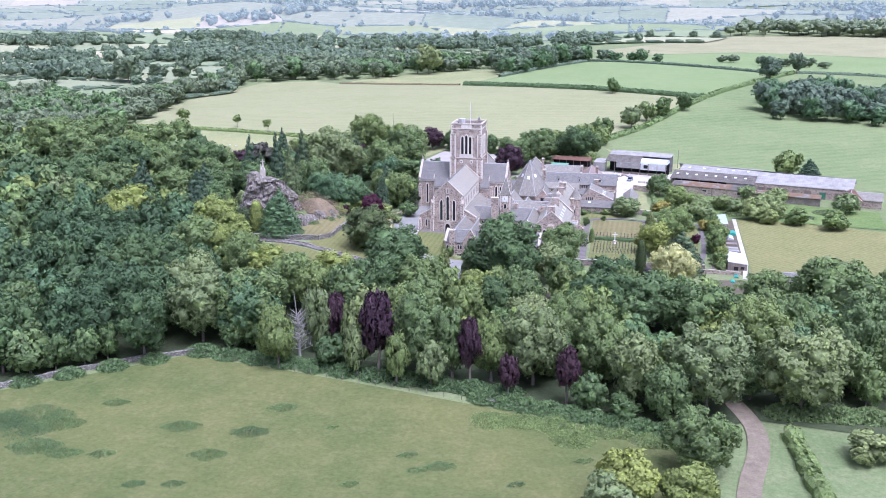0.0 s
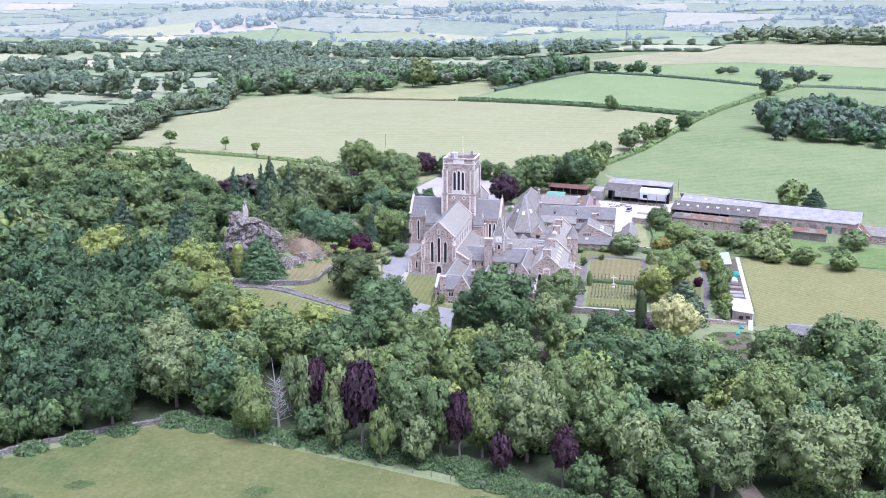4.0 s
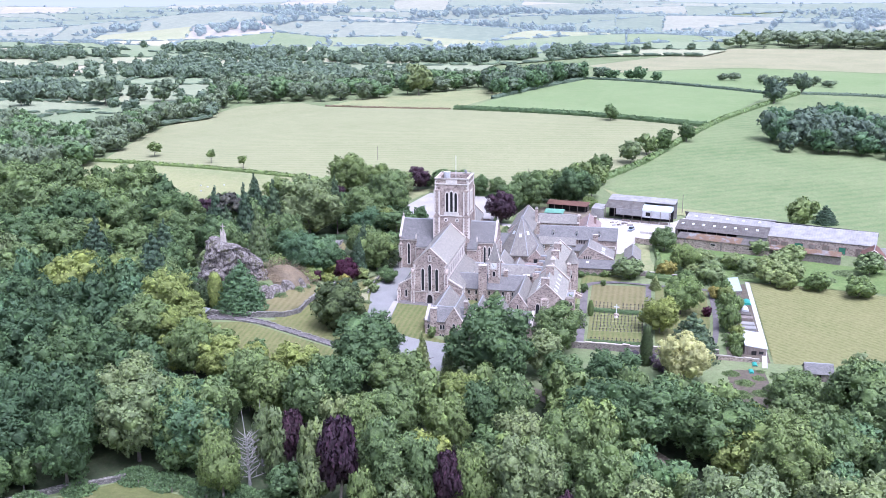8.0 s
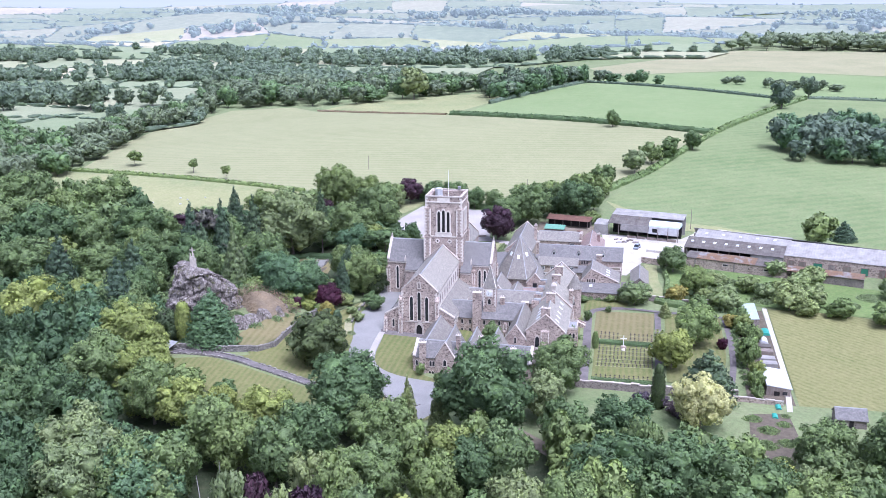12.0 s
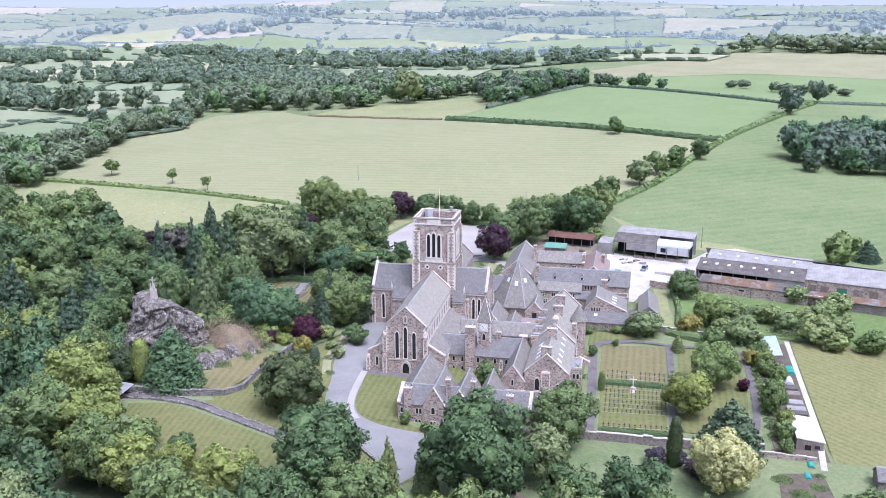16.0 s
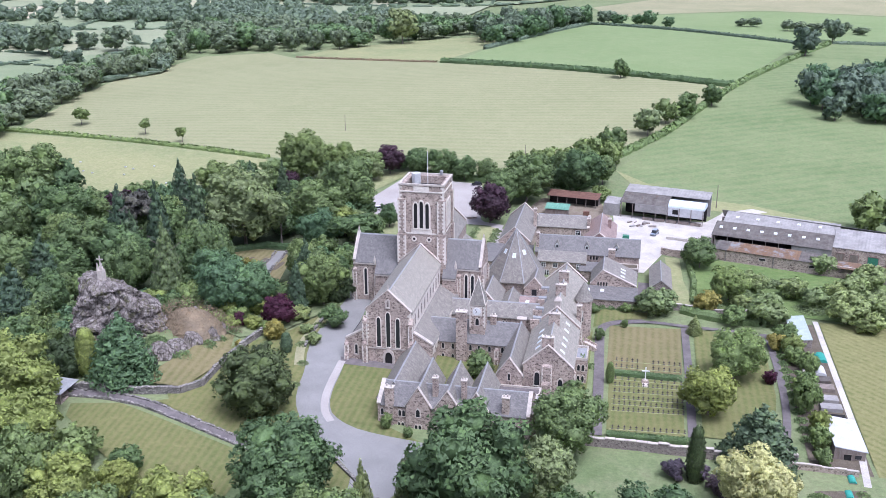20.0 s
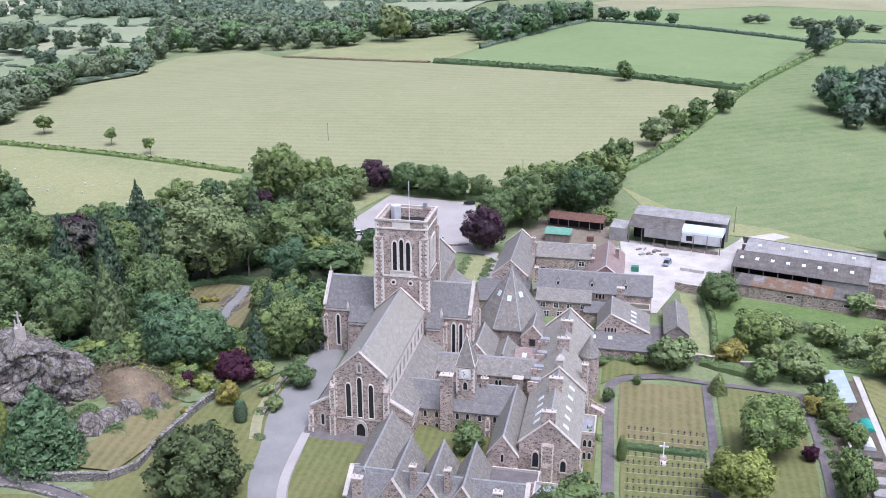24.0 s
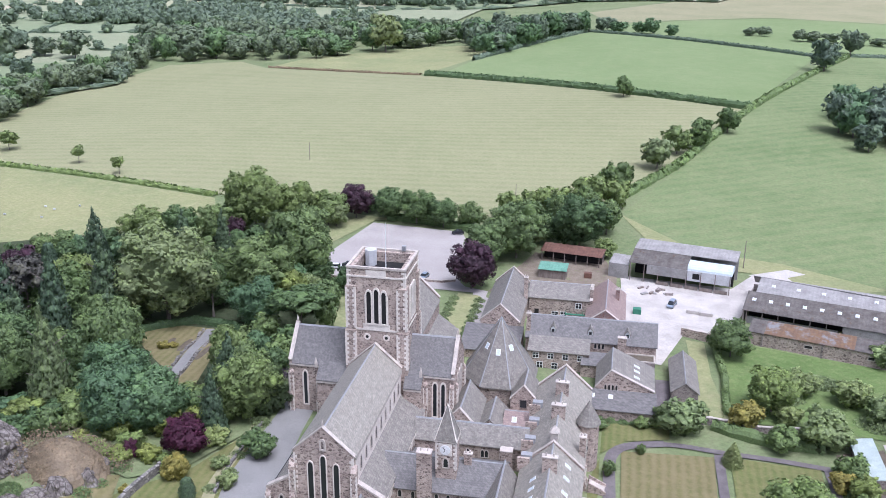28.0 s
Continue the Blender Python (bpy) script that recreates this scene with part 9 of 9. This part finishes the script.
# garden steps beside the stair turret
steps = thing("garden_steps", -20.8, 347, land(-20.8, 347), "stone garden steps with a low parapet", "steps")
z = land(-20.8, 347)
for k in range(7):
    part("step", box(-22.6 + 0.42 * k, -22.18 + 0.42 * k, 345.8, 348.2, z - 0.2, z + 1.5 - 0.18 * k), DRESSED, steps)
for y in (345.5, 348.2):
    bm = bmesh.new()
    add_prism(bm, [(-22.8, y, z - 0.2), (-19.4, y, z - 0.2), (-19.4, y, z + 0.7), (-22.8, y, z + 2.4)], (0, 0.3, 0))
    part("parapet", bm, STONE, steps)
# creeper on the cloister wall
creeper = scrub("creeper", [(-45.5, 330.6, 1.8, 4.0), (-48.0, 330.8, 1.2, 3.4)], "mid", 0.22, "green creeper climbing the cloister wall", "creeper")
# poles and wires
for x, y, h_ in ((18, 476, 9), (-58, 520, 9), (-150, 560, 8)):
    solo("wooden_pole", cone_mesh(8, 0.16, 0.11, land(x, y) - 0.3, land(x, y) + h_, x, y), WOOD, "tall weathered timber pole in the field", "pole")
# pale blocks added in the pasture where sheep would stand
rs = random.Random(5)
for k in range(26):
    x, y = rs.uniform(-262, -180), rs.uniform(425, 505)
    if y < 505 - (x + 262) * 0.2:
        bin_box("field_stone", x, y, 0.9, 0.5, 0.5, PALE_SHEET, "pale block standing in for a sheep", "stone", rs.uniform(0, 180))
tree(-2.3, 292.4, 4.2, 2.6, "twig", "shrub", 0.0, "bronze-purple leaved shrub below the garden wall", "garden shrubs")
tree(1.9, 292.6, 3.9, 2.6, "twig", "shrub", 0.0, "bronze-purple leaved shrub below the garden wall", "garden shrubs")
tree(6.0, 289.1, 3.6, 2.6, "twig", "shrub", 0.0, "bronze-purple leaved shrub below the garden wall", "garden shrubs")
tree(8.2, 286.4, 3.3, 2.6, "twig", "shrub", 0.0, "bronze-purple leaved shrub below the garden wall", "garden shrubs")
stone_wall("kitchen_garden_wall", [(14, 300.5), (24, 300.2), (33, 299.6)], 1.3, 0.4, STONE, "low stone wall across the kitchen garden", 2.0)
